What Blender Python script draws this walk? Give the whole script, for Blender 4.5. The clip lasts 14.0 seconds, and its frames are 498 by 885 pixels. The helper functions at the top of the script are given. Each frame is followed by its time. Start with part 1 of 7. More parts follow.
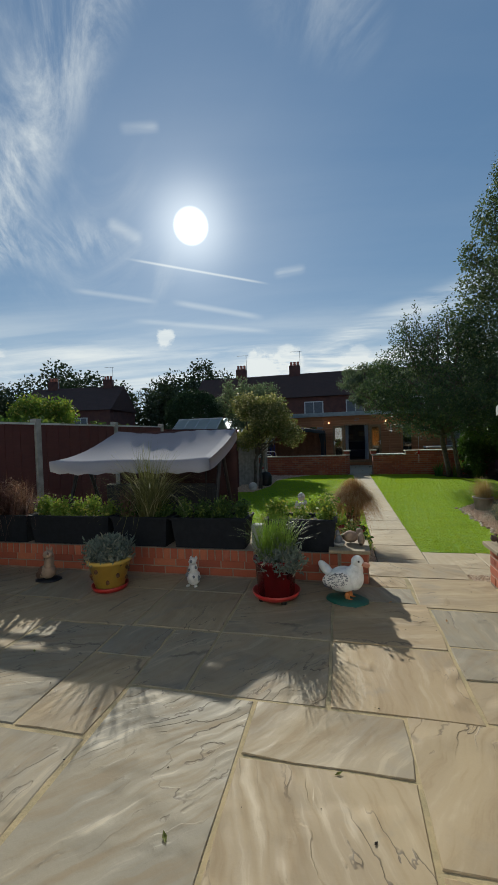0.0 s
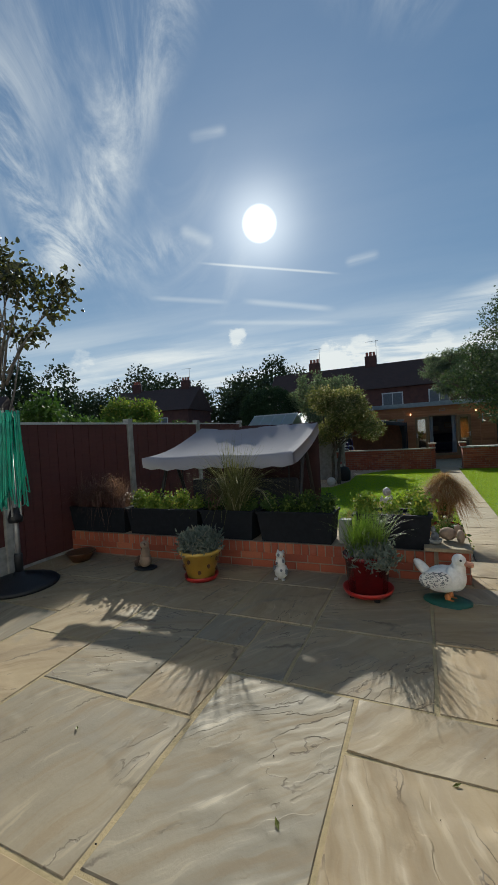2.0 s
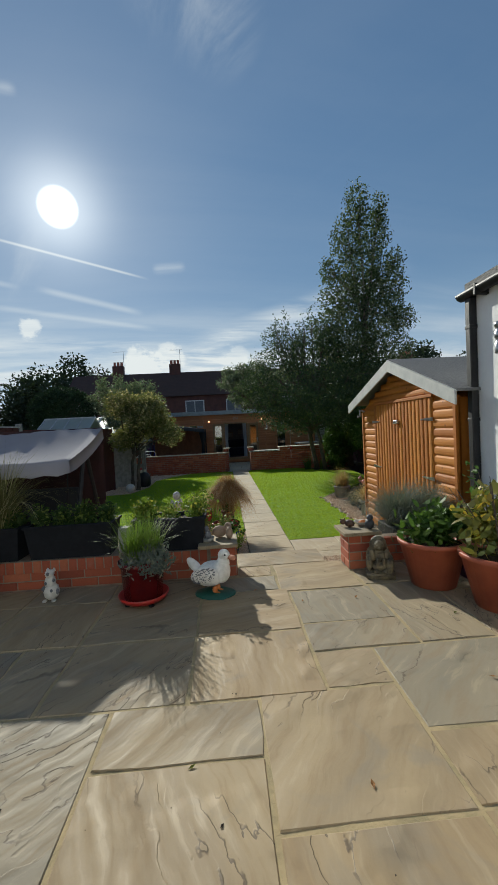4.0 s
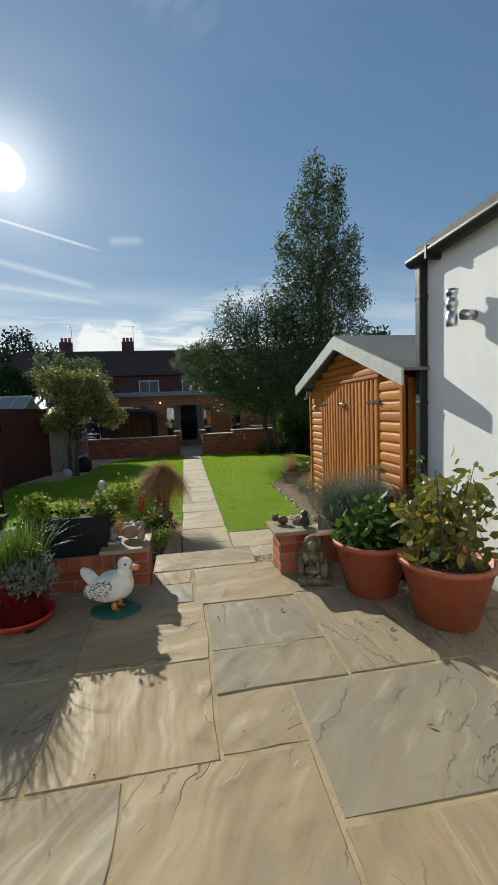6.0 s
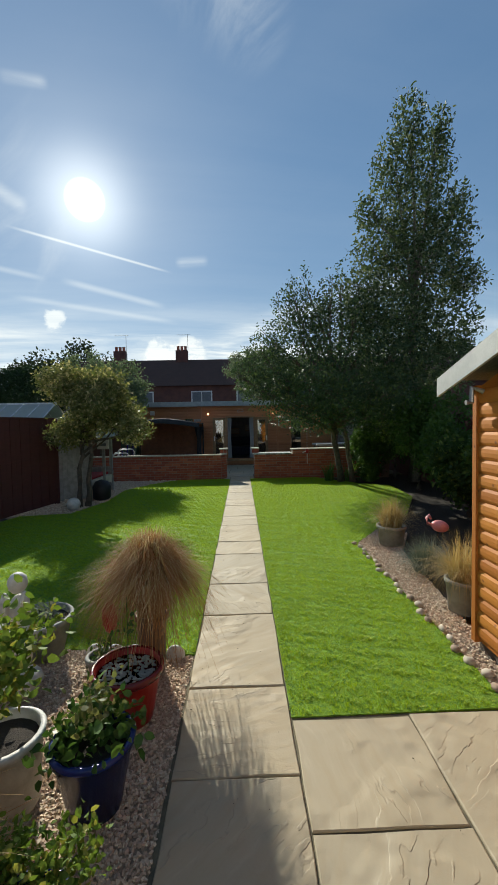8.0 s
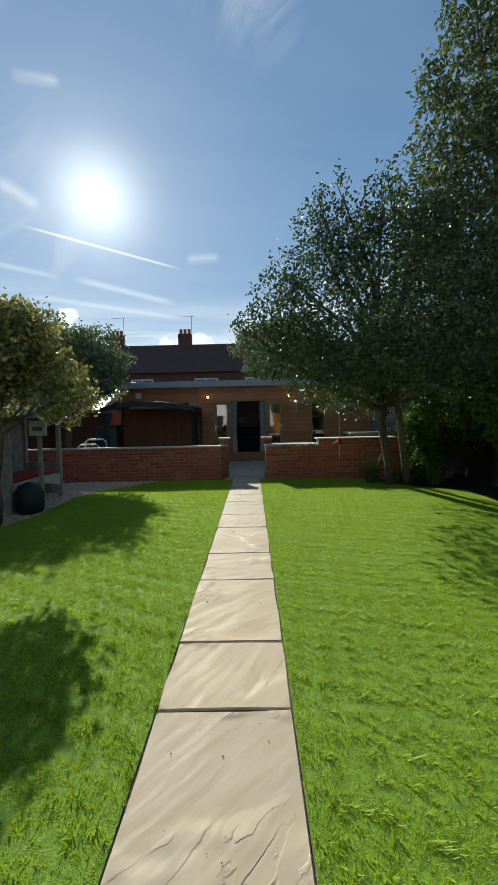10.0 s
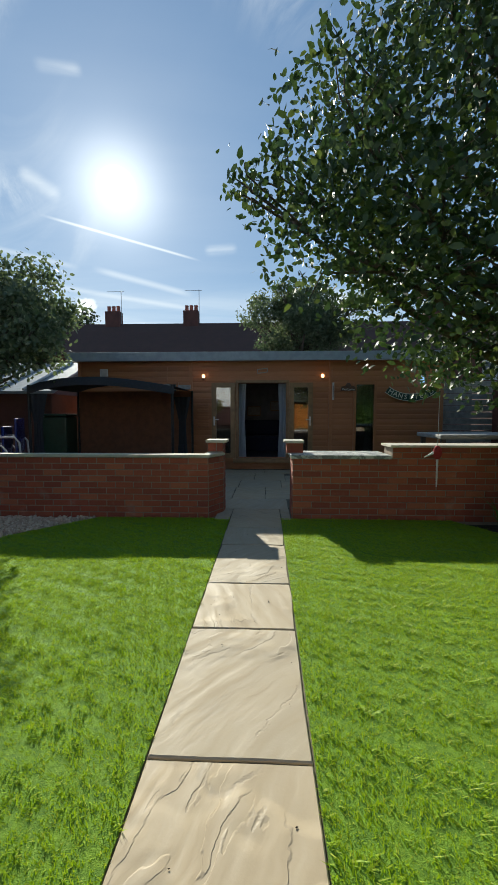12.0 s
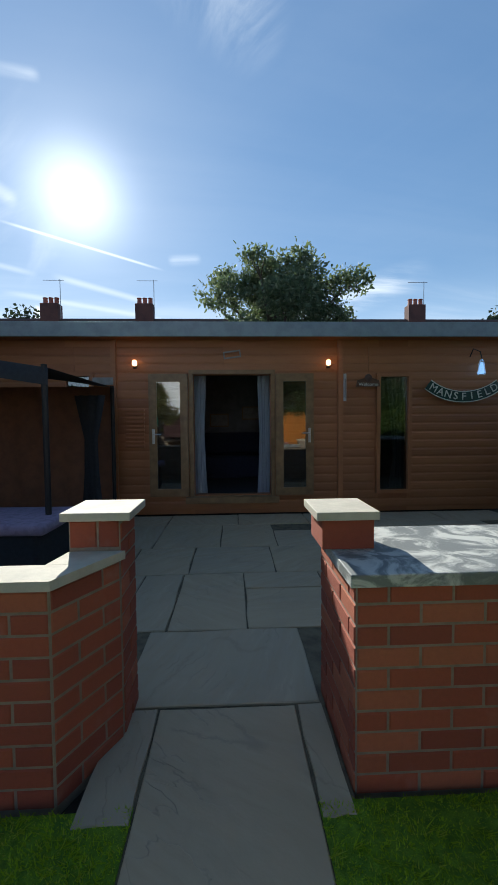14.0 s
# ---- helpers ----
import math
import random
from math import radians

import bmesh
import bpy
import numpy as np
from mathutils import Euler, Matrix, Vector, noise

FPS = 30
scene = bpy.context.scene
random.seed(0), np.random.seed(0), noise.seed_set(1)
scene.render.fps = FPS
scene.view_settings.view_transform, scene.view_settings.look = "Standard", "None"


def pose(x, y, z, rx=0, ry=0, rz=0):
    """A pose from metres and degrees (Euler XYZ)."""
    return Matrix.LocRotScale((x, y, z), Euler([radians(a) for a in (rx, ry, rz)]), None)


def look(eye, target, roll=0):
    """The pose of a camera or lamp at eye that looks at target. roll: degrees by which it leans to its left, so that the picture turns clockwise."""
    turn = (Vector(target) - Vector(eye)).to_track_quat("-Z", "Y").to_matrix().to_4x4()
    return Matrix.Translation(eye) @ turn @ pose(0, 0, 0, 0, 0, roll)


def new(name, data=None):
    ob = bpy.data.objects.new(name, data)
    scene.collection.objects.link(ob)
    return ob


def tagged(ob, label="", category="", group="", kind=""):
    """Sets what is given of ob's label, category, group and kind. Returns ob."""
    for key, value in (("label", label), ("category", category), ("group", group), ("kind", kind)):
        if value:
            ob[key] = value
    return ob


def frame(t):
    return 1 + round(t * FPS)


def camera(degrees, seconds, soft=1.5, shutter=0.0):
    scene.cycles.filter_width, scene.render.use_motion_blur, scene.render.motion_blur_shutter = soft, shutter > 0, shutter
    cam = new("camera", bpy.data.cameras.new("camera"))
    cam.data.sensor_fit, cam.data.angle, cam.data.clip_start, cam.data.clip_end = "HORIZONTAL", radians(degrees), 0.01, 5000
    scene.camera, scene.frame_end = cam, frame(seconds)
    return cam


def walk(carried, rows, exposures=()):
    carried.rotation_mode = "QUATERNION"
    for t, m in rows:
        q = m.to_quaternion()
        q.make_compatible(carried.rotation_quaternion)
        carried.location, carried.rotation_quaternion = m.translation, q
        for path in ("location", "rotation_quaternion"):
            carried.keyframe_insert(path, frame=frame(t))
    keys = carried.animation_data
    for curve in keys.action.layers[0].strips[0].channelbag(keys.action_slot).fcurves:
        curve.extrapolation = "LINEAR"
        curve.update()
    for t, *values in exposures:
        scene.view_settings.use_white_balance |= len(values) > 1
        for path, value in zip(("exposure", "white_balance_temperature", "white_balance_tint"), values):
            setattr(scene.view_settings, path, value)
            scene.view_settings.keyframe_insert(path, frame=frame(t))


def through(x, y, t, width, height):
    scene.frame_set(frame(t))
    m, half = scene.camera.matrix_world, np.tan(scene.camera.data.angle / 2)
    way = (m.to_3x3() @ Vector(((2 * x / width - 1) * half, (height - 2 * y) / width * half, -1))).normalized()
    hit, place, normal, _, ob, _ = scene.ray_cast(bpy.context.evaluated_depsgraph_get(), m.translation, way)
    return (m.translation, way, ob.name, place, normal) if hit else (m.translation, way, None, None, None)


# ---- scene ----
cam = camera(64.5, 14.0)
PATH = [
    (0, (0.297, 0.049, 1.673), (-0.159, 1.996, 1.633), -2.0),
    (0.5, (0.246, 0.041, 1.667), (-0.411, 1.93, 1.629), -2.4),
    (1, (0.205, 0.03, 1.668), (-0.608, 1.856, 1.627), -2.9),
    (1.5, (0.179, 0.019, 1.666), (-0.688, 1.821, 1.624), -3.2),
    (2, (0.198, 0.032, 1.66), (-0.609, 1.862, 1.617), -3.5),
    (2.5, (0.219, 0.037, 1.657), (-0.426, 1.93, 1.612), -3.2),
    (3, (0.272, 0.056, 1.657), (-0.146, 2.011, 1.608), -3.1),
    (3.5, (0.346, 0.066, 1.654), (0.194, 2.06, 1.599), -2.9),
    (4, (0.439, 0.071, 1.655), (0.563, 2.066, 1.585), -2.9),
    (6.5, (0.881, 1.062, 1.633), (1.199, 3.029, 1.457), -2.2),
    (7, (0.93, 1.94, 1.684), (1.111, 3.925, 1.523), -2.4),
    (7.5, (0.966, 2.834, 1.671), (1.079, 4.827, 1.537), -1.1),
    (8, (1.063, 3.645, 1.635), (1.101, 5.643, 1.546), -1.1),
    (8.2, (1.053, 3.853, 1.653), (1.08, 5.851, 1.562), -0.9),
    (10.3, (1.16, 7.493, 1.251), (1.132, 9.49, 1.146), -1.0),
    (10.5, (1.128, 7.872, 1.255), (1.099, 9.869, 1.15), -0.1),
    (11, (1.139, 8.909, 1.235), (1.084, 10.904, 1.107), -0.3),
    (11.5, (1.11, 9.894, 1.235), (1.043, 11.888, 1.1), 0.4),
    (12, (1.135, 10.973, 1.238), (1.046, 12.967, 1.098), 0.0),
    (12.5, (1.123, 11.893, 1.26), (1.037, 13.886, 1.124), -0.6),
    (13, (1.056, 12.784, 1.282), (1.014, 14.78, 1.15), -0.4),
    (13.5, (1.056, 13.608, 1.275), (1.062, 15.604, 1.147), -0.5),
    (14, (1.038, 14.385, 1.259), (1.12, 16.382, 1.166), -0.5),
]
walk(cam, [(t, look(eye, target, roll)) for t, eye, target, roll in PATH], [(0, 0.0, 6350, 5), (4, 0.0, 6350, 5), (6, 0.16, 6450, 5), (7, 0.24, 6500, 5), (9, 0.40, 6450, 5), (12, 0.53, 6500, 5), (14, 0.70, 6150, 7)])



SUN_AZ, SUN_EL = radians(20.4), radians(27.6)          # to the left of +y, above the horizon
SUN_DIR = Vector((-math.sin(SUN_AZ) * math.cos(SUN_EL), math.cos(SUN_AZ) * math.cos(SUN_EL), math.sin(SUN_EL)))
PZ = 0.37                                              # patio level above the lawn level

# ------------------------------------------------------------------ small node helpers


class Nodes:
    """A thin writer for shader trees."""

    def __init__(self, tree):
        self.t = tree
        tree.nodes.clear()

    def add(self, kind, _sockets=None, operation=None, use_clamp=False, data_type=None, blend_type=None, interpolation_type=None, rotation_type=None):
        n = self.t.nodes.new(kind)
        if data_type:
            n.data_type, n.blend_type = data_type, blend_type
        if operation:
            n.operation = operation
        if use_clamp:
            n.use_clamp = True
        if interpolation_type:
            n.interpolation_type = interpolation_type
        if rotation_type:
            n.rotation_type = rotation_type
        for k, v in (_sockets or {}).items():
            if isinstance(v, bpy.types.NodeSocket):
                self.t.links.new(v, n.inputs[k])
            else:
                n.inputs[k].default_value = v
        return n

    def math(self, op, a, b=0.0, c=0.0, clamp=False):
        return self.add("ShaderNodeMath", {0: a, 1: b, 2: c}, operation=op, use_clamp=clamp).outputs[0]

    def vmath(self, op, a, b=(0, 0, 0)):
        n = self.add("ShaderNodeVectorMath", {0: a, 1: b}, operation=op)
        return n.outputs["Value"] if op in ("DOT_PRODUCT", "LENGTH", "DISTANCE") else n.outputs[0]

    def mix(self, f, a, b, mode="MIX"):
        n = self.add("ShaderNodeMix", data_type="RGBA", blend_type=mode)
        for i, v in ((0, f), (6, a), (7, b)):
            if isinstance(v, bpy.types.NodeSocket):
                self.t.links.new(v, n.inputs[i])
            else:
                n.inputs[i].default_value = (*v, 1) if i > 0 and len(v) == 3 else v
        return n.outputs[2]

    def noise(self, vec, scale, detail=4, rough=0.55, dist=0.0):
        return self.add("ShaderNodeTexNoise", {"Vector": vec, "Scale": scale, "Detail": detail, "Roughness": rough, "Distortion": dist}).outputs[0]

    def step(self, v, lo, hi, a=0.0, b=1.0):
        return self.add("ShaderNodeMapRange", {0: v, 1: lo, 2: hi, 3: a, 4: b}, interpolation_type="SMOOTHSTEP").outputs[0]

    def scale(self, vec, xyz):
        return self.vmath("MULTIPLY", vec, xyz)


# ------------------------------------------------------------------ sky and sun

world = bpy.data.worlds.new("sky")
scene.world = world
world.use_nodes = True
N = Nodes(world.node_tree)
way = N.add("ShaderNodeTexCoord").outputs["Generated"]
sky_node = N.add("ShaderNodeTexSky")
sky_node.sky_type, sky_node.sun_disc, sky_node.sun_elevation, sky_node.sun_rotation = "NISHITA", False, SUN_EL, -SUN_AZ
sky_node.air_density, sky_node.dust_density, sky_node.ozone_density = 1.0, 0.1, 2.5
sky = sky_node.outputs[0]
SKY_STRENGTH = 0.135
xyz = N.add("ShaderNodeSeparateXYZ", {0: way})
up = N.math("MAXIMUM", xyz.outputs[2], 0.03)
flat = N.add("ShaderNodeCombineXYZ", {0: N.math("DIVIDE", xyz.outputs[0], N.math("ADD", up, 0.12)), 1: N.math("DIVIDE", xyz.outputs[1], N.math("ADD", up, 0.12)), 2: 0.0}).outputs[0]


def turned(vec, degrees, sx, sy):
    r = N.add("ShaderNodeVectorRotate", {"Vector": vec, "Angle": radians(degrees)}, rotation_type="Z_AXIS").outputs[0]
    return N.scale(r, (sx, sy, 1))


# feathery high streaks to the west, thin veils elsewhere
wisps = N.step(N.noise(turned(flat, -40, 1.9, 0.36), 1.2, 8, 0.60, 1.0), 0.42, 0.70)
patch = N.math("MULTIPLY_ADD", N.step(xyz.outputs[0], -0.33, -0.42), 0.97, 0.03)
patch = N.math("MULTIPLY", patch, N.step(xyz.outputs[2], 0.26, 0.38))
veil = N.step(N.noise(turned(flat, -8, 0.30, 1.3), 1.45, 6, 0.58, 0.3), 0.38, 0.70)
low = N.step(xyz.outputs[2], 0.34, 0.12)
puffs = N.math("MULTIPLY", N.step(N.noise(N.scale(way, (1, 1, 3.2)), 7.5, 7, 0.6), 0.55, 0.66), N.step(xyz.outputs[2], 0.20, 0.08))
cloud = N.math("ADD", N.math("MULTIPLY", N.math("MULTIPLY", wisps, patch), 0.30), N.math("MULTIPLY", veil, N.math("MULTIPLY_ADD", low, 0.75, 0.04)))
cloud = N.math("ADD", cloud, N.math("MULTIPLY", puffs, 0.75))
haze = N.math("MULTIPLY", N.step(xyz.outputs[2], 0.36, 0.02), 0.65)


def trail(az0, el0, az1, el1, wide, amount):
    """A vapour trail between two places of the sky, in degrees right of +y and above the horizon."""
    def d(az, el):
        az, el = radians(az), radians(el)
        return Vector((math.sin(az) * math.cos(el), math.cos(az) * math.cos(el), math.sin(el)))
    a, b = d(az0, el0), d(az1, el1)
    n = a.cross(b).normalized()
    mid = (a + b).normalized()
    half = math.acos(max(-1, min(1, mid.dot(a))))
    off = N.math("ABSOLUTE", N.vmath("DOT_PRODUCT", way, tuple(n)))
    along = N.vmath("DOT_PRODUCT", way, tuple(mid))
    line = N.step(off, radians(wide), 0.0)
    ends = N.step(along, math.cos(half), math.cos(half * 0.55))
    return N.math("MULTIPLY", N.math("MULTIPLY", line, ends), amount)


for az0, el0, az1, el1, wide, amount in ((-30, 23.5, -9, 20.5, 0.24, 0.55), (-37, 19.2, -25, 18.4, 0.5, 0.22), (-24, 18.6, -10, 16.2, 0.6, 0.30), (-30, 16.0, -8, 14.2, 0.5, 0.22)):
    cloud = N.math("ADD", cloud, trail(az0, el0, az1, el1, wide, amount))
# two long feathered strands in the west, thin veils low down, and a few small bright puffs
feather = N.step(N.noise(turned(flat, -28, 1.9, 0.62), 1.7, 10, 0.68, 2.2), 0.34, 0.70)
mottle = N.step(N.noise(turned(flat, -8, 0.5, 1.6), 2.2, 7, 0.62, 0.5), 0.32, 0.68)
for az0, el0, az1, el1, wide, amount in ((-25, 54, -47.5, 20, 5.0, 0.72), (-57, 42, -47, 20, 4.0, 0.6), (-33, 50, -60, 30, 9, 0.35), (-28, 26, -52, 21, 4.0, 0.35), (-12, 50, 8, 42, 6, 0.22)):
    cloud = N.math("ADD", cloud, N.math("MULTIPLY", feather, trail(az0, el0, az1, el1, wide, amount)))
for az0, el0, az1, el1, wide, amount in ((-6, 10.5, 28, 19, 2.6, 0.75), (-50, 10.0, 6, 10.5, 2.6, 0.55), (-20, 8, 30, 8.5, 3.0, 0.8), (-30, 36.5, -24, 37.3, 0.8, 0.35), (-9, 21.7, -4, 22.2, 0.9, 0.40), (-32, 27.5, -27, 25.5, 1.2, 0.35)):
    cloud = N.math("ADD", cloud, N.math("MULTIPLY", mottle, trail(az0, el0, az1, el1, wide, amount)))
lump = N.noise(N.scale(way, (1, 1, 1.6)), 26, 5, 0.6)
for az, el, size, amount in ((-24.5, 13.7, 1.5, 1.6), (-11, 9.8, 2.8, 1.5), (-7, 10.6, 2.2, 1.2), (2, 9.6, 2.6, 1.0), (-46, 11.0, 1.8, 0.8)):
    az, el = radians(az), radians(el)
    to = N.vmath("DOT_PRODUCT", N.vmath("NORMALIZE", way), (math.sin(az) * math.cos(el), math.cos(az) * math.cos(el), math.sin(el)))
    body = N.math("MULTIPLY_ADD", N.math("SUBTRACT", lump, 0.5), 3.2, N.math("MULTIPLY", N.step(to, math.cos(radians(size * 1.25)), 1.0), 1.0))
    cloud = N.math("ADD", cloud, N.math("MULTIPLY", N.math("MULTIPLY", N.step(body, 0.35, 1.0), N.step(to, math.cos(radians(size * 1.25)), math.cos(radians(size * 0.6)))), amount * 0.42))
cloud = N.math("MINIMUM", cloud, 1.0)
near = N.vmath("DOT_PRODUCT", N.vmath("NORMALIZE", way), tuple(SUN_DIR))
lit = N.step(near, 0.2, 1.0, 0.0, 1.0)
cloud_col = N.mix(lit, (0.42, 0.47, 0.56), (0.80, 0.82, 0.82))
base = N.scale(sky, (SKY_STRENGTH * 0.80, SKY_STRENGTH * 0.96, SKY_STRENGTH * 1.08))
# the bright ring of sky round a low sun rolls off softly
soft_top = N.vmath("ADD", N.scale(base, (2.00, 1.55, 1.14)), (1.0, 1.0, 1.0))
base = N.vmath("DIVIDE", base, soft_top)
base = N.mix(haze, base, (0.54, 0.65, 0.76))
base = N.mix(cloud, base, cloud_col)
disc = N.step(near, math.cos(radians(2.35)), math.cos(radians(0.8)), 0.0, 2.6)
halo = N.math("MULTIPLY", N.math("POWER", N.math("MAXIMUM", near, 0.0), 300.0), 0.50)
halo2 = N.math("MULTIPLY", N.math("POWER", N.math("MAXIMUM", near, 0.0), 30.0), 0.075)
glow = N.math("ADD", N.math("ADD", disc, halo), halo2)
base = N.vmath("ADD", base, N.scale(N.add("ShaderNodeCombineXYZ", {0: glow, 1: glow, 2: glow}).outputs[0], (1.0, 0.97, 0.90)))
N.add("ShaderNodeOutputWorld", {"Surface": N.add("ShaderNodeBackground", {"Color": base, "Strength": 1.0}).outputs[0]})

sun = new("sun", bpy.data.lights.new("sun", "SUN"))
sun.data.energy, sun.data.angle, sun.data.color = 5.0, radians(0.55), (1.0, 0.95, 0.84)
sun.matrix_world = look(SUN_DIR * 100, (0, 0, 0))

# ------------------------------------------------------------------ materials


def material(name, build, rough=0.8, metal=0.0, spec=0.5):
    """build(N, pos, rnd) returns colour, and optionally a bump height with its depth in metres, and a roughness."""
    m = bpy.data.materials.new(name)
    m.use_nodes = True
    n = Nodes(m.node_tree)
    pos = n.add("ShaderNodeNewGeometry")
    rnd = n.add("ShaderNodeObjectInfo").outputs["Random"]
    got = build(n, pos.outputs["Position"], rnd, pos.outputs["Random Per Island"])
    got = got if isinstance(got, tuple) and not isinstance(got[0], float) else (got,)
    col = got[0]
    sockets = {"Base Color": col if isinstance(col, bpy.types.NodeSocket) else (*col, 1), "Roughness": rough, "Metallic": metal, "Specular IOR Level": spec}
    if len(got) > 2:
        sockets["Normal"] = n.add("ShaderNodeBump", {"Height": got[1], "Distance": got[2], "Strength": 1.0}).outputs[0]
    if len(got) > 3:
        sockets["Roughness"] = got[3]
    shader = n.add("ShaderNodeBsdfPrincipled", sockets)
    n.add("ShaderNodeOutputMaterial", {"Surface": shader.outputs[0]})
    return m


def plain(name, a, b=None, scale=12.0, rough=0.6, metal=0.0, depth=0.001, vary=0.12, spec=0.5):
    """A surface of one colour with grain, faint stains and fine relief."""
    b = b or tuple(c * 0.72 for c in a)

    def build(n, p, r, i):
        f = n.step(n.noise(p, scale, 5, 0.6), 0.35, 0.7)
        g = n.noise(p, scale * 9, 3, 0.6)
        col = n.mix(f, a, b)
        col = n.mix(n.math("MULTIPLY", g, vary), col, (0.02, 0.02, 0.02))
        return col, g, depth
    return material(name, build, rough, metal, spec)


def leafy(name, a, b, c=None, through=0.35, rough=0.45, spec=0.45):
    """Leaves: two or three greens by leaf, with light coming through."""
    m = bpy.data.materials.new(name)
    m.use_nodes = True
    n = Nodes(m.node_tree)
    geo = n.add("ShaderNodeNewGeometry")
    i = geo.outputs["Random Per Island"]
    col = n.mix(i, a, b)
    if c:
        col = n.mix(n.step(i, 0.80, 0.86), col, c)
    col = n.mix(n.math("MULTIPLY", n.noise(geo.outputs["Position"], 2.5, 2), 0.5), col, tuple(v * 0.5 for v in a))
    s = n.add("ShaderNodeBsdfPrincipled", {"Base Color": col, "Roughness": rough, "Specular IOR Level": spec})
    t = n.add("ShaderNodeBsdfTranslucent", {"Color": n.mix(0.5, col, n.mix(1.0, col, (1.0, 1.0, 0.35), "MULTIPLY"))})
    n.add("ShaderNodeOutputMaterial", {"Surface": n.add("ShaderNodeMixShader", {0: through, 1: s.outputs[0], 2: t.outputs[0]}).outputs[0]})
    return m


def slab_build(n, p, r, i, pale=0.0):
    shift = n.add("ShaderNodeCombineXYZ", {0: n.math("MULTIPLY", r, 37.0), 1: n.math("MULTIPLY", r, 91.0), 2: 0.0}).outputs[0]
    q = n.vmath("ADD", p, shift)
    way = n.add("ShaderNodeVectorRotate", {"Vector": q, "Angle": n.math("MULTIPLY_ADD", r, 2.4, 0.6)}, rotation_type="Z_AXIS").outputs[0]
    warp = n.math("MULTIPLY", n.noise(q, 1.5, 4, 0.55), 0.75)
    bent = n.vmath("ADD", n.scale(way, (0.75, 2.6, 1)), n.add("ShaderNodeCombineXYZ", {0: 0.0, 1: warp, 2: 0.0}).outputs[0])
    flow = n.noise(bent, 1.5, 4, 0.5)
    strands = n.noise(n.vmath("ADD", n.scale(way, (1.6, 12.0, 1)), n.add("ShaderNodeCombineXYZ", {0: 0.0, 1: n.math("MULTIPLY", warp, 4.0), 2: 0.0}).outputs[0]), 1.6, 4, 0.6)
    kind = n.math("FRACT", n.math("MULTIPLY", r, 5.3))
    buff = n.mix(kind, (0.40, 0.290, 0.155), (0.26, 0.215, 0.145))
    dark = n.mix(kind, (0.29, 0.200, 0.105), (0.185, 0.165, 0.125))
    col = n.mix(n.step(flow, 0.30, 0.72, 0, 0.85), buff, dark)
    col = n.mix(n.step(strands, 0.50, 0.68, 0, 0.38), col, (0.24, 0.160, 0.085))
    col = n.mix(n.step(strands, 0.44, 0.30, 0, 0.35), col, (0.48, 0.38, 0.24))
    col = n.mix(n.step(n.noise(q, 2.3, 4, 0.6, 0.8), 0.54, 0.70, 0, 0.40), col, (0.205, 0.185, 0.150))
    g = n.noise(q, 90, 4, 0.6)
    col = n.mix(n.math("MULTIPLY", g, 0.16), col, (0.12, 0.10, 0.08))
    # the layers of the stone end in wandering ledges
    layers = n.math("MULTIPLY", n.math("MULTIPLY_ADD", n.noise(q, 7.0, 4, 0.6), 0.10, flow), 9.0)
    part_up = n.math("FRACT", layers)
    lip = n.step(part_up, 0.88, 1.0)
    rough_area = n.step(n.noise(n.vmath("ADD", q, (3.1, 8.2, 0.0)), 1.6, 3), 0.48, 0.60)
    edge = n.math("MULTIPLY", n.math("MULTIPLY", n.step(part_up, 0.90, 0.965), n.step(part_up, 1.0, 0.975)), rough_area)
    edge = n.math("MULTIPLY", edge, n.step(n.noise(q, 4.0, 3), 0.38, 0.50))
    col = n.mix(n.math("MULTIPLY", edge, 0.78), col, (0.085, 0.060, 0.040))
    ridge = n.noise(n.vmath("ADD", n.scale(way, (0.5, 1.7, 1)), n.add("ShaderNodeCombineXYZ", {0: 0.0, 1: n.math("MULTIPLY", n.noise(q, 9.0, 4, 0.65), 0.20), 2: 5.0}).outputs[0]), 0.8, 1, 0.4)
    crack = n.math("MULTIPLY", n.step(n.math("ABSOLUTE", n.math("SUBTRACT", ridge, 0.5)), 0.0, 0.005, 1.0, 0.0), n.step(n.noise(q, 3.0, 3), 0.44, 0.54))
    col = n.mix(n.math("MULTIPLY", crack, 0.70), col, (0.09, 0.065, 0.045))
    shelf = n.math("ADD", n.add("ShaderNodeMath", {0: layers}, operation="FLOOR").outputs[0], lip)
    h = n.math("MULTIPLY", shelf, n.math("MULTIPLY_ADD", rough_area, 0.42, 0.04))
    h = n.math("ADD", h, n.math("ADD", n.math("MULTIPLY", flow, 0.10), n.math("MULTIPLY", strands, 0.22)))
    h = n.math("ADD", h, n.math("ADD", n.math("MULTIPLY", n.noise(q, 4.5, 5, 0.6), 0.60), n.math("MULTIPLY", g, 0.09)))
    h = n.math("SUBTRACT", h, n.math("MULTIPLY", crack, 0.20))
    if pale:
        col = n.mix(pale, col, (0.48, 0.395, 0.265))
    return col, h, 0.0046, n.step(strands, 0.3, 0.7, 0.62, 0.86)


M_SLAB = material("riven_sandstone", slab_build)
# the same stone as M_SLAB, its colour lightened to stand for brighter light
M_LIGHTENEDSLAB = material("lightened_sandstone", lambda n, p, r, i: slab_build(n, p, r, i, 0.6))
M_JOINT = plain("sand_mortar", (0.40, 0.305, 0.165), (0.27, 0.22, 0.12), 9, 0.95, depth=0.003)
M_SOIL = plain("dark_soil", (0.045, 0.032, 0.022), (0.02, 0.015, 0.01), 20, 0.95, depth=0.01)


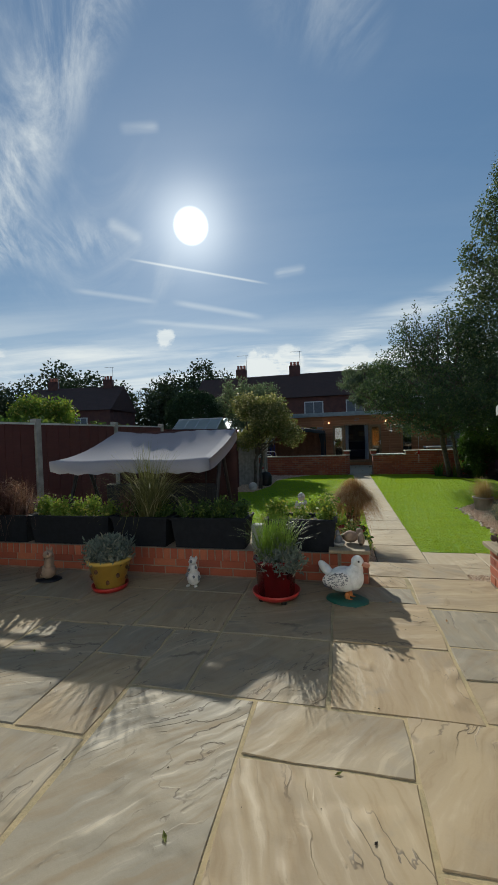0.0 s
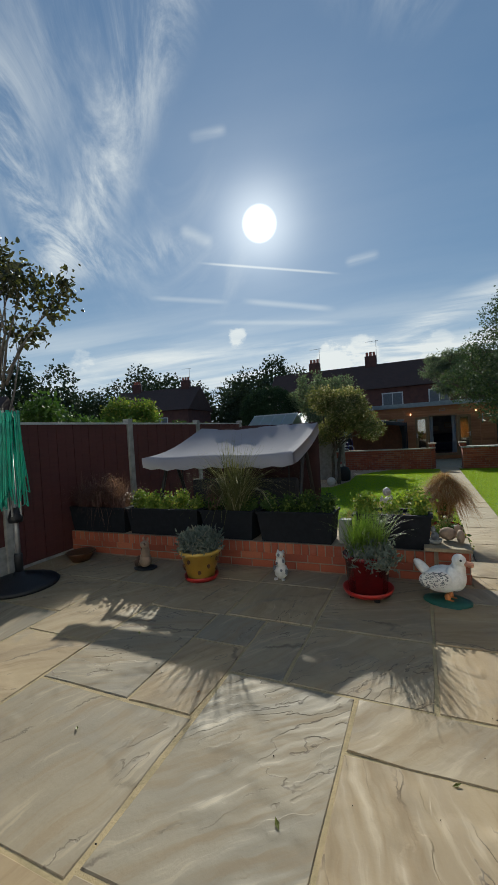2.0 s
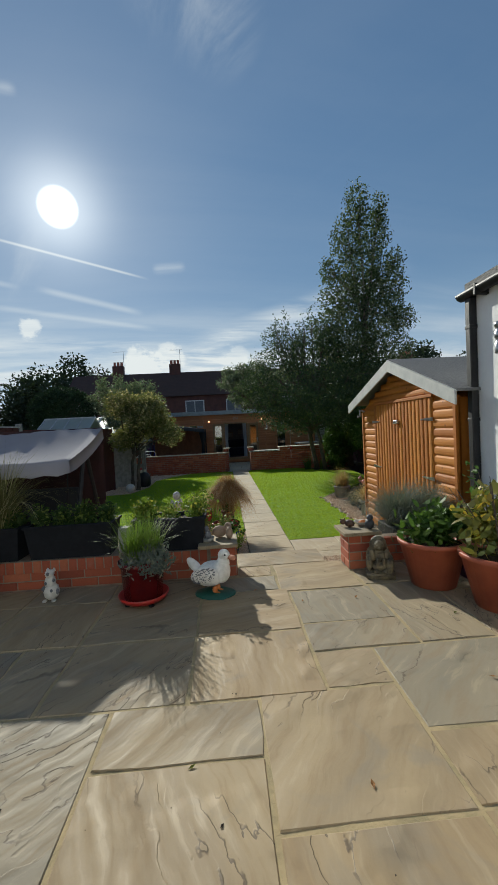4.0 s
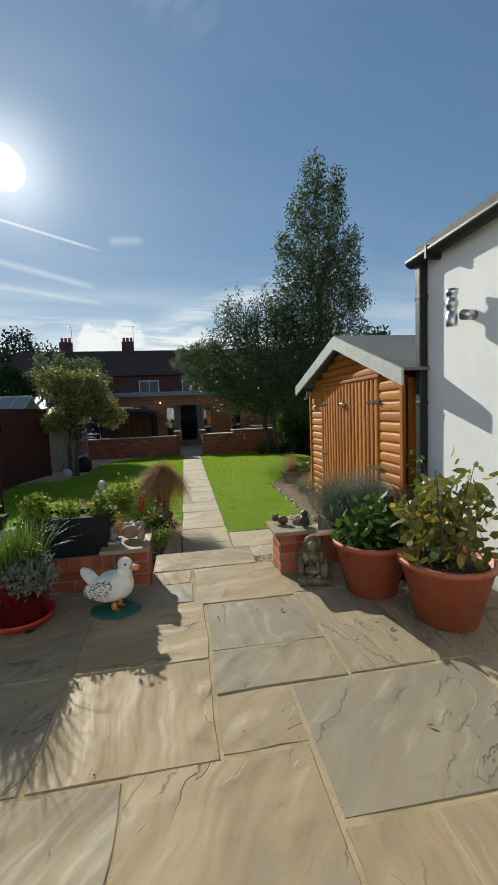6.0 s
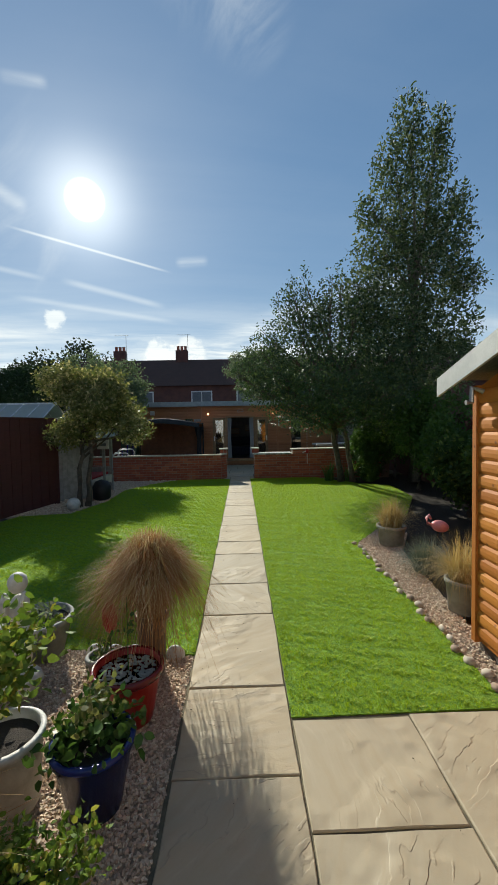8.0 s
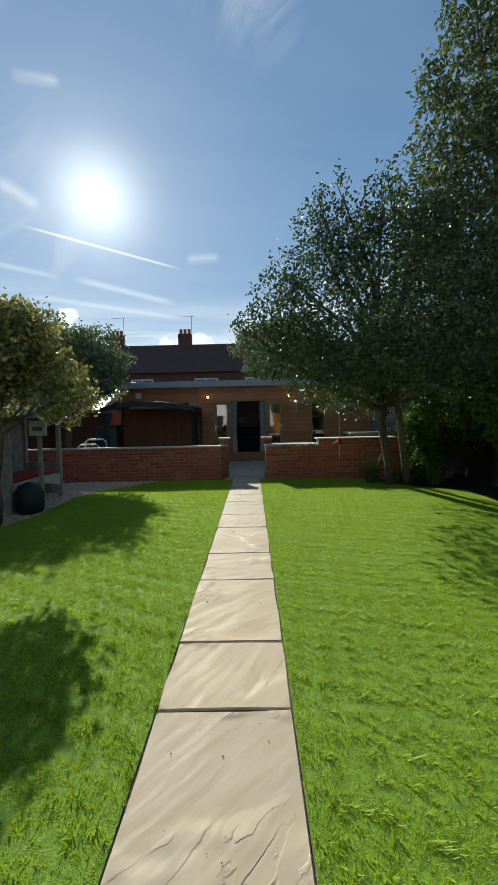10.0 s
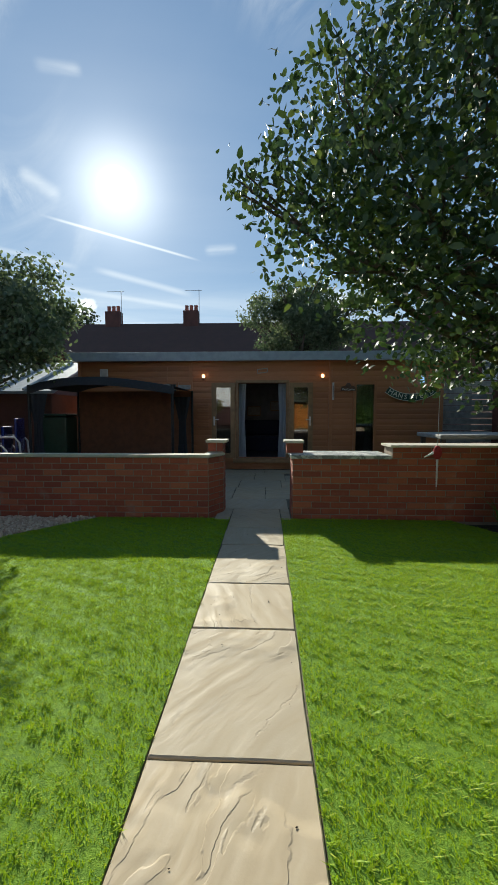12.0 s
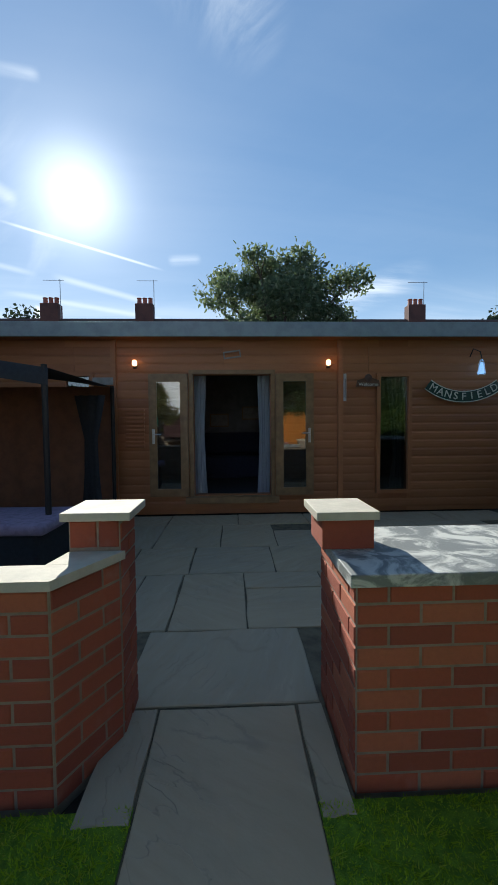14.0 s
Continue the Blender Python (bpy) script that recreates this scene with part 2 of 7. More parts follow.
def brick_build(n, p, r, i):
    g = n.noise(p, 55, 5, 0.7)
    col = n.mix(r, (0.42, 0.100, 0.045), (0.29, 0.064, 0.034))
    col = n.mix(n.step(n.math("FRACT", n.math("MULTIPLY", r, 7.3)), 0.75, 0.9), col, (0.47, 0.14, 0.065))
    col = n.mix(n.math("MULTIPLY", g, 0.42), col, (0.11, 0.04, 0.03))
    col = n.mix(n.step(n.noise(p, 5, 3), 0.60, 0.78, 0, 0.18), col, (0.45, 0.36, 0.30))
    return col, g, 0.0022


M_BRICK = material("red_brick", brick_build, 0.85)
M_DARKJOINT = plain("dark_open_joint", (0.17, 0.14, 0.085), (0.09, 0.075, 0.048), 12, 0.95, depth=0.003)
M_MORTAR = plain("grey_mortar", (0.30, 0.235, 0.175), (0.22, 0.175, 0.13), 14, 0.95, depth=0.002)


def stone_build(n, p, r, i):
    swirl = n.noise(p, 4.5, 7, 0.62, 2.4)
    col = n.mix(n.step(swirl, 0.42, 0.60), (0.16, 0.17, 0.165), (0.50, 0.50, 0.46))
    return col, swirl, 0.006


M_COPING = material("riven_coping_stone", stone_build, 0.6)
M_CREAM = plain("cream_coping_slab", (0.55, 0.50, 0.40), (0.44, 0.40, 0.32), 6, 0.8, depth=0.002)


M_TURF = leafy("turf_blades", (0.36, 0.52, 0.016), (0.46, 0.64, 0.026), (0.54, 0.60, 0.08), 0.50, 0.5, 0.3)
M_TURFBASE = plain("turf_backing", (0.21, 0.37, 0.014), (0.11, 0.23, 0.010), 24, 0.9, depth=0.012)
M_GRAVEL = material("pink_buff_gravel", lambda n, p, r, i: (n.mix(n.step(i, 0.1, 0.9), n.mix(n.math("FRACT", n.math("MULTIPLY", i, 5.7)), (0.66, 0.50, 0.36), (0.72, 0.63, 0.48)), (0.50, 0.36, 0.26)), n.noise(p, 120, 3), 0.001), 0.85)
M_GRAVELBED = plain("gravel_bed", (0.48, 0.37, 0.26), (0.32, 0.24, 0.17), 45, 0.95, depth=0.008)


def cedar_build(n, p, r, i):
    q = n.vmath("ADD", p, n.add("ShaderNodeCombineXYZ", {0: n.math("MULTIPLY", r, 13.0), 1: 0.0, 2: n.math("MULTIPLY", r, 29.0)}).outputs[0])
    grain = n.noise(n.scale(q, (9, 1.0, 9)), 3.2, 5, 0.6, 0.5)
    knot = n.step(n.add("ShaderNodeTexVoronoi", {"Vector": n.scale(q, (1, 1.5, 1.7)), "Scale": 4.6}).outputs["Distance"], 0.13, 0.03)
    col = n.mix(grain, (0.40, 0.130, 0.016), (0.62, 0.255, 0.036))
    col = n.mix(n.math("MULTIPLY", n.math("FRACT", n.math("MULTIPLY", r, 3.7)), 0.70), col, (0.30, 0.085, 0.012))
    col = n.mix(n.math("MULTIPLY", knot, 0.75), col, (0.11, 0.035, 0.012))
    return col, grain, 0.0015


M_SHED = material("orange_stained_timber", cedar_build, 0.68, spec=0.3)


def cabin_build(n, p, r, i):
    q = n.vmath("ADD", p, n.add("ShaderNodeCombineXYZ", {0: n.math("MULTIPLY", r, 17.0), 1: 0.0, 2: n.math("MULTIPLY", r, 23.0)}).outputs[0])
    grain = n.noise(n.scale(q, (1.0, 8, 9)), 3.0, 5, 0.65, 0.4)
    col = n.mix(grain, (0.34, 0.125, 0.046), (0.49, 0.205, 0.08))
    col = n.mix(n.math("MULTIPLY", r, 0.5), col, (0.22, 0.075, 0.03))
    return col, grain, 0.0015


M_CABIN = material("brown_stained_timber", cabin_build, 0.5)
M_FRAME = plain("varnished_oak_frame", (0.27, 0.155, 0.065), (0.20, 0.11, 0.045), 10, 0.45)
M_FENCE = material("dark_red_fence_boards", lambda n, p, r, i: (n.mix(n.noise(n.scale(p, (1, 1, 7)), 4, 5, 0.6), (0.098, 0.026, 0.020), (0.058, 0.016, 0.014)), n.noise(n.scale(p, (2, 2, 30)), 3, 4), 0.003), 0.8)
M_CONCRETE = plain("weathered_concrete", (0.34, 0.33, 0.30), (0.22, 0.215, 0.195), 8, 0.9, depth=0.002)
M_RENDER = plain("white_render", (0.82, 0.82, 0.82), (0.76, 0.77, 0.78), 3, 0.9, depth=0.001, vary=0.06)
M_BLACK = plain("black_plastic", (0.018, 0.018, 0.02), (0.012, 0.012, 0.014), 20, 0.5, spec=0.35)
M_CHARCOAL = plain("charcoal_trough_plastic", (0.014, 0.016, 0.020), (0.010, 0.011, 0.014), 20, 0.85, spec=0.2)
M_GREYBARGE = plain("grey_painted_bargeboard", (0.46, 0.47, 0.45), (0.38, 0.39, 0.38), 7, 0.6)
M_FELT = plain("grey_roofing_felt", (0.17, 0.17, 0.17), (0.12, 0.12, 0.12), 50, 0.95, depth=0.002)
M_SHINGLE = plain("grey_green_shingles", (0.16, 0.20, 0.17), (0.09, 0.12, 0.10), 14, 0.9, depth=0.004)
M_DARKTILE = plain("dark_roof_tile", (0.045, 0.045, 0.05), (0.03, 0.03, 0.034), 9, 0.7, depth=0.004)
M_FASCIA = plain("pale_grey_fascia", (0.30, 0.35, 0.38), (0.24, 0.28, 0.31), 7, 0.55)
M_TERRA = plain("terracotta_plastic", (0.40, 0.105, 0.055), (0.32, 0.08, 0.045), 7, 0.5, vary=0.05)
M_MAROON = plain("maroon_glazed_pot", (0.16, 0.012, 0.014), (0.10, 0.01, 0.012), 6, 0.22)
M_REDPOT = plain("bright_red_pot", (0.42, 0.022, 0.016), (0.32, 0.02, 0.015), 6, 0.35)
M_BLUEPOT = plain("cobalt_glazed_pot", (0.010, 0.022, 0.15), (0.008, 0.014, 0.09), 6, 0.2)
M_PURPLEPOT = plain("purple_pot", (0.07, 0.02, 0.10), (0.05, 0.015, 0.07), 6, 0.35)
M_GREYPOT = plain("grey_stone_pot", (0.30, 0.30, 0.28), (0.22, 0.22, 0.2), 12, 0.8)
M_YELLOWPOT = plain("yellow_glazed_pot", (0.55, 0.36, 0.07), (0.46, 0.29, 0.05), 6, 0.35)
M_OCHREDARK = plain("brown_pot_pattern", (0.12, 0.05, 0.02), None, 9, 0.5)
M_WHITE = plain("white_painted_stone", (0.66, 0.64, 0.60), (0.50, 0.48, 0.44), 14, 0.6, depth=0.002)
M_DUCK = plain("chalky_white_paint", (0.82, 0.80, 0.76), (0.66, 0.64, 0.60), 22, 0.7, depth=0.002)
M_PALESTONE = plain("pale_buff_stone", (0.56, 0.48, 0.38), (0.42, 0.35, 0.27), 16, 0.85)
M_GREYSPOT = plain("grey_speckle", (0.16, 0.17, 0.19), None, 14, 0.7)
M_ORANGE = plain("orange_painted", (0.55, 0.19, 0.05), None, 9, 0.5)
M_PEACH = plain("peach_painted_beak", (0.60, 0.27, 0.16), None, 9, 0.5)
M_TEAL = plain("teal_green_base", (0.012, 0.10, 0.075), None, 14, 0.5)
M_PINK = plain("pink_plastic", (0.80, 0.30, 0.30), None, 9, 0.4)
M_TANSTONE = plain("mossy_cast_stone", (0.23, 0.185, 0.105), (0.075, 0.066, 0.045), 22, 0.6, depth=0.004)
M_SHELL = plain("buff_stone_ornament", (0.34, 0.24, 0.17), (0.24, 0.17, 0.12), 16, 0.8)
M_SLATEY = plain("dark_painted_stone", (0.035, 0.04, 0.05), None, 16, 0.5)
M_TABBY = plain("brown_painted_stone", (0.10, 0.05, 0.03), None, 18, 0.6)
M_YELLOW = plain("yellow_plastic", (0.75, 0.42, 0.02), None, 9, 0.35)
M_GREENCORD = plain("green_line_cord", (0.02, 0.42, 0.27), (0.015, 0.30, 0.2), 9, 0.5)
M_ALU = plain("dull_aluminium", (0.42, 0.42, 0.42), None, 9, 0.4, 0.7)
M_STEEL = plain("brushed_steel", (0.55, 0.55, 0.55), None, 9, 0.3, 1.0)
M_CANOPY = leafy("grey_canopy_cloth", (0.33, 0.32, 0.36), (0.33, 0.32, 0.36), None, 0.10, 0.9, 0.1)
M_DARKCLOTH = plain("dark_cloth", (0.028, 0.030, 0.036), None, 30, 0.9)
M_MAROONCLOTH = plain("dark_maroon_cloth", (0.050, 0.018, 0.018), (0.034, 0.014, 0.015), 9, 0.9)
M_SHADEBROWN = plain("brown_shade_sheet", (0.20, 0.088, 0.048), (0.15, 0.068, 0.040), 9, 0.95)
M_LILAC = plain("lilac_cushion_cloth", (0.34, 0.26, 0.36), None, 20, 0.9)
M_REDCLOTH = plain("red_cushion_cloth", (0.40, 0.03, 0.03), None, 20, 0.9)
M_BARK = plain("tree_bark", (0.13, 0.10, 0.075), (0.06, 0.05, 0.04), 14, 0.95, depth=0.01)
M_PALEBARK = plain("pale_bark", (0.22, 0.19, 0.15), (0.12, 0.10, 0.08), 14, 0.95, depth=0.008)
M_ROOFTILE = material("old_clay_roof", lambda n, p, r, i: (n.mix(n.noise(n.scale(p, (1, 1, 1)), 2.2, 5, 0.65), (0.10, 0.052, 0.04), (0.055, 0.035, 0.03)), n.math("FRACT", n.math("MULTIPLY", n.add("ShaderNodeSeparateXYZ", {0: p}).outputs[2], 7.0)), 0.02), 0.9)
M_HOUSEBRICK = plain("far_house_brick", (0.14, 0.058, 0.044), (0.095, 0.042, 0.036), 2, 0.9)
M_WHITEPAINT = plain("white_window_paint", (0.72, 0.72, 0.70), None, 9, 0.5)
M_SIGN = plain("green_sign_paint", (0.012, 0.055, 0.035), None, 9, 0.35)
M_SIGNLETTER = plain("pale_sign_letters", (0.82, 0.80, 0.66), None, 9, 0.5)
M_CARPET = plain("dark_room_floor", (0.03, 0.03, 0.04), None, 20, 0.9)
M_ROOM = plain("dim_room_wall", (0.20, 0.20, 0.22), None, 5, 0.9)
M_NAVY = plain("navy_upholstery", (0.015, 0.02, 0.05), None, 20, 0.9)
M_MILKY = leafy("cloudy_polycarbonate", (0.62, 0.66, 0.68), (0.66, 0.69, 0.70), None, 0.6, 0.3, 0.5)
M_CURTAIN = leafy("pale_blue_curtain", (0.45, 0.50, 0.58), (0.45, 0.50, 0.58), None, 0.3, 0.9, 0.1)

glass = bpy.data.materials.new("window_glass")
glass.use_nodes = True
n_ = Nodes(glass.node_tree)
fres = n_.add("ShaderNodeFresnel", {"IOR": 1.6}).outputs[0]
n_.add("ShaderNodeOutputMaterial", {"Surface": n_.add("ShaderNodeMixShader", {0: n_.math("MULTIPLY_ADD", fres, 1.0, 0.12), 1: n_.add("ShaderNodeBsdfTransparent", {"Color": (0.55, 0.6, 0.62, 1)}).outputs[0], 2: n_.add("ShaderNodeBsdfGlossy", {"Roughness": 0.02}).outputs[0]}).outputs[0]})
M_GLASS = glass


def glowing(name, col, strength):
    m = bpy.data.materials.new(name)
    m.use_nodes = True
    n = Nodes(m.node_tree)
    n.add("ShaderNodeOutputMaterial", {"Surface": n.add("ShaderNodeEmission", {"Color": (*col, 1), "Strength": strength}).outputs[0]})
    return m


M_BULB = glowing("warm_bulb", (1.0, 0.50, 0.22), 3.2)
M_BLUEBULB = glowing("cool_solar_lights", (0.35, 0.6, 1.0), 1.2)

L_GREEN = leafy("mid_green_leaves", (0.050, 0.115, 0.020), (0.105, 0.185, 0.035), None, 0.30, 0.55, 0.3)
L_PEAR = leafy("dark_glossy_leaves", (0.034, 0.070, 0.030), (0.080, 0.125, 0.045), (0.15, 0.20, 0.06), 0.32, 0.48, 0.4)
L_CLIPPED = leafy("clipped_evergreen", (0.022, 0.045, 0.020), (0.045, 0.080, 0.030), None, 0.12, 0.7, 0.2)
L_DARK = leafy("dark_green_leaves", (0.040, 0.085, 0.020), (0.090, 0.145, 0.035), (0.22, 0.28, 0.06), 0.38, 0.6, 0.25)
L_TALL = leafy("grey_green_leaves", (0.065, 0.105, 0.050), (0.13, 0.17, 0.085), (0.22, 0.25, 0.14), 0.4, 0.6, 0.25)
L_WILLOWHAZE = leafy("pale_willow_and_haze_leaves", (0.12, 0.17, 0.10), (0.20, 0.25, 0.15), (0.30, 0.34, 0.22), 0.45, 0.5, 0.4)
L_VARI = leafy("yellow_edged_leaves", (0.13, 0.16, 0.05), (0.32, 0.29, 0.10), (0.58, 0.50, 0.26), 0.40)
L_LIME = leafy("yellow_green_leaves", (0.12, 0.20, 0.03), (0.22, 0.30, 0.05), (0.42, 0.40, 0.08), 0.40, 0.6, 0.25)
L_YELLOW = leafy("yellowing_leaves", (0.10, 0.14, 0.03), (0.26, 0.22, 0.05), (0.50, 0.36, 0.06), 0.4)
L_BROWN = leafy("bronze_grass", (0.36, 0.175, 0.080), (0.56, 0.32, 0.15), (0.72, 0.54, 0.34), 0.45, 0.7, 0.15)
L_STRAW = leafy("straw_grass", (0.46, 0.33, 0.14), (0.62, 0.48, 0.24), (0.70, 0.60, 0.40), 0.40, 0.7, 0.15)
L_FESCUE = leafy("blue_grey_grass", (0.13, 0.165, 0.14), (0.22, 0.26, 0.23), (0.34, 0.33, 0.25), 0.3, 0.7, 0.15)
L_BLADE = leafy("fresh_green_blades", (0.09, 0.17, 0.02), (0.20, 0.30, 0.05), None, 0.45)
L_VARIBLADE = leafy("variegated_blades", (0.13, 0.14, 0.05), (0.24, 0.23, 0.10), (0.52, 0.48, 0.28), 0.3, 0.7, 0.15)
L_PINKISH = leafy("dusky_heather", (0.14, 0.07, 0.06), (0.24, 0.14, 0.10), (0.40, 0.22, 0.19), 0.4)
L_SPARSE = leafy("bronze_green_leaves", (0.045, 0.055, 0.022), (0.10, 0.085, 0.035), (0.20, 0.20, 0.05), 0.35)
L_FAR = leafy("distant_leaves", (0.030, 0.050, 0.022), (0.055, 0.080, 0.032), None, 0.15, 0.7)

# ------------------------------------------------------------------ mesh helpers


def part(name, bm, mat, parent=None, label="", at=None, smooth=False, kind=""):
    """Links a bmesh, or a mesh, as one object under its thing."""
    if isinstance(bm, bmesh.types.BMesh):
        me = bpy.data.meshes.new(name)
        bm.normal_update()
        bm.to_mesh(me)
        bm.free()
    else:
        me = bm
    if mat and not me.materials:
        me.materials.append(mat)
    if smooth:
        me.shade_smooth()
    ob = new(name, me)
    if at is not None:
        ob.matrix_basis = at
    if parent is not None:
        ob.parent = parent
    return tagged(ob, label=label, kind=kind)


def thing(name, label, category, x=0, y=0, z=0, rz=0, group="", kind=""):
    """An empty at the base of a thing."""
    ob = new(name)
    ob.empty_display_size = 0.1
    ob.matrix_basis = pose(x, y, z, 0, 0, rz)
    return tagged(ob, label, category, group, kind)


def structure(name, bm, mat, label, category="", smooth=False):
    return tagged(part(name, bm, mat, smooth=smooth), label, category or name, kind="structure")


def add_box(bm, x0, x1, y0, y1, z0, z1, bevel=0.0, m=None):
    got = bmesh.ops.create_cube(bm, size=1, matrix=Matrix.Translation(((x0 + x1) / 2, (y0 + y1) / 2, (z0 + z1) / 2)) @ Matrix.Diagonal((x1 - x0, y1 - y0, z1 - z0, 1)))
    if bevel:
        edges = list({e for v in got["verts"] for e in v.link_edges})
        got = bmesh.ops.bevel(bm, geom=edges, offset=bevel, segments=2, affect="EDGES", profile=0.5)
    if m is not None:
        bmesh.ops.transform(bm, matrix=m, verts=got["verts"])
    return bm


def boxed(x0, x1, y0, y1, z0, z1, bevel=0.0, m=None):
    return add_box(bmesh.new(), x0, x1, y0, y1, z0, z1, bevel, m)


def lathe(profile, seg=28, bm=None, m=None):
    """Turns (radius, z) round the z axis."""
    bm = bm or bmesh.new()
    rings = []
    for r, z in profile:
        ring = []
        for k in range(seg):
            a = 2 * math.pi * k / seg
            v = Vector((r * math.cos(a), r * math.sin(a), z))
            ring.append(bm.verts.new(m @ v if m else v))
        rings.append(ring)
    for a, b in zip(rings, rings[1:]):
        for k in range(seg):
            bm.faces.new((a[k], a[(k + 1) % seg], b[(k + 1) % seg], b[k]))
    bm.faces.new(list(reversed(rings[0])))
    bm.faces.new(rings[-1])
    return bm


def tube(points, radii, seg=8, bm=None):
    """A round bar along points."""
    bm = bm or bmesh.new()
    points = [Vector(p) for p in points]
    if isinstance(radii, (int, float)):
        radii = [radii] * len(points)
    rings = []
    for k, p in enumerate(points):
        d = (points[min(k + 1, len(points) - 1)] - points[max(k - 1, 0)]).normalized()
        q = d.to_track_quat("Z", "Y")
        rings.append([bm.verts.new(p + q @ Vector((radii[k] * math.cos(2 * math.pi * j / seg), radii[k] * math.sin(2 * math.pi * j / seg), 0))) for j in range(seg)])
    for a, b in zip(rings, rings[1:]):
        for j in range(seg):
            bm.faces.new((a[j], a[(j + 1) % seg], b[(j + 1) % seg], b[j]))
    bm.faces.new(list(reversed(rings[0])))
    bm.faces.new(rings[-1])
    return bm


def blob(bm, c, r, sub=2, wobble=0.0, turn=None, seed=0):
    """A rounded lump at c with radii r."""
    got = bmesh.ops.create_icosphere(bm, subdivisions=sub, radius=1)
    for v in got["verts"]:
        k = 1 + wobble * noise.noise(v.co * 1.7 + Vector((seed, seed * 2, 0)))
        p = Vector((v.co.x * r[0], v.co.y * r[1], v.co.z * r[2])) * k
        v.co = Vector(c) + ((turn @ p) if turn else p)
    return bm


def extruded(poly, z0, z1, bm=None):
    """A flat outline of (x, y) with thickness."""
    bm = bm or bmesh.new()
    a = [bm.verts.new((x, y, z0)) for x, y in poly]
    b = [bm.verts.new((x, y, z1)) for x, y in poly]
    bm.faces.new(list(reversed(a)))
    bm.faces.new(b)
    for k in range(len(poly)):
        bm.faces.new((a[k], a[(k + 1) % len(poly)], b[(k + 1) % len(poly)], b[k]))
    return bm


def mesh_of(name, verts, faces):
    me = bpy.data.meshes.new(name)
    me.from_pydata(np.asarray(verts).tolist(), [], np.asarray(faces).tolist())
    return me


def rng(seed):
    return np.random.default_rng(seed)


def leaves_mesh(name, points, size, seed, long=1.6, lift=0.0, clump=1, far=False):
    """A small cupped leaf at each point, each its own way round."""
    g = rng(seed)
    p = np.asarray(points, float)
    if clump > 1:
        p = np.repeat(p, clump, 0) + g.normal(0, size * 1.3, (len(p) * clump, 3))
    n = len(p)
    d = g.normal(0, 1, (n, 3))
    d[:, 2] -= lift
    d /= np.linalg.norm(d, axis=1)[:, None]
    s = np.cross(d, g.normal(0, 1, (n, 3)))
    s /= np.linalg.norm(s, axis=1)[:, None]
    k = size * g.uniform(0.6, 1.3, (n, 1))
    nrm = np.cross(d, s)
    if far:
        v = np.stack([p, p + d * k * long * 0.45 + s * k * 0.5 + nrm * k * 0.12, p + d * k * long, p + d * k * long * 0.45 - s * k * 0.5 + nrm * k * 0.12], 1).reshape(-1, 3)
        i = np.arange(n)[:, None] * 4
        return mesh_of(name, v, np.concatenate([i + [0, 1, 2], i + [0, 2, 3]]))
    lo, hi, tip = p + d * k * long * 0.26, p + d * k * long * 0.68, p + d * k * long - nrm * k * 0.12
    v = np.stack([p, lo + s * k * 0.42 + nrm * k * 0.1, hi + s * k * 0.36 + nrm * k * 0.1, tip, hi - s * k * 0.36 + nrm * k * 0.1, lo - s * k * 0.42 + nrm * k * 0.1], 1).reshape(-1, 3)
    i = np.arange(n)[:, None] * 6
    f = np.concatenate([i + [0, 1, 5], i + [1, 2, 5], i + [2, 4, 5], i + [2, 3, 4]])
    return mesh_of(name, v, f)


def blades_mesh(name, roots, length, spread, width, seed, droop=0.6, seg=4, lean=(0, 0), even=0.5):
    """Long thin arching blades from roots."""
    g = rng(seed)
    p = np.asarray(roots, float)
    n = len(p)
    a = g.uniform(0, 2 * np.pi, n)
    out = np.abs(g.normal(spread, spread * even, n))
    ln = length * g.uniform(0.55, 1.1, n)
    dirx, diry = np.cos(a) + lean[0], np.sin(a) + lean[1]
    rows = []
    for k in range(seg + 1):
        t = k / seg
        h = ln * (t * np.cos(out * t * 0.9)) - droop * ln * out * t * t * 0.5
        r = ln * np.sin(np.minimum(out, 1.4) * t) * (0.35 + 0.65 * t)
        w = width * (1 - t) * (0.6 + 0.4 * g.uniform(0.6, 1.2, n)) + width * 0.08
        c = p + np.stack([dirx * r, diry * r, h], 1)
        side = np.stack([-diry, dirx, 0 * a], 1) * w[:, None] * 0.5
        rows.append(np.stack([c - side, c + side], 1))
    v = np.stack(rows, 1).reshape(-1, 3)
    base = np.arange(n)[:, None] * (2 * (seg + 1))
    f = np.concatenate([np.concatenate([base + [2 * k, 2 * k + 1, 2 * k + 3], base + [2 * k, 2 * k + 3, 2 * k + 2]]) for k in range(seg)])
    return mesh_of(name, v, f)


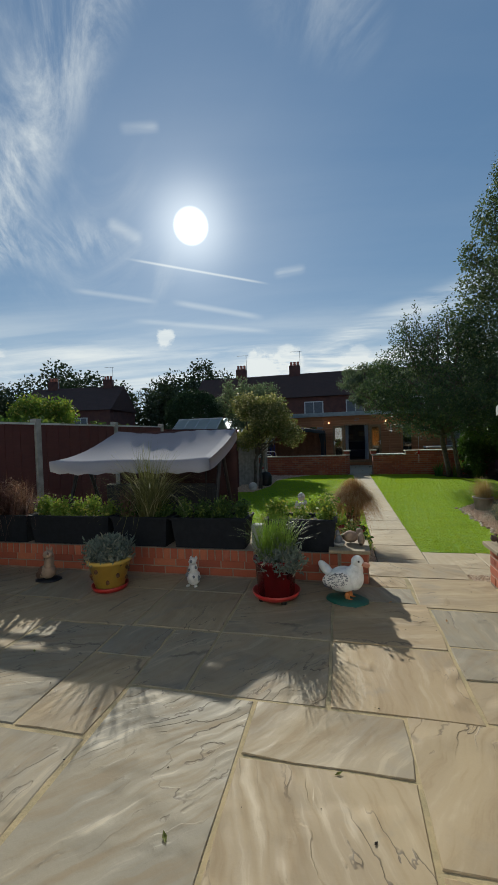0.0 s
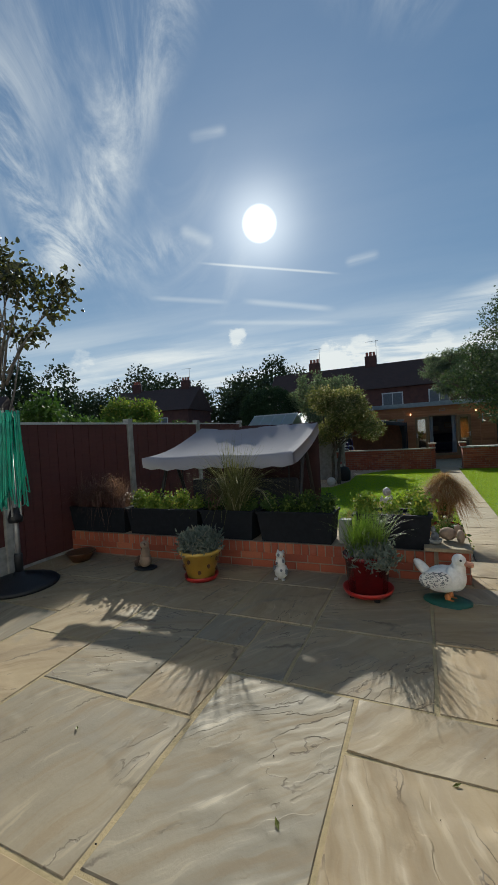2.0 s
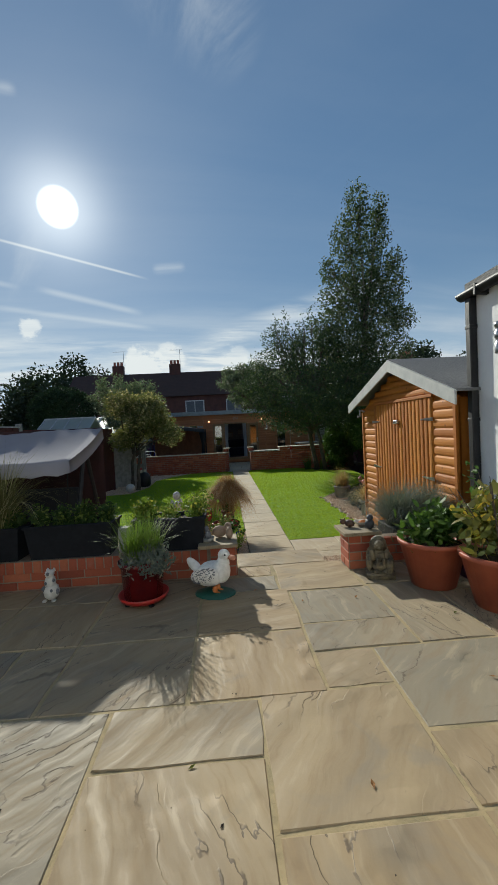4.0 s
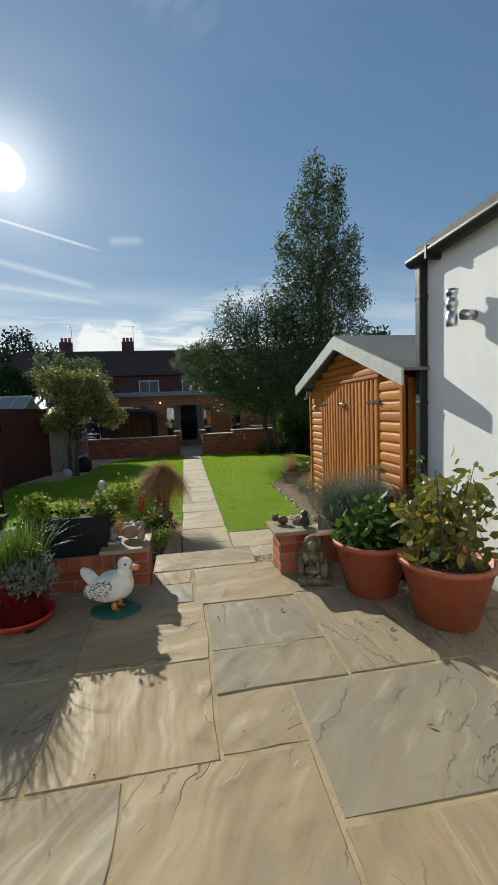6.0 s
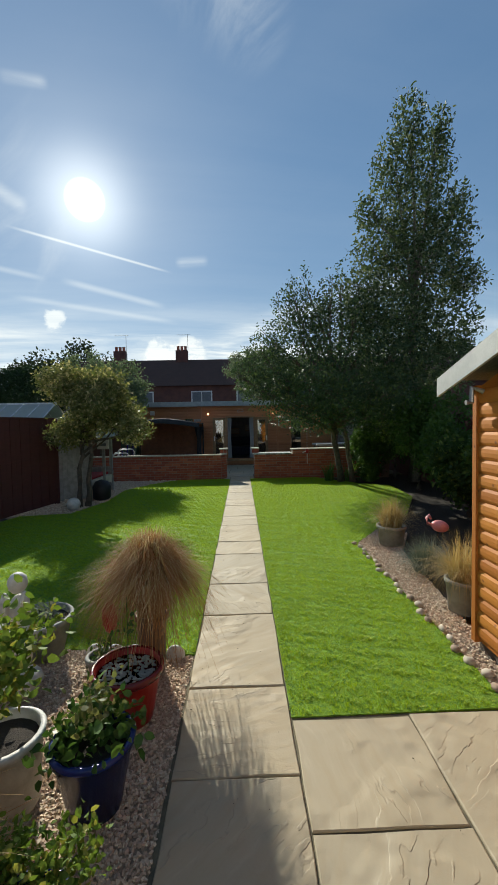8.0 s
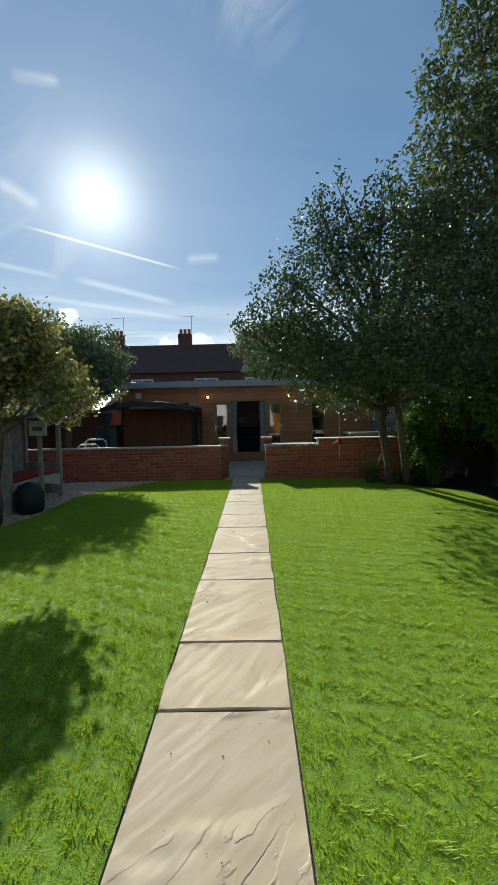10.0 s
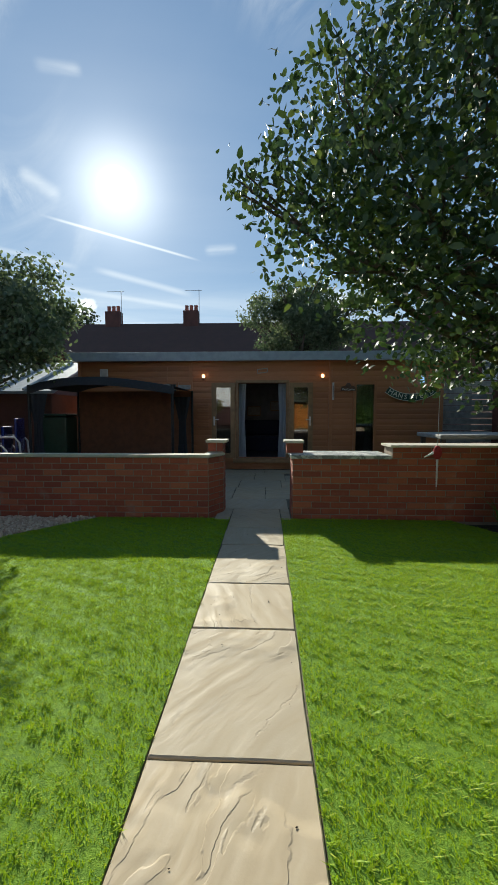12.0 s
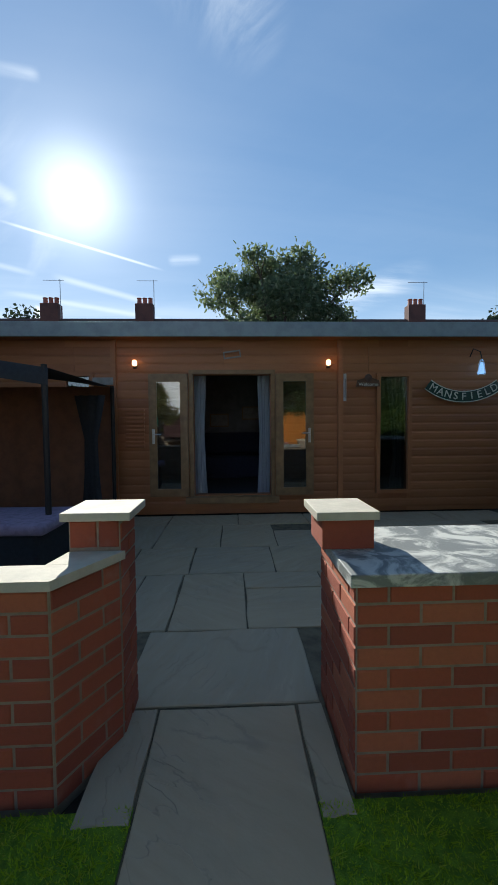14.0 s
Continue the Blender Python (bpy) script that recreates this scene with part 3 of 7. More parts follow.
def fountain_mesh(name, roots, rise, reach, width, seed, seg=7, hang=0.6):
    """Blades that go up in a sheaf and arch over all round into a dome."""
    g = rng(seed)
    p = np.asarray(roots, float)
    n = len(p)
    a = g.uniform(0, 2 * np.pi, n)
    r = reach * g.uniform(0.02, 1.0, n) ** 0.6
    stray = g.uniform(0, 1, n) < 0.10
    r = np.where(stray, r * 1.18, r)
    top = rise * g.uniform(0.72, 1.08, n) * (1 - 0.42 * np.minimum(r / reach, 1) ** 2)
    fall = hang * rise * (r / reach) * g.uniform(0.1, 1.1, n)
    bend = g.normal(0, 0.25, n)
    rows = []
    for k in range(seg + 1):
        t = k / seg
        up = np.sin(min(t / 0.62, 1.0) * np.pi / 2) * top - (max(t - 0.55, 0.0) / 0.45) ** 1.5 * fall
        out = r * t ** 1.2
        aa = a + bend * t
        w = width * (1.0 - 0.75 * t)
        c = p + np.stack([np.cos(aa) * out, np.sin(aa) * out, up], 1)
        side = np.stack([-np.sin(aa), np.cos(aa), 0 * a], 1) * w * 0.5
        rows.append(np.stack([c - side, c + side], 1))
    v = np.stack(rows, 1).reshape(-1, 3)
    base = np.arange(n)[:, None] * (2 * (seg + 1))
    f = np.concatenate([np.concatenate([base + [2 * k, 2 * k + 1, 2 * k + 3], base + [2 * k, 2 * k + 3, 2 * k + 2]]) for k in range(seg)])
    return mesh_of(name, v, f)


def cloud_points(n, lumps, seed, shell=0.55):
    """Points in the outer part of several overlapping lumps (centre, radii)."""
    g = rng(seed)
    vol = np.array([r[0] * r[1] * r[2] for c, r in lumps]) ** 0.72
    pick = g.choice(len(lumps), n, p=vol / vol.sum())
    d = g.normal(0, 1, (n, 3))
    d /= np.linalg.norm(d, axis=1)[:, None]
    rad = g.uniform(shell ** 3, 1, n) ** (1 / 3)
    c = np.array([c for c, r in lumps])[pick]
    r = np.array([r for c, r in lumps])[pick]
    return c + d * r * rad[:, None]


def lumpy(c, r, count, seed, size=0.42):
    """Lumps spread through one big ellipsoid."""
    g = rng(seed)
    out = []
    for _ in range(count):
        d = g.normal(0, 1, 3)
        d /= np.linalg.norm(d)
        k = g.uniform(0.25, 0.85)
        s = g.uniform(0.55, 1.15) * size
        out.append((tuple(np.array(c) + d * np.array(r) * k), tuple(np.array(r) * s)))
    return out


def tree(name, label, x, y, z, trunk_h, lumps, leaf_mat, n, leaf, seed, trunk_r=0.12, bark=None, lean=(0, 0), shell=0.35, category="tree", twigs=1.0, long=1.6, stems=1):
    """A tapered trunk with limbs to each lump of the crown, and a crown of small leaves. Lumps are relative to the base."""
    t = thing(name, label, category, x, y, z)
    bm = bmesh.new()
    g = rng(seed + 5)
    for s in range(stems):
        off = Vector((g.normal(0, 0.12), g.normal(0, 0.12), 0)) if stems > 1 else Vector((0, 0, 0))
        top = Vector((lean[0], lean[1], trunk_h))
        pts = [off + top * k / 5 + Vector((g.normal(0, 0.02), g.normal(0, 0.02), 0)) * (k > 0) for k in range(6)]
        tube(pts, [trunk_r * (1.25 if k == 0 else 1 - 0.08 * k) / math.sqrt(stems) for k in range(6)], 10, bm)
    for c, r in lumps:
        c = Vector(c)
        start = Vector((lean[0], lean[1], trunk_h)) * g.uniform(0.72, 1.0)
        if c.z > trunk_h * 1.6:
            start = start.lerp(Vector((c.x * 0.4, c.y * 0.4, c.z)), 0.35)
        mid = start.lerp(c, 0.5) + Vector((g.normal(0, 0.08), g.normal(0, 0.08), -0.05 * (c - start).length))
        tube([start, mid, c], [trunk_r * 0.42 * twigs, trunk_r * 0.24 * twigs, trunk_r * 0.08], 6, bm)
        for _ in range(4):
            d = Vector(g.normal(0, 1, 3)).normalized()
            e = c + Vector((d.x * r[0], d.y * r[1], d.z * r[2])) * 0.85
            tube([mid.lerp(c, 0.6), c.lerp(e, 0.5), e], [trunk_r * 0.10, trunk_r * 0.06, trunk_r * 0.025], 4, bm)
    part("trunk", bm, bark or M_BARK, t, smooth=True)
    part("crown", leaves_mesh(name + "_crown", cloud_points(n, lumps, seed, shell), leaf, seed, long, clump=3), leaf_mat, t)
    return t


def slab_mesh(w, d, seed, thick=0.035, mat=None):
    """A riven slab of size w by d about its centre, top at z 0, with uneven edges."""
    g = rng(seed)
    bm = bmesh.new()
    k = 3
    ring = []
    for side in range(4):
        for j in range(k):
            t = j / k
            e = g.normal(0, 0.0036)
            x, y = ((-w / 2 + w * t, -d / 2 + e), (w / 2 + e, -d / 2 + d * t), (w / 2 - w * t, d / 2 + e), (-w / 2 + e, d / 2 - d * t))[side]
            ring.append((x, y))
    top = [bm.verts.new((x * 0.985 if abs(x) > w * 0.3 else x, y * 0.985 if abs(y) > d * 0.3 else y, g.normal(0, 0.0010))) for x, y in ring]
    rim = [bm.verts.new((x, y, -0.005)) for x, y in ring]
    low = [bm.verts.new((x, y, -thick)) for x, y in ring]
    mid = bm.verts.new((0, 0, g.normal(0.001, 0.0012)))
    m = len(ring)
    for j in range(m):
        bm.faces.new((mid, top[j], top[(j + 1) % m]))
        bm.faces.new((top[j], rim[j], rim[(j + 1) % m], top[(j + 1) % m]))
        bm.faces.new((rim[j], low[j], low[(j + 1) % m], rim[(j + 1) % m]))
    me = bpy.data.meshes.new("slab")
    bm.to_mesh(me)
    bm.free()
    me.materials.append(mat or M_SLAB)
    return me


def lay_slabs(parent, rects, z, gap=0.012, mat=None):
    for n, (x0, x1, y0, y1) in enumerate(rects):
        g = rng(n * 7 + int(z * 100))
        me = slab_mesh(x1 - x0 - gap, y1 - y0 - gap, 100 + n + int(z * 1000), mat=mat)
        part("slab", me, None, parent, at=pose((x0 + x1) / 2, (y0 + y1) / 2, z + g.normal(0, 0.0009), g.normal(0, 0.05), g.normal(0, 0.05), 0))


BRICKS = {}


def brick_mesh(w, h, d=0.02):
    """The face of a brick, w by h, standing proud by d towards -y."""
    key = (round(w, 3), round(h, 3))
    if key not in BRICKS:
        bm = boxed(-w / 2, w / 2, -d, 0.03, -h / 2, h / 2)
        bmesh.ops.bevel(bm, geom=[e for e in bm.edges if all(v.co.y < 0 for v in e.verts)], offset=0.004, segments=1, affect="EDGES")
        me = bpy.data.meshes.new("brick")
        bm.to_mesh(me)
        bm.free()
        me.materials.append(M_BRICK)
        BRICKS[key] = me
    return BRICKS[key]


def lay_bricks(parent, x, y, z, rz, length, courses, first=0, pitch=0.075, soldier_top=False, proud=0.006):
    """Courses of bricks on a face that starts at x, y and runs by rz degrees, its outside to the right hand of the run (-y for rz 0)."""
    m = pose(x, y, z, 0, 0, rz)
    for c in range(courses):
        if soldier_top and c == courses - 1:
            n = int(round(length / 0.075))
            for k in range(n):
                w = length / n
                g = noise.random() * 0.002
                part("brick", brick_mesh(w - 0.010, pitch * 1.32), None, parent, at=m @ pose((k + 0.5) * w, -proud + 0.02 + g, (c + 0.66) * pitch, 0, 0, 0))
            continue
        cut = [0.0]
        at = 0.1125 if (c + first) % 2 else 0.225
        while at < length - 0.03:
            cut.append(at)
            at += 0.225
        cut.append(length)
        for a, b in zip(cut, cut[1:]):
            g = noise.random() * 0.0025
            part("brick", brick_mesh(round(b - a - 0.010, 3), pitch - 0.010), None, parent, at=m @ pose((a + b) / 2, -proud + 0.02 + g, (c + 0.5) * pitch + 0.005, 0, 0, 0))


def pot_profile(r_top, r_bot, h, rim=0.02, lip=0.03):
    return [(r_bot * 0.9, 0), (r_bot, 0.005), (r_top - rim * 0.6, h - lip), (r_top, h - lip), (r_top + 0.004, h - 0.006), (r_top - 0.004, h), (r_top - rim, h), (r_top - rim * 1.2, h - lip), (r_bot * 0.6 + r_top * 0.35, h - lip * 1.6)]


def potted(name, label, x, y, z, r_top, r_bot, h, mat, category="potted plant", saucer=None, rim=0.02, lip=0.035, fill=None):
    t = thing(name, label, category, x, y, z)
    base = 0.0
    if saucer:
        part("saucer", lathe([(r_bot * 0.95, 0), (r_bot * 1.2, 0.004), (r_bot * 1.32, 0.042), (r_bot * 1.27, 0.044), (r_bot * 1.15, 0.014), (0.01, 0.012)]), saucer, t, smooth=True)
        base = 0.014
    part("pot", lathe([(a, b + base) for a, b in pot_profile(r_top, r_bot, h, rim, lip)]), mat, t, smooth=True)
    part("soil", lathe([(0.005, base + h - lip * 1.7), (r_top - rim * 1.3, base + h - lip * 1.7), (r_top - rim * 1.3, base + h - lip * 1.2), (0.005, base + h - lip * 1.0)], 20), fill or M_SOIL, t)
    return t, base + h - lip


def disc_points(n, r, seed, z=0.0, cx=0.0, cy=0.0):
    g = rng(seed)
    a, k = g.uniform(0, 2 * np.pi, n), np.sqrt(g.uniform(0, 1, n)) * r
    return np.stack([cx + np.cos(a) * k, cy + np.sin(a) * k, np.full(n, z)], 1)


def lettering(text, size, depth, mat, parent, m, name="letter", label=""):
    c = bpy.data.curves.new(name, "FONT")
    c.body, c.size, c.extrude, c.align_x, c.align_y = text, size, depth, "CENTER", "CENTER"
    c.resolution_u = 3
    tmp = new("tmp", c)
    me = bpy.data.meshes.new_from_object(tmp)
    bpy.data.objects.remove(tmp)
    me.materials.clear()
    me.materials.append(mat)
    ob = new(name, me)
    ob.matrix_basis, ob.parent = m, parent
    return tagged(ob, label=label)


# ------------------------------------------------------------------ ground

g_ = bmesh.new()
for a, b in (((-900, -900), (900, 900)),):
    n = 12
    vs = [[g_.verts.new((a[0] + (b[0] - a[0]) * i / n, a[1] + (b[1] - a[1]) * j / n, -0.06)) for i in range(n + 1)] for j in range(n + 1)]
    for j in range(n):
        for i in range(n):
            g_.faces.new((vs[j][i], vs[j][i + 1], vs[j + 1][i + 1], vs[j + 1][i]))
structure("ground", g_, M_SOIL, "bare earth and rough ground under and round the gardens", "ground")

patio = structure("patio", extruded([(-3.86, -2.6), (2.80, -2.6), (2.80, 3.56), (1.46, 3.56), (1.34, 3.74), (1.34, 4.11), (0.50, 4.11), (0.50, 3.5), (-3.86, 3.5)], -0.05, PZ - 0.0042), M_JOINT, "raised patio of riven buff and grey sandstone slabs with sandy joints", "patio")
PATIO = [(-0.15, 0.54, 1.57, 1.91), (-0.15, 0.54, 0.65, 1.57), (-0.83, -0.15, 0.86, 1.91), (0.54, 1.22, 1.27, 1.93), (0.54, 1.22, 0.35, 1.27),
         (0.88, 1.22, 1.93, 2.25), (0.88, 1.52, 2.25, 2.57), (0.88, 1.52, 2.57, 3.09), (0.82, 1.48, 3.09, 3.71), (0.50, 0.80, 3.46, 3.70), (0.50, 1.345, 3.71, 4.11),
         (1.22, 2.12, 1.62, 2.25), (1.22, 1.52, 1.28, 1.62), (1.52, 2.12, 1.00, 1.62), (1.22, 1.52, 0.65, 1.28), (1.52, 1.98, 2.25, 3.12), (1.98, 2.78, 2.25, 2.9), (1.98, 2.78, 2.9, 3.55), (1.50, 1.98, 3.12, 3.55), (2.12, 2.78, 1.62, 2.25), (2.12, 2.78, 1.0, 1.62),
         (0.20, 0.88, 1.91, 2.52), (0.20, 0.88, 2.52, 3.15), (0.20, 0.82, 3.15, 3.45), (-0.52, 0.20, 1.91, 2.52), (-0.52, 0.20, 2.52, 3.50), (-0.84, -0.52, 1.91, 2.52), (-1.16, -0.52, 2.52, 3.15), (-1.16, -0.52, 3.15, 3.50),
         (-1.22, -0.84, 1.54, 2.16), (-1.22, -0.84, 2.16, 2.52), (-1.83, -1.22, 1.54, 2.50), (-1.83, -0.83, 0.82, 1.54), (-2.46, -1.83, 1.20, 1.92), (-2.46, -1.83, 1.92, 2.85), (-1.83, -1.16, 2.50, 3.15), (-1.83, -1.16, 3.15, 3.50), (-2.46, -1.83, 2.85, 3.50),
         (-3.30, -2.46, 2.85, 3.50), (-3.30, -2.46, 2.2, 2.85), (-3.30, -2.46, 1.58, 2.2), (-3.30, -2.46, 0.9, 1.58), (-3.80, -3.30, 2.6, 3.50), (-3.80, -3.30, 1.9, 2.6), (-3.80, -3.30, 1.2, 1.9), (-2.46, -1.83, 0.56, 1.20), (-1.83, -1.20, 0.2, 0.82), (-1.20, -0.83, 0.2, 0.82), (-0.83, -0.15, 0.2, 0.86), (-0.15, 0.54, 0.05, 0.65),
         (1.22, 2.12, 0.0, 0.65), (1.52, 2.12, 0.65, 1.0), (2.12, 2.78, 0.35, 1.0), (0.54, 1.22, -0.3, 0.35)]

PATH_Y = [4.46, 5.41, 6.04, 6.99, 7.66, 8.60, 9.14, 10.05, 10.69, 11.64, 12.30, 13.18, 13.80, 14.67, 15.25, 16.10]
LOWER = [(0.70, 1.31, a, b) for a, b in zip(PATH_Y, PATH_Y[1:])] + [(0.70, 1.31, 4.13, 4.46)]
LOWER += [(1.31, 1.97, 5.15, 5.76), (1.31, 1.97, 4.50, 5.15), (1.97, 2.74, 4.83, 5.78), (1.97, 2.74, 4.50, 4.83)]
path_base = structure("path", extruded([(0.69, 4.12), (1.31, 4.12), (1.31, 4.49), (2.76, 4.49), (2.76, 5.79), (1.32, 5.79), (1.32, 15.62), (1.44, 15.62), (1.44, 16.1), (6.2, 16.1), (6.2, 19.86), (-5.2, 19.86), (-5.2, 16.1), (0.51, 16.1), (0.51, 15.62), (0.69, 15.62)], -0.05, -0.012), M_DARKJOINT, "garden path and lower terrace of sandstone slabs, brightened by colour, with dark open joints", "path")
TERRACE = [(0.51, 0.70, 15.58, 16.1), (1.31, 1.43, 15.58, 16.1), (0.51, 1.43, 16.1, 16.76), (0.30, 0.62, 16.76, 17.68), (0.62, 1.12, 16.76, 17.68), (1.12, 1.75, 16.76, 17.36), (1.12, 1.75, 17.36, 17.68), (0.1, 0.65, 17.68, 18.4), (0.65, 1.4, 17.68, 18.4), (1.4, 2.1, 17.68, 18.4),
           (0.2, 0.9, 18.4, 19.3), (0.9, 1.5, 18.4, 19.3), (1.5, 2.4, 18.4, 19.0), (-0.6, 0.2, 18.4, 19.3), (-0.5, 0.1, 17.68, 18.4), (-0.6, 0.3, 16.76, 17.68), (1.75, 2.6, 16.76, 17.68), (2.1, 3.0, 17.68, 18.4), (2.4, 3.3, 18.4, 19.3), (2.6, 3.5, 16.5, 17.4), (3.0, 3.9, 17.68, 18.4), (3.3, 4.2, 18.4, 19.3), (0.2, 1.1, 19.3, 19.84), (1.1, 2.0, 19.3, 19.84), (2.0, 2.9, 19.3, 19.84), (2.9, 3.8, 19.3, 19.84), (-0.7, 0.2, 19.3, 19.84), (3.8, 4.7, 19.3, 19.84)]

# ------------------------------------------------------------------ lawns

LEFT_LAWN = [(-3.7, 7.2), (-1.6, 6.75), (0.0, 6.5), (0.698, 6.42), (0.698, 15.64), (-0.9, 15.62), (-1.5, 14.9), (-2.0, 13.9), (-1.95, 12.4), (-2.25, 11.25), (-3.15, 11.1), (-3.7, 9.0)]
RIGHT_LAWN = [(1.312, 5.78), (2.58, 5.80), (2.62, 8.95), (3.1, 9.6), (4.0, 10.6), (4.8, 12.2), (4.9, 13.8), (4.25, 14.2), (3.55, 15.2), (3.3, 15.64), (1.312, 15.64)]


def inside(x, y, poly):
    hit = np.zeros(len(x), bool)
    for (x0, y0), (x1, y1) in zip(poly, poly[1:] + poly[:1]):
        cross = (y0 > y) != (y1 > y)
        with np.errstate(divide="ignore", invalid="ignore"):
            hit ^= cross & (x < (x1 - x0) * (y - y0) / (y1 - y0 + 1e-12) + x0)
    return hit


def turf(name, poly, near, seed):
    lawn = structure(name, extruded(poly, -0.05, -0.004), M_TURFBASE, "flat bright green artificial lawn beside the slab path", "lawn")
    g = rng(seed)
    xs, ys = [p[0] for p in poly], [p[1] for p in poly]
    n = int((max(xs) - min(xs)) * (max(ys) - min(ys)) * near)
    x, y = g.uniform(min(xs), max(xs), n), g.uniform(min(ys), max(ys), n)
    keep = inside(x, y, poly) & (g.uniform(0, 1, n) < np.clip(1.25 - np.abs(x - 1.0) * 0.18, 0.45, 1))
    x, y = x[keep], y[keep]
    n = len(x)
    kx, ky = g.normal(0, 1, (2, 14)) * np.concatenate([np.full(7, 34.0), np.full(7, 105.0)])
    ph = g.uniform(0, 6.3, 14)
    waves = np.zeros(n)
    for j in range(14):
        waves += np.sin(x * kx[j] + y * ky[j] + ph[j])
    tuft = waves / 2.65
    broad = np.sin(x * 2.3 + 1.2 * np.sin(y * 1.7)) * np.sin(y * 2.9 + x)
    h = g.uniform(0.007, 0.015, n) * np.clip(1 + 0.48 * tuft + 0.12 * broad, 0.15, 2.4)
    a = g.uniform(0, 2 * np.pi, n) * 0.6 + tuft * 1.6
    lean = g.uniform(0.4, 1.5, n) * h
    w = 0.0024
    base = np.stack([x, y, np.full(n, -0.005)], 1)
    side = np.stack([-np.sin(a), np.cos(a), 0 * a], 1) * w
    tip = base + np.stack([np.cos(a) * lean + 0.004 * tuft, np.sin(a) * lean - 0.005, h], 1)
    v = np.stack([base - side, base + side, tip], 1).reshape(-1, 3)
    f = np.arange(n)[:, None] * 3 + [0, 1, 2]
    tagged(part("turf", mesh_of(name + "_turf", v, f), M_TURF, lawn, kind="stuff"), label="short bright green turf blades")


turf("lawn_west", LEFT_LAWN, 17000, 11)
turf("lawn_east", RIGHT_LAWN, 17000, 12)


# ------------------------------------------------------------------ gravel

def gravel(name, poly, z, per, seed, size=0.015, slope=None):
    bm = extruded(poly, -0.055, z)
    if slope:
        for v in bm.verts:
            if v.co.z > -0.05:
                v.co.z = float(np.interp(v.co.y, slope[0], slope[1]))
    bed = structure(name, bm, M_GRAVELBED, "bed of pink and buff angular gravel chippings", "gravel")
    g = rng(seed)
    xs, ys = [p[0] for p in poly], [p[1] for p in poly]
    n = int((max(xs) - min(xs)) * (max(ys) - min(ys)) * per)
    x, y = g.uniform(min(xs), max(xs), n), g.uniform(min(ys), max(ys), n)
    keep = inside(x, y, poly)
    x, y = x[keep], y[keep]
    n = len(x)
    t = (1 + 5 ** 0.5) / 2
    shape = np.array([(1, 1, 1), (-1, 1, 1), (-1, -1, 1), (1, -1, 1), (1, 1, -1), (-1, 1, -1), (-1, -1, -1), (1, -1, -1)], float)
    faces = np.array([(0, 1, 2), (0, 2, 3), (0, 4, 5), (0, 5, 1), (1, 5, 6), (1, 6, 2), (2, 6, 7), (2, 7, 3), (3, 7, 4), (3, 4, 0)])
    r = g.uniform(0.35, 1.0, (n, 1, 3)) * size * 0.62
    v = shape[None] * r * g.uniform(0.55, 1.1, (n, 8, 1))
    a = g.uniform(0, np.pi, (n, 1))
    b = g.uniform(-0.8, 0.8, (n, 1))
    vx, vz = v[..., 0] * np.cos(b) - v[..., 2] * np.sin(b), v[..., 0] * np.sin(b) + v[..., 2] * np.cos(b)
    rx, ry = vx * np.cos(a) - v[..., 1] * np.sin(a), vx * np.sin(a) + v[..., 1] * np.cos(a)
    z = z if slope is None else np.interp(y, slope[0], slope[1])[:, None]
    v = np.stack([rx + x[:, None], ry + y[:, None], vz + z + g.uniform(0.0, size * 0.6, (n, 1))], -1).reshape(-1, 3)
    f = (np.arange(n)[:, None, None] * 8 + faces[None]).reshape(-1, 3)
    tagged(part("chippings", mesh_of(name + "_stones", v, f), M_GRAVEL, bed, kind="stuff"), label="pink and buff angular stone chippings")


gravel("gravel_west", [(-0.55, 4.0), (0.48, 4.0), (0.69, 4.14), (0.69, 6.42), (0.0, 6.50), (-0.55, 6.6)], -0.02, 7000, 21)
gravel("gravel_step", [(1.35, 3.74), (1.50, 3.71), (2.76, 3.71), (2.76, 4.05), (2.76, 4.48), (1.35, 4.48), (1.35, 4.05)], 0.06, 7500, 22, 0.014, ((3.7, 4.05, 4.48), (0.31, 0.29, -0.02)))
gravel("gravel_east", [(2.58, 5.80), (2.76, 5.80), (2.84, 6.5), (3.1, 8.6), (3.5, 9.4), (3.1, 9.6), (2.62, 8.95)], -0.015, 3200, 23)
side_terrace = structure("side_terrace", extruded([(-3.72, 3.87), (-0.57, 3.87), (-0.57, 6.58), (-1.6, 6.74), (-3.72, 7.18)], -0.05, -0.012), M_JOINT, "side terrace of sandstone slabs below the patio", "path")
SIDE = [(-0.56 - 0.62 * (i + 1), -0.56 - 0.62 * i, 3.9 + 0.92 * j + 0.3 * (i % 2) * (j > 0) - (0.0), 3.9 + 0.92 * (j + 1) + 0.3 * (i % 2) * (j < 2)) for i in range(5) for j in range(3)]
SIDE = [(a, b, c, min(d, 6.62)) for a, b, c, d in SIDE]

gravel("gravel_north_west", [(-3.35, 11.08), (-3.15, 11.1), (-2.25, 11.25), (-1.95, 12.4), (-2.0, 13.9), (-1.5, 14.9), (-0.9, 15.62), (-3.9, 15.62), (-3.9, 11.6)], -0.015, 900, 24, 0.03)

# ------------------------------------------------------------------ low brick walls of the patio edge

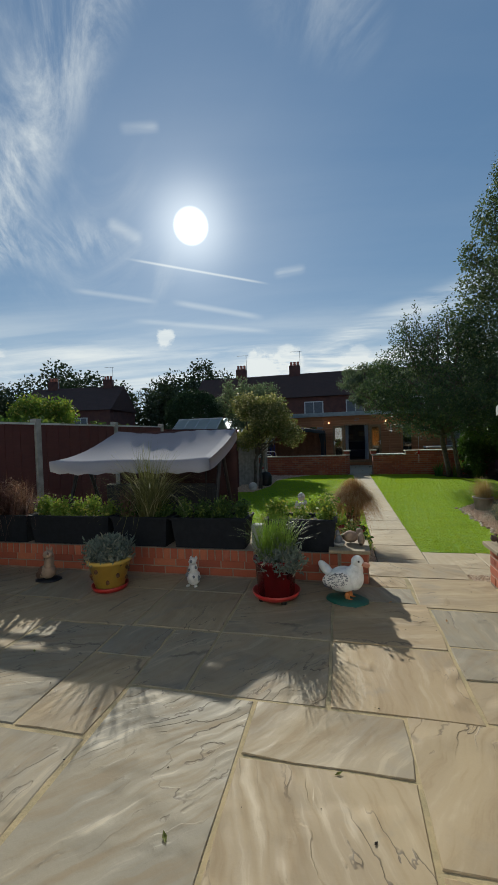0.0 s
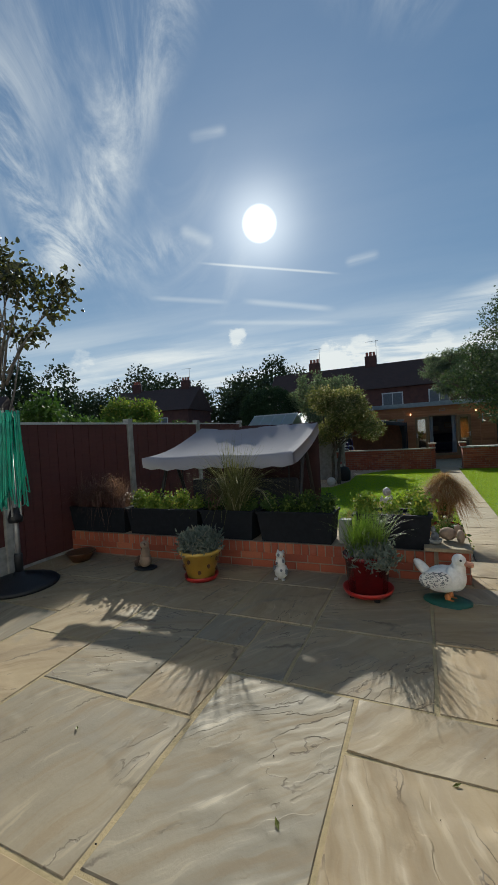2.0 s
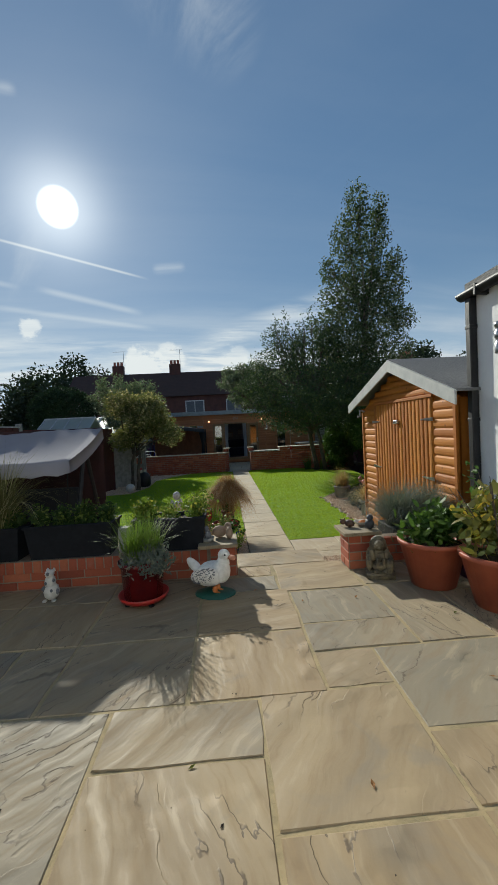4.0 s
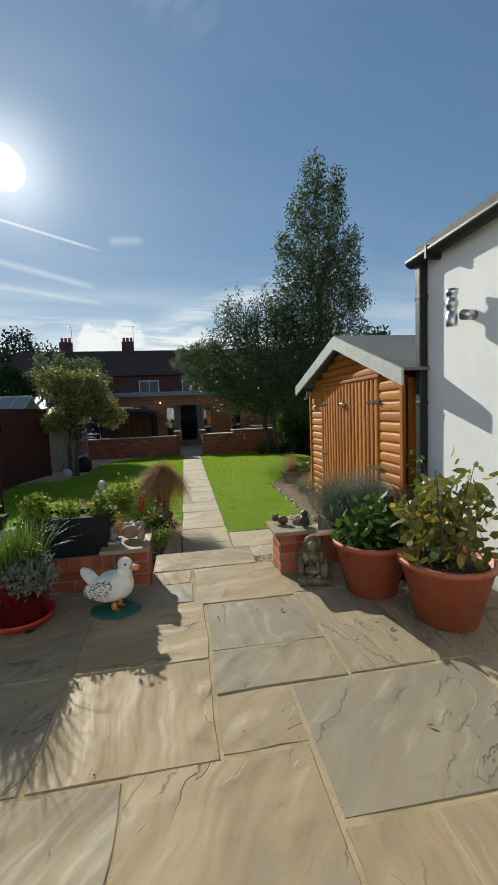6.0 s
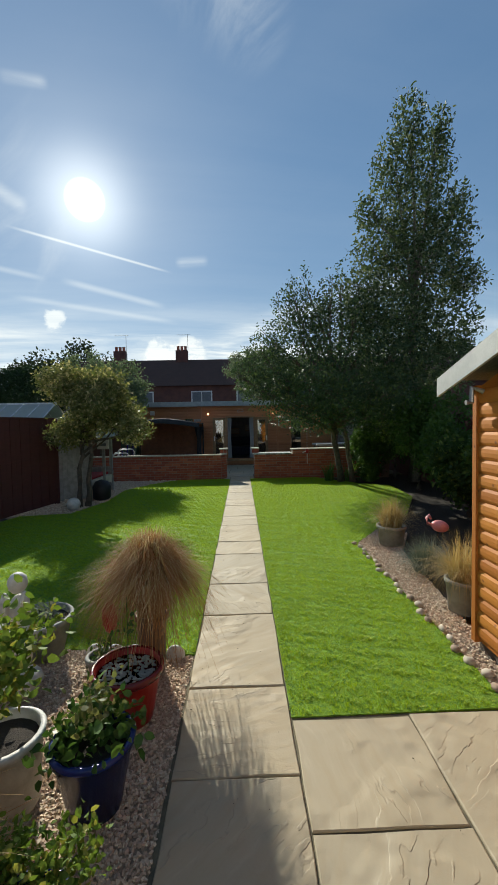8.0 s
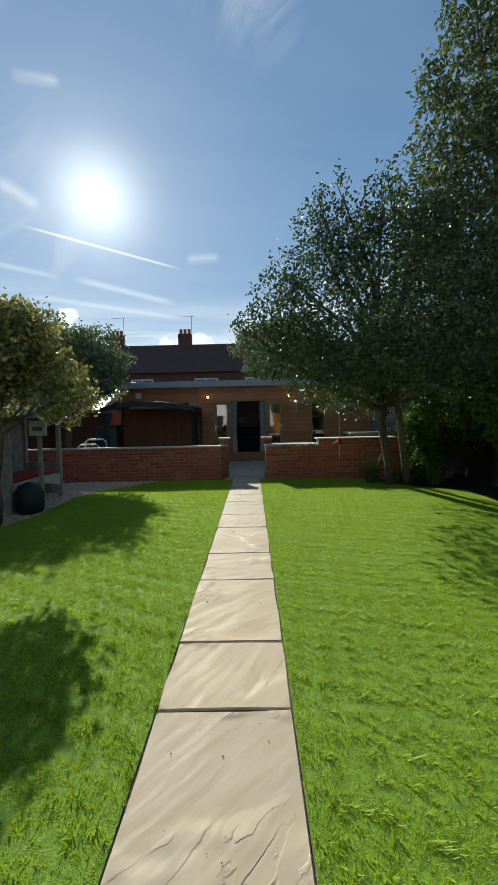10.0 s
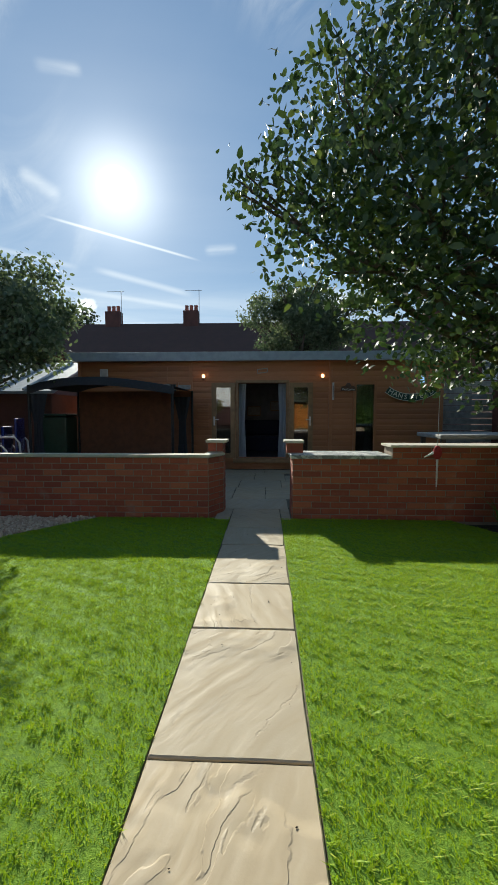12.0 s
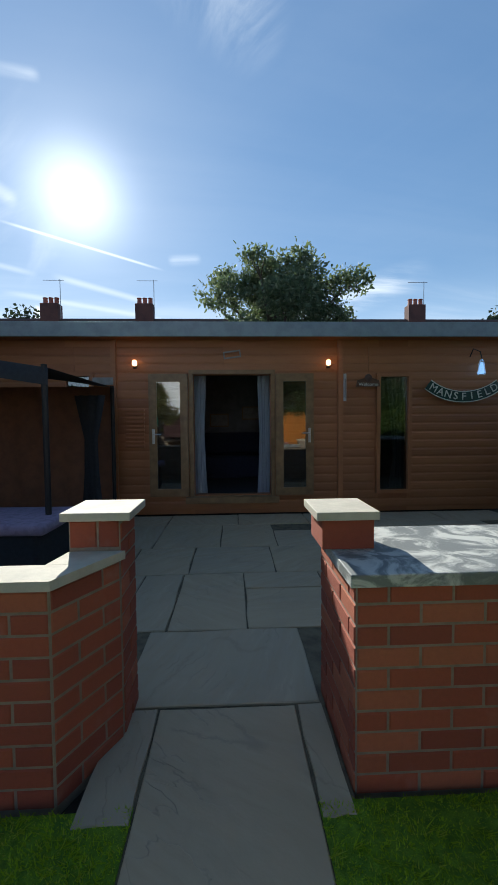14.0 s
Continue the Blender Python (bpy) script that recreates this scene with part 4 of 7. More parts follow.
pw = structure("planter_wall", boxed(-3.86, 0.262, 3.52, 3.86, 0, PZ + 0.245), M_MORTAR, "low red brick retaining wall with an upright brick course on top", "brick wall")
pl = structure("pillar_west", boxed(0.262, 0.49, 3.50, 3.75, 0, PZ + 0.27), M_MORTAR, "short red brick pier at the end of the low wall", "brick pier")
pe = structure("pillar_east", boxed(1.48, 1.72, 3.445, 3.69, 0, PZ + 0.305), M_MORTAR, "short red brick pier beside the steps, stone slab on top", "brick pier")
pe2 = structure("planter_wall_east", boxed(1.72, 2.78, 3.585, 3.72, 0, PZ + 0.22), M_MORTAR, "low red brick wall behind the plant pots", "brick wall")
structure("coping_west", boxed(0.165, 0.505, 3.43, 3.78, PZ + 0.272, PZ + 0.302, 0.004), M_SLAB, "grey riven stone slab capping the brick pier", "coping slab")
structure("coping_east", boxed(1.43, 1.76, 3.39, 3.72, PZ + 0.307, PZ + 0.337, 0.004), M_SLAB, "grey riven stone slab capping the brick pier", "coping slab")
step_b = structure("step_riser", boxed(0.51, 1.33, 4.06, 4.105, -0.03, PZ - 0.04), M_BRICK, "red brick riser below the patio edge", "step")

# ------------------------------------------------------------------ the low wall across the garden and its gateway

wl = structure("garden_wall_west", boxed(-5.2, 0.43, 15.68, 15.80, -0.06, 0.725), M_MORTAR, "waist-high red brick garden wall with a pale coping", "brick wall")
wl2 = structure("garden_wall_return", extruded([(0.38, 15.683), (0.433, 15.683), (0.583, 15.956), (0.39, 15.956)], -0.06, 0.724), M_MORTAR, "short brick return beside the gateway", "brick wall")
wr = structure("garden_wall_east", boxed(1.45, 5.6, 15.68, 16.20, -0.06, 0.715), M_MORTAR, "wide waist-high red brick wall with riven stone slabs on top", "brick wall")
wr2 = structure("garden_wall_raised", boxed(2.62, 5.6, 15.68, 16.0, 0.715, 0.855), M_MORTAR, "raised length of the red brick garden wall", "brick wall")
pc = structure("gate_pier_west", boxed(0.385, 0.585, 15.96, 16.18, -0.06, 0.885), M_MORTAR, "small brick pier at the gateway", "brick pier")
pd = structure("gate_pier_east", boxed(1.385, 1.59, 15.90, 16.12, 0.765, 0.885), M_BRICK, "small brick pier at the gateway", "brick pier")
structure("coping_gate_west", extruded([(-5.2, 15.655), (0.445, 15.655), (0.525, 15.81), (-5.2, 15.81)], 0.727, 0.76), M_CREAM, "pale narrow coping slabs on the garden wall", "coping slab")
structure("coping_gate_return", extruded([(0.36, 15.812), (0.526, 15.812), (0.605, 15.956), (0.385, 15.956)], 0.727, 0.76), M_CREAM, "pale narrow coping slab on the wall return", "coping slab")
structure("coping_gate_east", boxed(1.42, 2.60, 15.64, 16.235, 0.717, 0.762, 0.004), M_COPING, "grey swirled riven stone slabs on the wide wall", "coping slab")
structure("coping_raised", boxed(2.58, 5.6, 15.62, 16.02, 0.857, 0.885, 0.003), M_CREAM, "pale coping slabs on the raised wall", "coping slab")
structure("pier_cap_west", boxed(0.365, 0.635, 15.92, 16.20, 0.887, 0.92, 0.003), M_CREAM, "square pale stone cap on the gate pier", "pier cap")
structure("pier_cap_east", boxed(1.355, 1.60, 15.86, 16.14, 0.887, 0.92, 0.003), M_CREAM, "square pale stone cap on the gate pier", "pier cap")

# ------------------------------------------------------------------ boundary fence

fence = thing("fence", "dark red close-boarded fence with concrete posts and gravel boards", "fence", -3.83, 0, 0)
for k in range(7):
    post_y = 4.66 + 1.93 * (k - 4)
    bm = boxed(0.0, 0.10, post_y - 0.05, post_y + 0.05, -0.05, 1.99, 0.008)
    part("post", bm, M_CONCRETE, fence, "weathered grey concrete post")
    if k < 6:
        z0 = 0.66 if post_y < 2.4 else (0.40 if post_y < 3.5 else 0.25)
        part("gravel_board", boxed(0.03, 0.075, post_y + 0.05, post_y + 1.88, 0.0, z0), M_CONCRETE, fence, "grey concrete gravel board")
        part("panel", boxed(0.035, 0.06, post_y + 0.05, post_y + 1.88, z0, 1.91), M_FENCE, fence, "dark red boarded fence panel")
        n = 15
        for j in range(n):
            w = 1.83 / n
            part("board", boxed(0.060, 0.070 + 0.004 * (j % 2), post_y + 0.052 + j * w, post_y + 0.05 + (j + 1) * w - 0.004, z0 + 0.01, 1.905), M_FENCE, fence)
        part("capping", boxed(0.02, 0.09, post_y + 0.05, post_y + 1.88, 1.91, 1.935), M_GREYBARGE, fence, "pale capping rail")
bend = thing("angled_fence", "dark red boarded fence turning in towards the arbour", "fence", -3.80, 8.57, 0, -12.0)
for k in range(2):
    part("panel", boxed(0.0, 0.025, 0.03 + 1.9 * k, 1.9 + 1.9 * k, 0.02, 1.84), M_FENCE, bend, "dark red boarded fence panel")
    for j in range(15):
        part("board", boxed(0.025, 0.036 + 0.004 * (j % 2), 0.032 + 1.9 * k + j * 0.1245, 0.03 + 1.9 * k + (j + 1) * 0.1245 - 0.004, 0.03, 1.835), M_FENCE, bend)
    part("capping", boxed(-0.015, 0.05, 0.03 + 1.9 * k, 1.9 + 1.9 * k, 1.841, 1.865), M_FENCE, bend)
part("post", boxed(-0.05, 0.045, 3.805, 3.88, -0.05, 1.86, 0.006), M_FENCE, bend, "dark red fence post")
structure("boundary_wall_north", boxed(-5.6, -3.8, 12.5, 12.6, 0, 1.75), M_FENCE, "dark red boundary boarding", "fence")
structure("boundary_fence_far_west", boxed(-5.3, -5.2, 12.6, 21, -0.05, 1.8), M_FENCE, "dark boundary boarding", "fence")
structure("boundary_fence_east", boxed(6.2, 6.26, 3.6, 21, -0.05, 1.8), M_FENCE, "dark boundary boarding behind shrubs", "fence")
back_fence = thing("back_fence", "weathered grey horizontal board fence beside the cabin", "fence", 5.1, 20.1, 0)
for j in range(14):
    part("board", boxed(0.0, 1.2, 0, 0.02, 0.05 + j * 0.14, 0.05 + j * 0.14 + 0.125, 0.003), M_CONCRETE, back_fence)

# ------------------------------------------------------------------ extension of the home, and an added unseen wall

structure("house_wall_east", boxed(2.80, 3.04, -3.0, 3.62, 0, 2.82), M_RENDER, "smooth white rendered extension wall", "house wall")
structure("house_wall_return", boxed(3.04, 6.2, 3.38, 3.62, 0, 2.82), M_RENDER, "smooth white rendered end wall", "house wall")
# unseen wall behind the camera, added to bounce light and block the sky
structure("house_wall_south", boxed(-6, 6.2, -3.2, -3.0, 0, 5.2), M_RENDER, "plain white wall behind the camera, unseen, added to bounce light", "house wall")
roof_bm = bmesh.new()
vs = [roof_bm.verts.new(p) for p in ((2.76, -3.0, 2.84), (2.76, 3.68, 2.84), (6.2, 3.68, 3.5), (6.2, -3.0, 3.5), (2.76, -3.0, 2.90), (2.76, 3.68, 2.90), (6.2, 3.68, 3.56), (6.2, -3.0, 3.56))]
for f in ((3, 2, 1, 0), (4, 5, 6, 7), (0, 1, 5, 4), (1, 2, 6, 5), (2, 3, 7, 6), (3, 0, 4, 7)):
    roof_bm.faces.new([vs[i] for i in f])
structure("house_roof", roof_bm, M_DARKTILE, "dark pitched roof of the extension", "roof")
gut = thing("rain_gutter", "black plastic half-round gutter along the eaves", "gutter", 2.735, 0, 2.77)
bm = bmesh.new()
prof = [(0.06 * math.cos(a), -0.06 * math.sin(a)) for a in [math.pi * k / 8 for k in range(9)]]
prof += [(x * 0.88, z * 0.88 + 0.001) for x, z in reversed(prof)]
ra = [bm.verts.new((x, -3.0, z + 0.03)) for x, z in prof]
rb = [bm.verts.new((x, 3.70, z + 0.03)) for x, z in prof]
for k in range(len(prof)):
    bm.faces.new((ra[k], ra[(k + 1) % len(prof)], rb[(k + 1) % len(prof)], rb[k]))
part("channel", bm, M_BLACK, gut, smooth=True)
part("fascia_board", boxed(0.066, 0.09, -3.0, 3.70, -0.10, 0.07), M_BLACK, gut)
for k in range(7):
    part("bracket", boxed(-0.062, 0.065, 3.4 - k * 0.9, 3.43 - k * 0.9, -0.05, 0.05, 0.004), M_BLACK, gut)
pipe = thing("drainpipe", "black plastic square downpipe at the wall corner", "drainpipe", 2.76, 3.60, PZ)
part("pipe", boxed(-0.035, 0.035, -0.035, 0.035, 0.0, 2.40, 0.008), M_BLACK, pipe)
for z in (0.35, 1.25, 2.1):
    part("clip", boxed(-0.038, 0.038, -0.038, 0.038, z, z + 0.03, 0.003), M_BLACK, pipe)
lamp = thing("wall_light", "brushed steel outdoor wall light with two louvred heads", "wall light", 2.78, 3.10, 2.22)
part("arm", tube([(0.02, -0.05, 0.0), (-0.07, -0.05, 0.0)], 0.035, 14), M_STEEL, lamp, smooth=True)
part("body", lathe([(0.035, -0.06), (0.04, -0.05), (0.04, 0.02), (0.032, 0.03), (0.032, 0.06), (0.04, 0.07), (0.04, 0.11), (0.032, 0.12), (0.032, 0.15), (0.04, 0.16), (0.04, 0.19), (0.01, 0.2)], 16, m=Matrix.Translation((-0.09, 0.03, 0))), M_STEEL, lamp, smooth=True)

# ------------------------------------------------------------------ timber shed


def lap_board(length, h, thick=0.022):
    """A rounded log-lap board along y, its face to -x, from z 0 to h."""
    bm = bmesh.new()
    prof = [(0.0, 0.0), (-thick * 0.45, 0.0), (-thick * 0.9, h * 0.22), (-thick, h * 0.5), (-thick * 0.9, h * 0.78), (-thick * 0.35, h * 0.97), (0.0, h * 0.97)]
    a = [bm.verts.new((x, 0, z)) for x, z in prof]
    b = [bm.verts.new((x, length, z)) for x, z in prof]
    for k in range(len(prof)):
        bm.faces.new((a[k], b[k], b[(k + 1) % len(prof)], a[(k + 1) % len(prof)]))
    bm.faces.new(a)
    bm.faces.new(list(reversed(b)))
    return bm


shed = thing("shed", "orange-stained timber garden shed with double doors and grey bargeboards", "shed", 2.74, 3.8, 0.0)
part("wall", extruded([(0, 0), (2.0, 0), (2.0, 2.62), (0, 2.62)], 0.06, 1.86), M_SHED, shed)
bm = bmesh.new()
pts = [(0.0, 0.0, 1.86), (0.0, 2.62, 1.86), (0.0, 1.24, 2.36), (2.0, 0.0, 1.86), (2.0, 2.62, 1.86), (2.0, 1.24, 2.36)]
v = [bm.verts.new(p) for p in pts]
for f in ((0, 2, 1), (3, 4, 5), (0, 1, 4, 3), (1, 2, 5, 4), (2, 0, 3, 5)):
    bm.faces.new([v[i] for i in f])
part("gable", bm, M_SHED, shed)
part("floor_bearer", boxed(0.02, 1.98, 0.02, 2.60, -0.04, 0.062), M_BARK, shed, "dark timber bearer")
for a, b in ((0.05, 0.44), (2.13, 2.57)):
    lap = lap_board(b - a, 0.098)
    me = bpy.data.meshes.new("board")
    lap.to_mesh(me)
    lap.free()
    me.materials.append(M_SHED)
    for k in range(18):
        part("board", me, None, shed, at=pose(0, a, 0.09 + k * 0.098))
for k in range(5):
    z = 1.93 + k * 0.086
    lo = (z + 0.05 - 1.86) / 0.50 * 1.24
    hi = 2.62 - (z + 0.05 - 1.86) / 0.50 * 1.38
    if hi - lo > 0.15:
        part("board", lap_board(hi - lo, 0.086, 0.03), M_SHED, shed, at=pose(0, lo, z))
for y in (0.0, 2.57):
    part("corner_post", boxed(-0.035, 0.02, y, y + 0.05, 0.05, 1.88, 0.004), M_SHED, shed)
for side, (a, b) in enumerate(((0.45, 1.285), (1.29, 2.12))):
    door = part("door", boxed(-0.012, 0.0, a, b, 0.11, 1.90), M_SHED, shed, "closed boarded shed door")
    n = 9
    w = (b - a) / n
    bm = bmesh.new()
    prof = [(0, 0), (-0.012, 0.004), (-0.020, w * 0.25), (-0.022, w * 0.5), (-0.020, w * 0.75), (-0.012, w - 0.004), (0, w)]
    lo = [bm.verts.new((x, y, 0)) for x, y in prof]
    hi = [bm.verts.new((x, y, 1.78)) for x, y in prof]
    for k in range(len(prof) - 1):
        bm.faces.new((lo[k], lo[k + 1], hi[k + 1], hi[k]))
    bm.faces.new(hi)
    me = bpy.data.meshes.new("door_board")
    bm.to_mesh(me)
    bm.free()
    me.materials.append(M_SHED)
    for k in range(n):
        part("board", me, None, door, at=pose(-0.012, a + k * w, 0.115))
    for z in (0.42, 1.0, 1.66):
        ya, yb = (a - 0.03, a + 0.24) if side == 0 else (b - 0.24, b + 0.03)
        part("hinge", extruded([(ya, z - 0.02), (yb, z - 0.006), (yb, z + 0.006), (ya, z + 0.02)] if side == 0 else [(ya, z - 0.006), (yb, z - 0.02), (yb, z + 0.02), (ya, z + 0.006)], 0, 0.005), M_STEEL, door, "flat steel strap hinge", at=Matrix(((0, 0, -1, -0.036), (1, 0, 0, 0), (0, 1, 0, 0), (0, 0, 0, 1))))
part("hasp", boxed(-0.075, -0.034, 1.24, 1.36, 1.62, 1.67, 0.012), M_STEEL, shed, "grey metal padlock and hasp")
part("light_bracket", tube([(-0.03, 2.5, 1.83), (-0.10, 2.52, 1.86), (-0.10, 2.52, 1.76), (-0.14, 2.52, 1.76)], 0.018, 8), M_ALU, shed, "small grey metal bracket")
part("lintel", boxed(-0.045, 0.0, 0.42, 2.15, 1.90, 1.935, 0.004), M_SHED, shed)
for y0, z0, y1, z1 in ((-0.25, 1.90, 1.20, 2.42), (2.82, 1.94, 1.20, 2.42)):
    d = Vector((0, y1 - y0, z1 - z0))
    bm = bmesh.new()
    low = [(-0.19, y0, z0 - 0.12), (-0.19, y1, z1 - 0.13), (-0.19, y1, z1 + 0.015), (-0.19, y0, z0 + 0.015)]
    a = [bm.verts.new(p) for p in low]
    b = [bm.verts.new((p[0] + 0.02, p[1], p[2])) for p in low]
    bm.faces.new(a)
    bm.faces.new(list(reversed(b)))
    for k in range(4):
        bm.faces.new((a[k], b[k], b[(k + 1) % 4], a[(k + 1) % 4]))
    bmesh.ops.recalc_face_normals(bm, faces=bm.faces)
    part("bargeboard", bm, M_GREYBARGE, shed, "grey painted bargeboard")
    bm = bmesh.new()
    a = [bm.verts.new(p) for p in ((-0.17, y0, z0), (2.15, y0, z0), (2.15, y1, z1), (-0.17, y1, z1))]
    b = [bm.verts.new((p[0], p[1], p[2] + 0.025)) for p in ((-0.17, y0, z0), (2.15, y0, z0), (2.15, y1, z1), (-0.17, y1, z1))]
    bm.faces.new(a)
    bm.faces.new(list(reversed(b)))
    for k in range(4):
        bm.faces.new((a[k], b[k], b[(k + 1) % 4], a[(k + 1) % 4]))
    bmesh.ops.recalc_face_normals(bm, faces=bm.faces)
    part("roof", bm, M_FELT, shed, "grey felted shed roof")

# ------------------------------------------------------------------ cabin at the end of the garden

CY = 19.9
cabin = thing("garden_cabin", "long low brown timber garden cabin with glazed double doors", "garden cabin", 0, CY, 0)
X0, X1, TOP = -3.15, 5.0, 2.45
OPEN = [(-1.24, -0.90, 0.36, 1.94), (0.50, 1.57, 0.27, 1.95), (3.11, 3.53, 0.30, 1.92)]


edges_x = sorted({X0, X1, *[o[0] for o in OPEN], *[o[1] for o in OPEN]})
for a, b in zip(edges_x, edges_x[1:]):
    gap_ = [o for o in OPEN if o[0] <= a and o[1] >= b]
    for z0, z1 in ([(0.0, gap_[0][2]), (gap_[0][3], TOP)] if gap_ else [(0.0, TOP)]):
        part("wall_panel", boxed(a, b, 0.03, 0.14, z0, z1), M_CABIN, cabin, "brown timber front wall")
part("side_wall", boxed(X0, X0 + 0.1, 0.14, 3.2, 0, TOP), M_CABIN, cabin)
part("side_wall", boxed(X1 - 0.1, X1, 0.14, 3.2, 0, TOP), M_CABIN, cabin)
part("rear_wall", boxed(X0, X1, 3.2, 3.3, 0, TOP), M_ROOM, cabin)
part("ceiling", boxed(X0 + 0.1, X1 - 0.1, 0.14, 3.2, TOP - 0.08, TOP - 0.03), M_ROOM, cabin)
part("floor", boxed(X0 + 0.1, X1 - 0.1, 0.14, 3.2, 0.16, 0.24), M_CARPET, cabin)
part("partition", boxed(-0.6, -0.54, 0.14, 3.2, 0.24, TOP - 0.08), M_ROOM, cabin)
part("partition", boxed(2.5, 2.56, 0.14, 3.2, 0.24, TOP - 0.08), M_ROOM, cabin)
part("lining", boxed(-0.54, 2.5, 3.12, 3.19, 0.24, TOP - 0.08), M_ROOM, cabin)
part("roof", boxed(X0 - 0.15, X1 + 0.15, -0.20, 3.4, TOP + 0.02, TOP + 0.13), M_FELT, cabin, "flat felted cabin roof")
part("fascia", boxed(X0 - 0.16, X1 + 0.16, -0.23, -0.20, TOP - 0.03, TOP + 0.165, 0.003), M_FASCIA, cabin, "pale grey fascia board")
part("soffit", boxed(X0 - 0.15, X1 + 0.15, -0.20, 0.03, TOP - 0.02, TOP + 0.018), M_CABIN, cabin)
boards = {}
for k in range(20):
    z = 0.06 + k * 0.12
    if z + 0.12 > TOP:
        break
    cuts = [X0]
    for o in OPEN:
        if o[2] - 0.07 < z + 0.06 < o[3] + 0.04:
            cuts += [o[0] - 0.05, o[1] + 0.05]
    cuts.append(X1)
    pairs = list(zip(cuts[::2], cuts[1::2]))
    whole = []
    for a, b in pairs:
        n = max(1, int(round((b - a) / 1.9)))
        whole += [(a + (b - a) * j / n, a + (b - a) * (j + 1) / n - (0.003 if j < n - 1 else 0)) for j in range(n)]
    for a, b in whole:
        key = round(b - a, 2)
        if key not in boards:
            bm = lap_board(key, 0.12, 0.011)
            me = bpy.data.meshes.new("board")
            bm.to_mesh(me)
            bm.free()
            me.materials.append(M_CABIN)
            boards[key] = me
        part("board", boards[key], None, cabin, at=Matrix(((0, 1, 0, a), (1, 0, 0, 0.03), (0, 0, 1, z), (0, 0, 0, 1))))
for x in (X0 - 0.02, -0.62, 2.52, X1 - 0.05):
    part("cover_strip", boxed(x, x + 0.07, -0.02, 0.03, 0.05, TOP - 0.03, 0.003), M_CABIN, cabin)


def frame_bars(bm, x0, x1, z0, z1, w, y0, y1):
    add_box(bm, x0, x0 + w, y0, y1, z0, z1)
    add_box(bm, x1 - w, x1, y0, y1, z0, z1)
    add_box(bm, x0 + w, x1 - w, y0, y1, z0, z0 + w)
    add_box(bm, x0 + w, x1 - w, y0, y1, z1 - w, z1)
    return bm


for x0, x1, z0, z1 in (OPEN[0], OPEN[2]):
    win = part("window", frame_bars(bmesh.new(), x0 - 0.04, x1 + 0.04, z0 - 0.04, z1 + 0.04, 0.05, -0.03, 0.10), M_CABIN, cabin, "tall narrow window in a brown frame")
    pane = part("pane", boxed(x0 + 0.011, x1 - 0.011, 0.02, 0.03, z0 + 0.011, z1 - 0.011), M_GLASS, win, "clear window glass")
    bm = bmesh.new()
    rows = [[bm.verts.new((x1 - 0.03 - w * j / 12, 0.145 + 0.014 * math.sin(j * 1.9), zz)) for j in range(13)] for zz, w in ((z0, 0.20), (z0 + 0.5, 0.13), (z0 + 1.0, 0.17), (z1, 0.24))]
    for a, b in zip(rows, rows[1:]):
        for j in range(12):
            bm.faces.new((a[j], a[j + 1], b[j + 1], b[j]))
    part("curtain", bm, M_CURTAIN, win, "pale blue curtain", smooth=True)
part("door_frame", frame_bars(bmesh.new(), 0.44, 1.63, 0.20, 2.01, 0.055, -0.03, 0.12), M_FRAME, cabin, "light varnished door frame")
part("threshold", boxed(0.38, 1.68, -0.07, -0.03, 0.16, 0.25, 0.004), M_FRAME, cabin)
for x0, x1, hx in ((-0.10, 0.43, -0.04), (1.635, 2.16, 2.10)):
    leaf = part("door", frame_bars(bmesh.new(), x0, x1, 0.27, 1.95, 0.105, -0.085, -0.035), M_FRAME, cabin, "open varnished timber door with a tall glass pane")
    pane = part("pane", boxed(x0 + 0.105, x1 - 0.105, -0.065, -0.055, 0.375, 1.845), M_GLASS, leaf, "tall clear glass pane")
    part("handle_plate", boxed(hx - 0.018, hx + 0.018, -0.096, -0.085, 1.0, 1.2, 0.003), M_STEEL, leaf, "brushed steel handle plate")
    part("handle", tube([(hx, -0.096, 1.13), (hx, -0.125, 1.13), (hx + (0.10 if hx < 1 else -0.10), -0.125, 1.13)], 0.009, 8), M_STEEL, leaf, "brushed steel lever handle")
for x in (0.56, 1.50):
    cu = thing("curtain", "pale blue curtain hanging inside the open doorway", "curtain", x, CY + 0.2, 0.25, group="doorway curtains")
    bm = bmesh.new()
    n = 16
    rows = []
    for zz in (0, 0.4, 0.9, 1.4, 1.7):
        w = 0.07 + 0.05 * abs(zz - 0.8) * (1 if zz < 0.8 else 0.8)
        rows.append([bm.verts.new((w * (j / n - 0.5) * 2, 0.02 * math.sin(j * 1.9), zz)) for j in range(n + 1)])
    for a, b in zip(rows, rows[1:]):
        for j in range(n):
            bm.faces.new((a[j], a[j + 1], b[j + 1], b[j]))
    part("cloth", bm, M_CURTAIN, cu, smooth=True)
sofa = thing("sofa", "dark navy sofa inside the dim cabin", "sofa", 1.05, CY + 2.3, 0.24)
part("seat", boxed(-0.8, 0.8, -0.4, 0.4, 0.0, 0.42, 0.05), M_NAVY, sofa)
part("backrest", boxed(-0.8, 0.8, 0.25, 0.5, 0.42, 0.85, 0.06), M_NAVY, sofa)
for x in (-0.9, 0.8):
    part("armrest", boxed(x, x + 0.16, -0.4, 0.45, 0.0, 0.6, 0.05), M_NAVY, sofa)
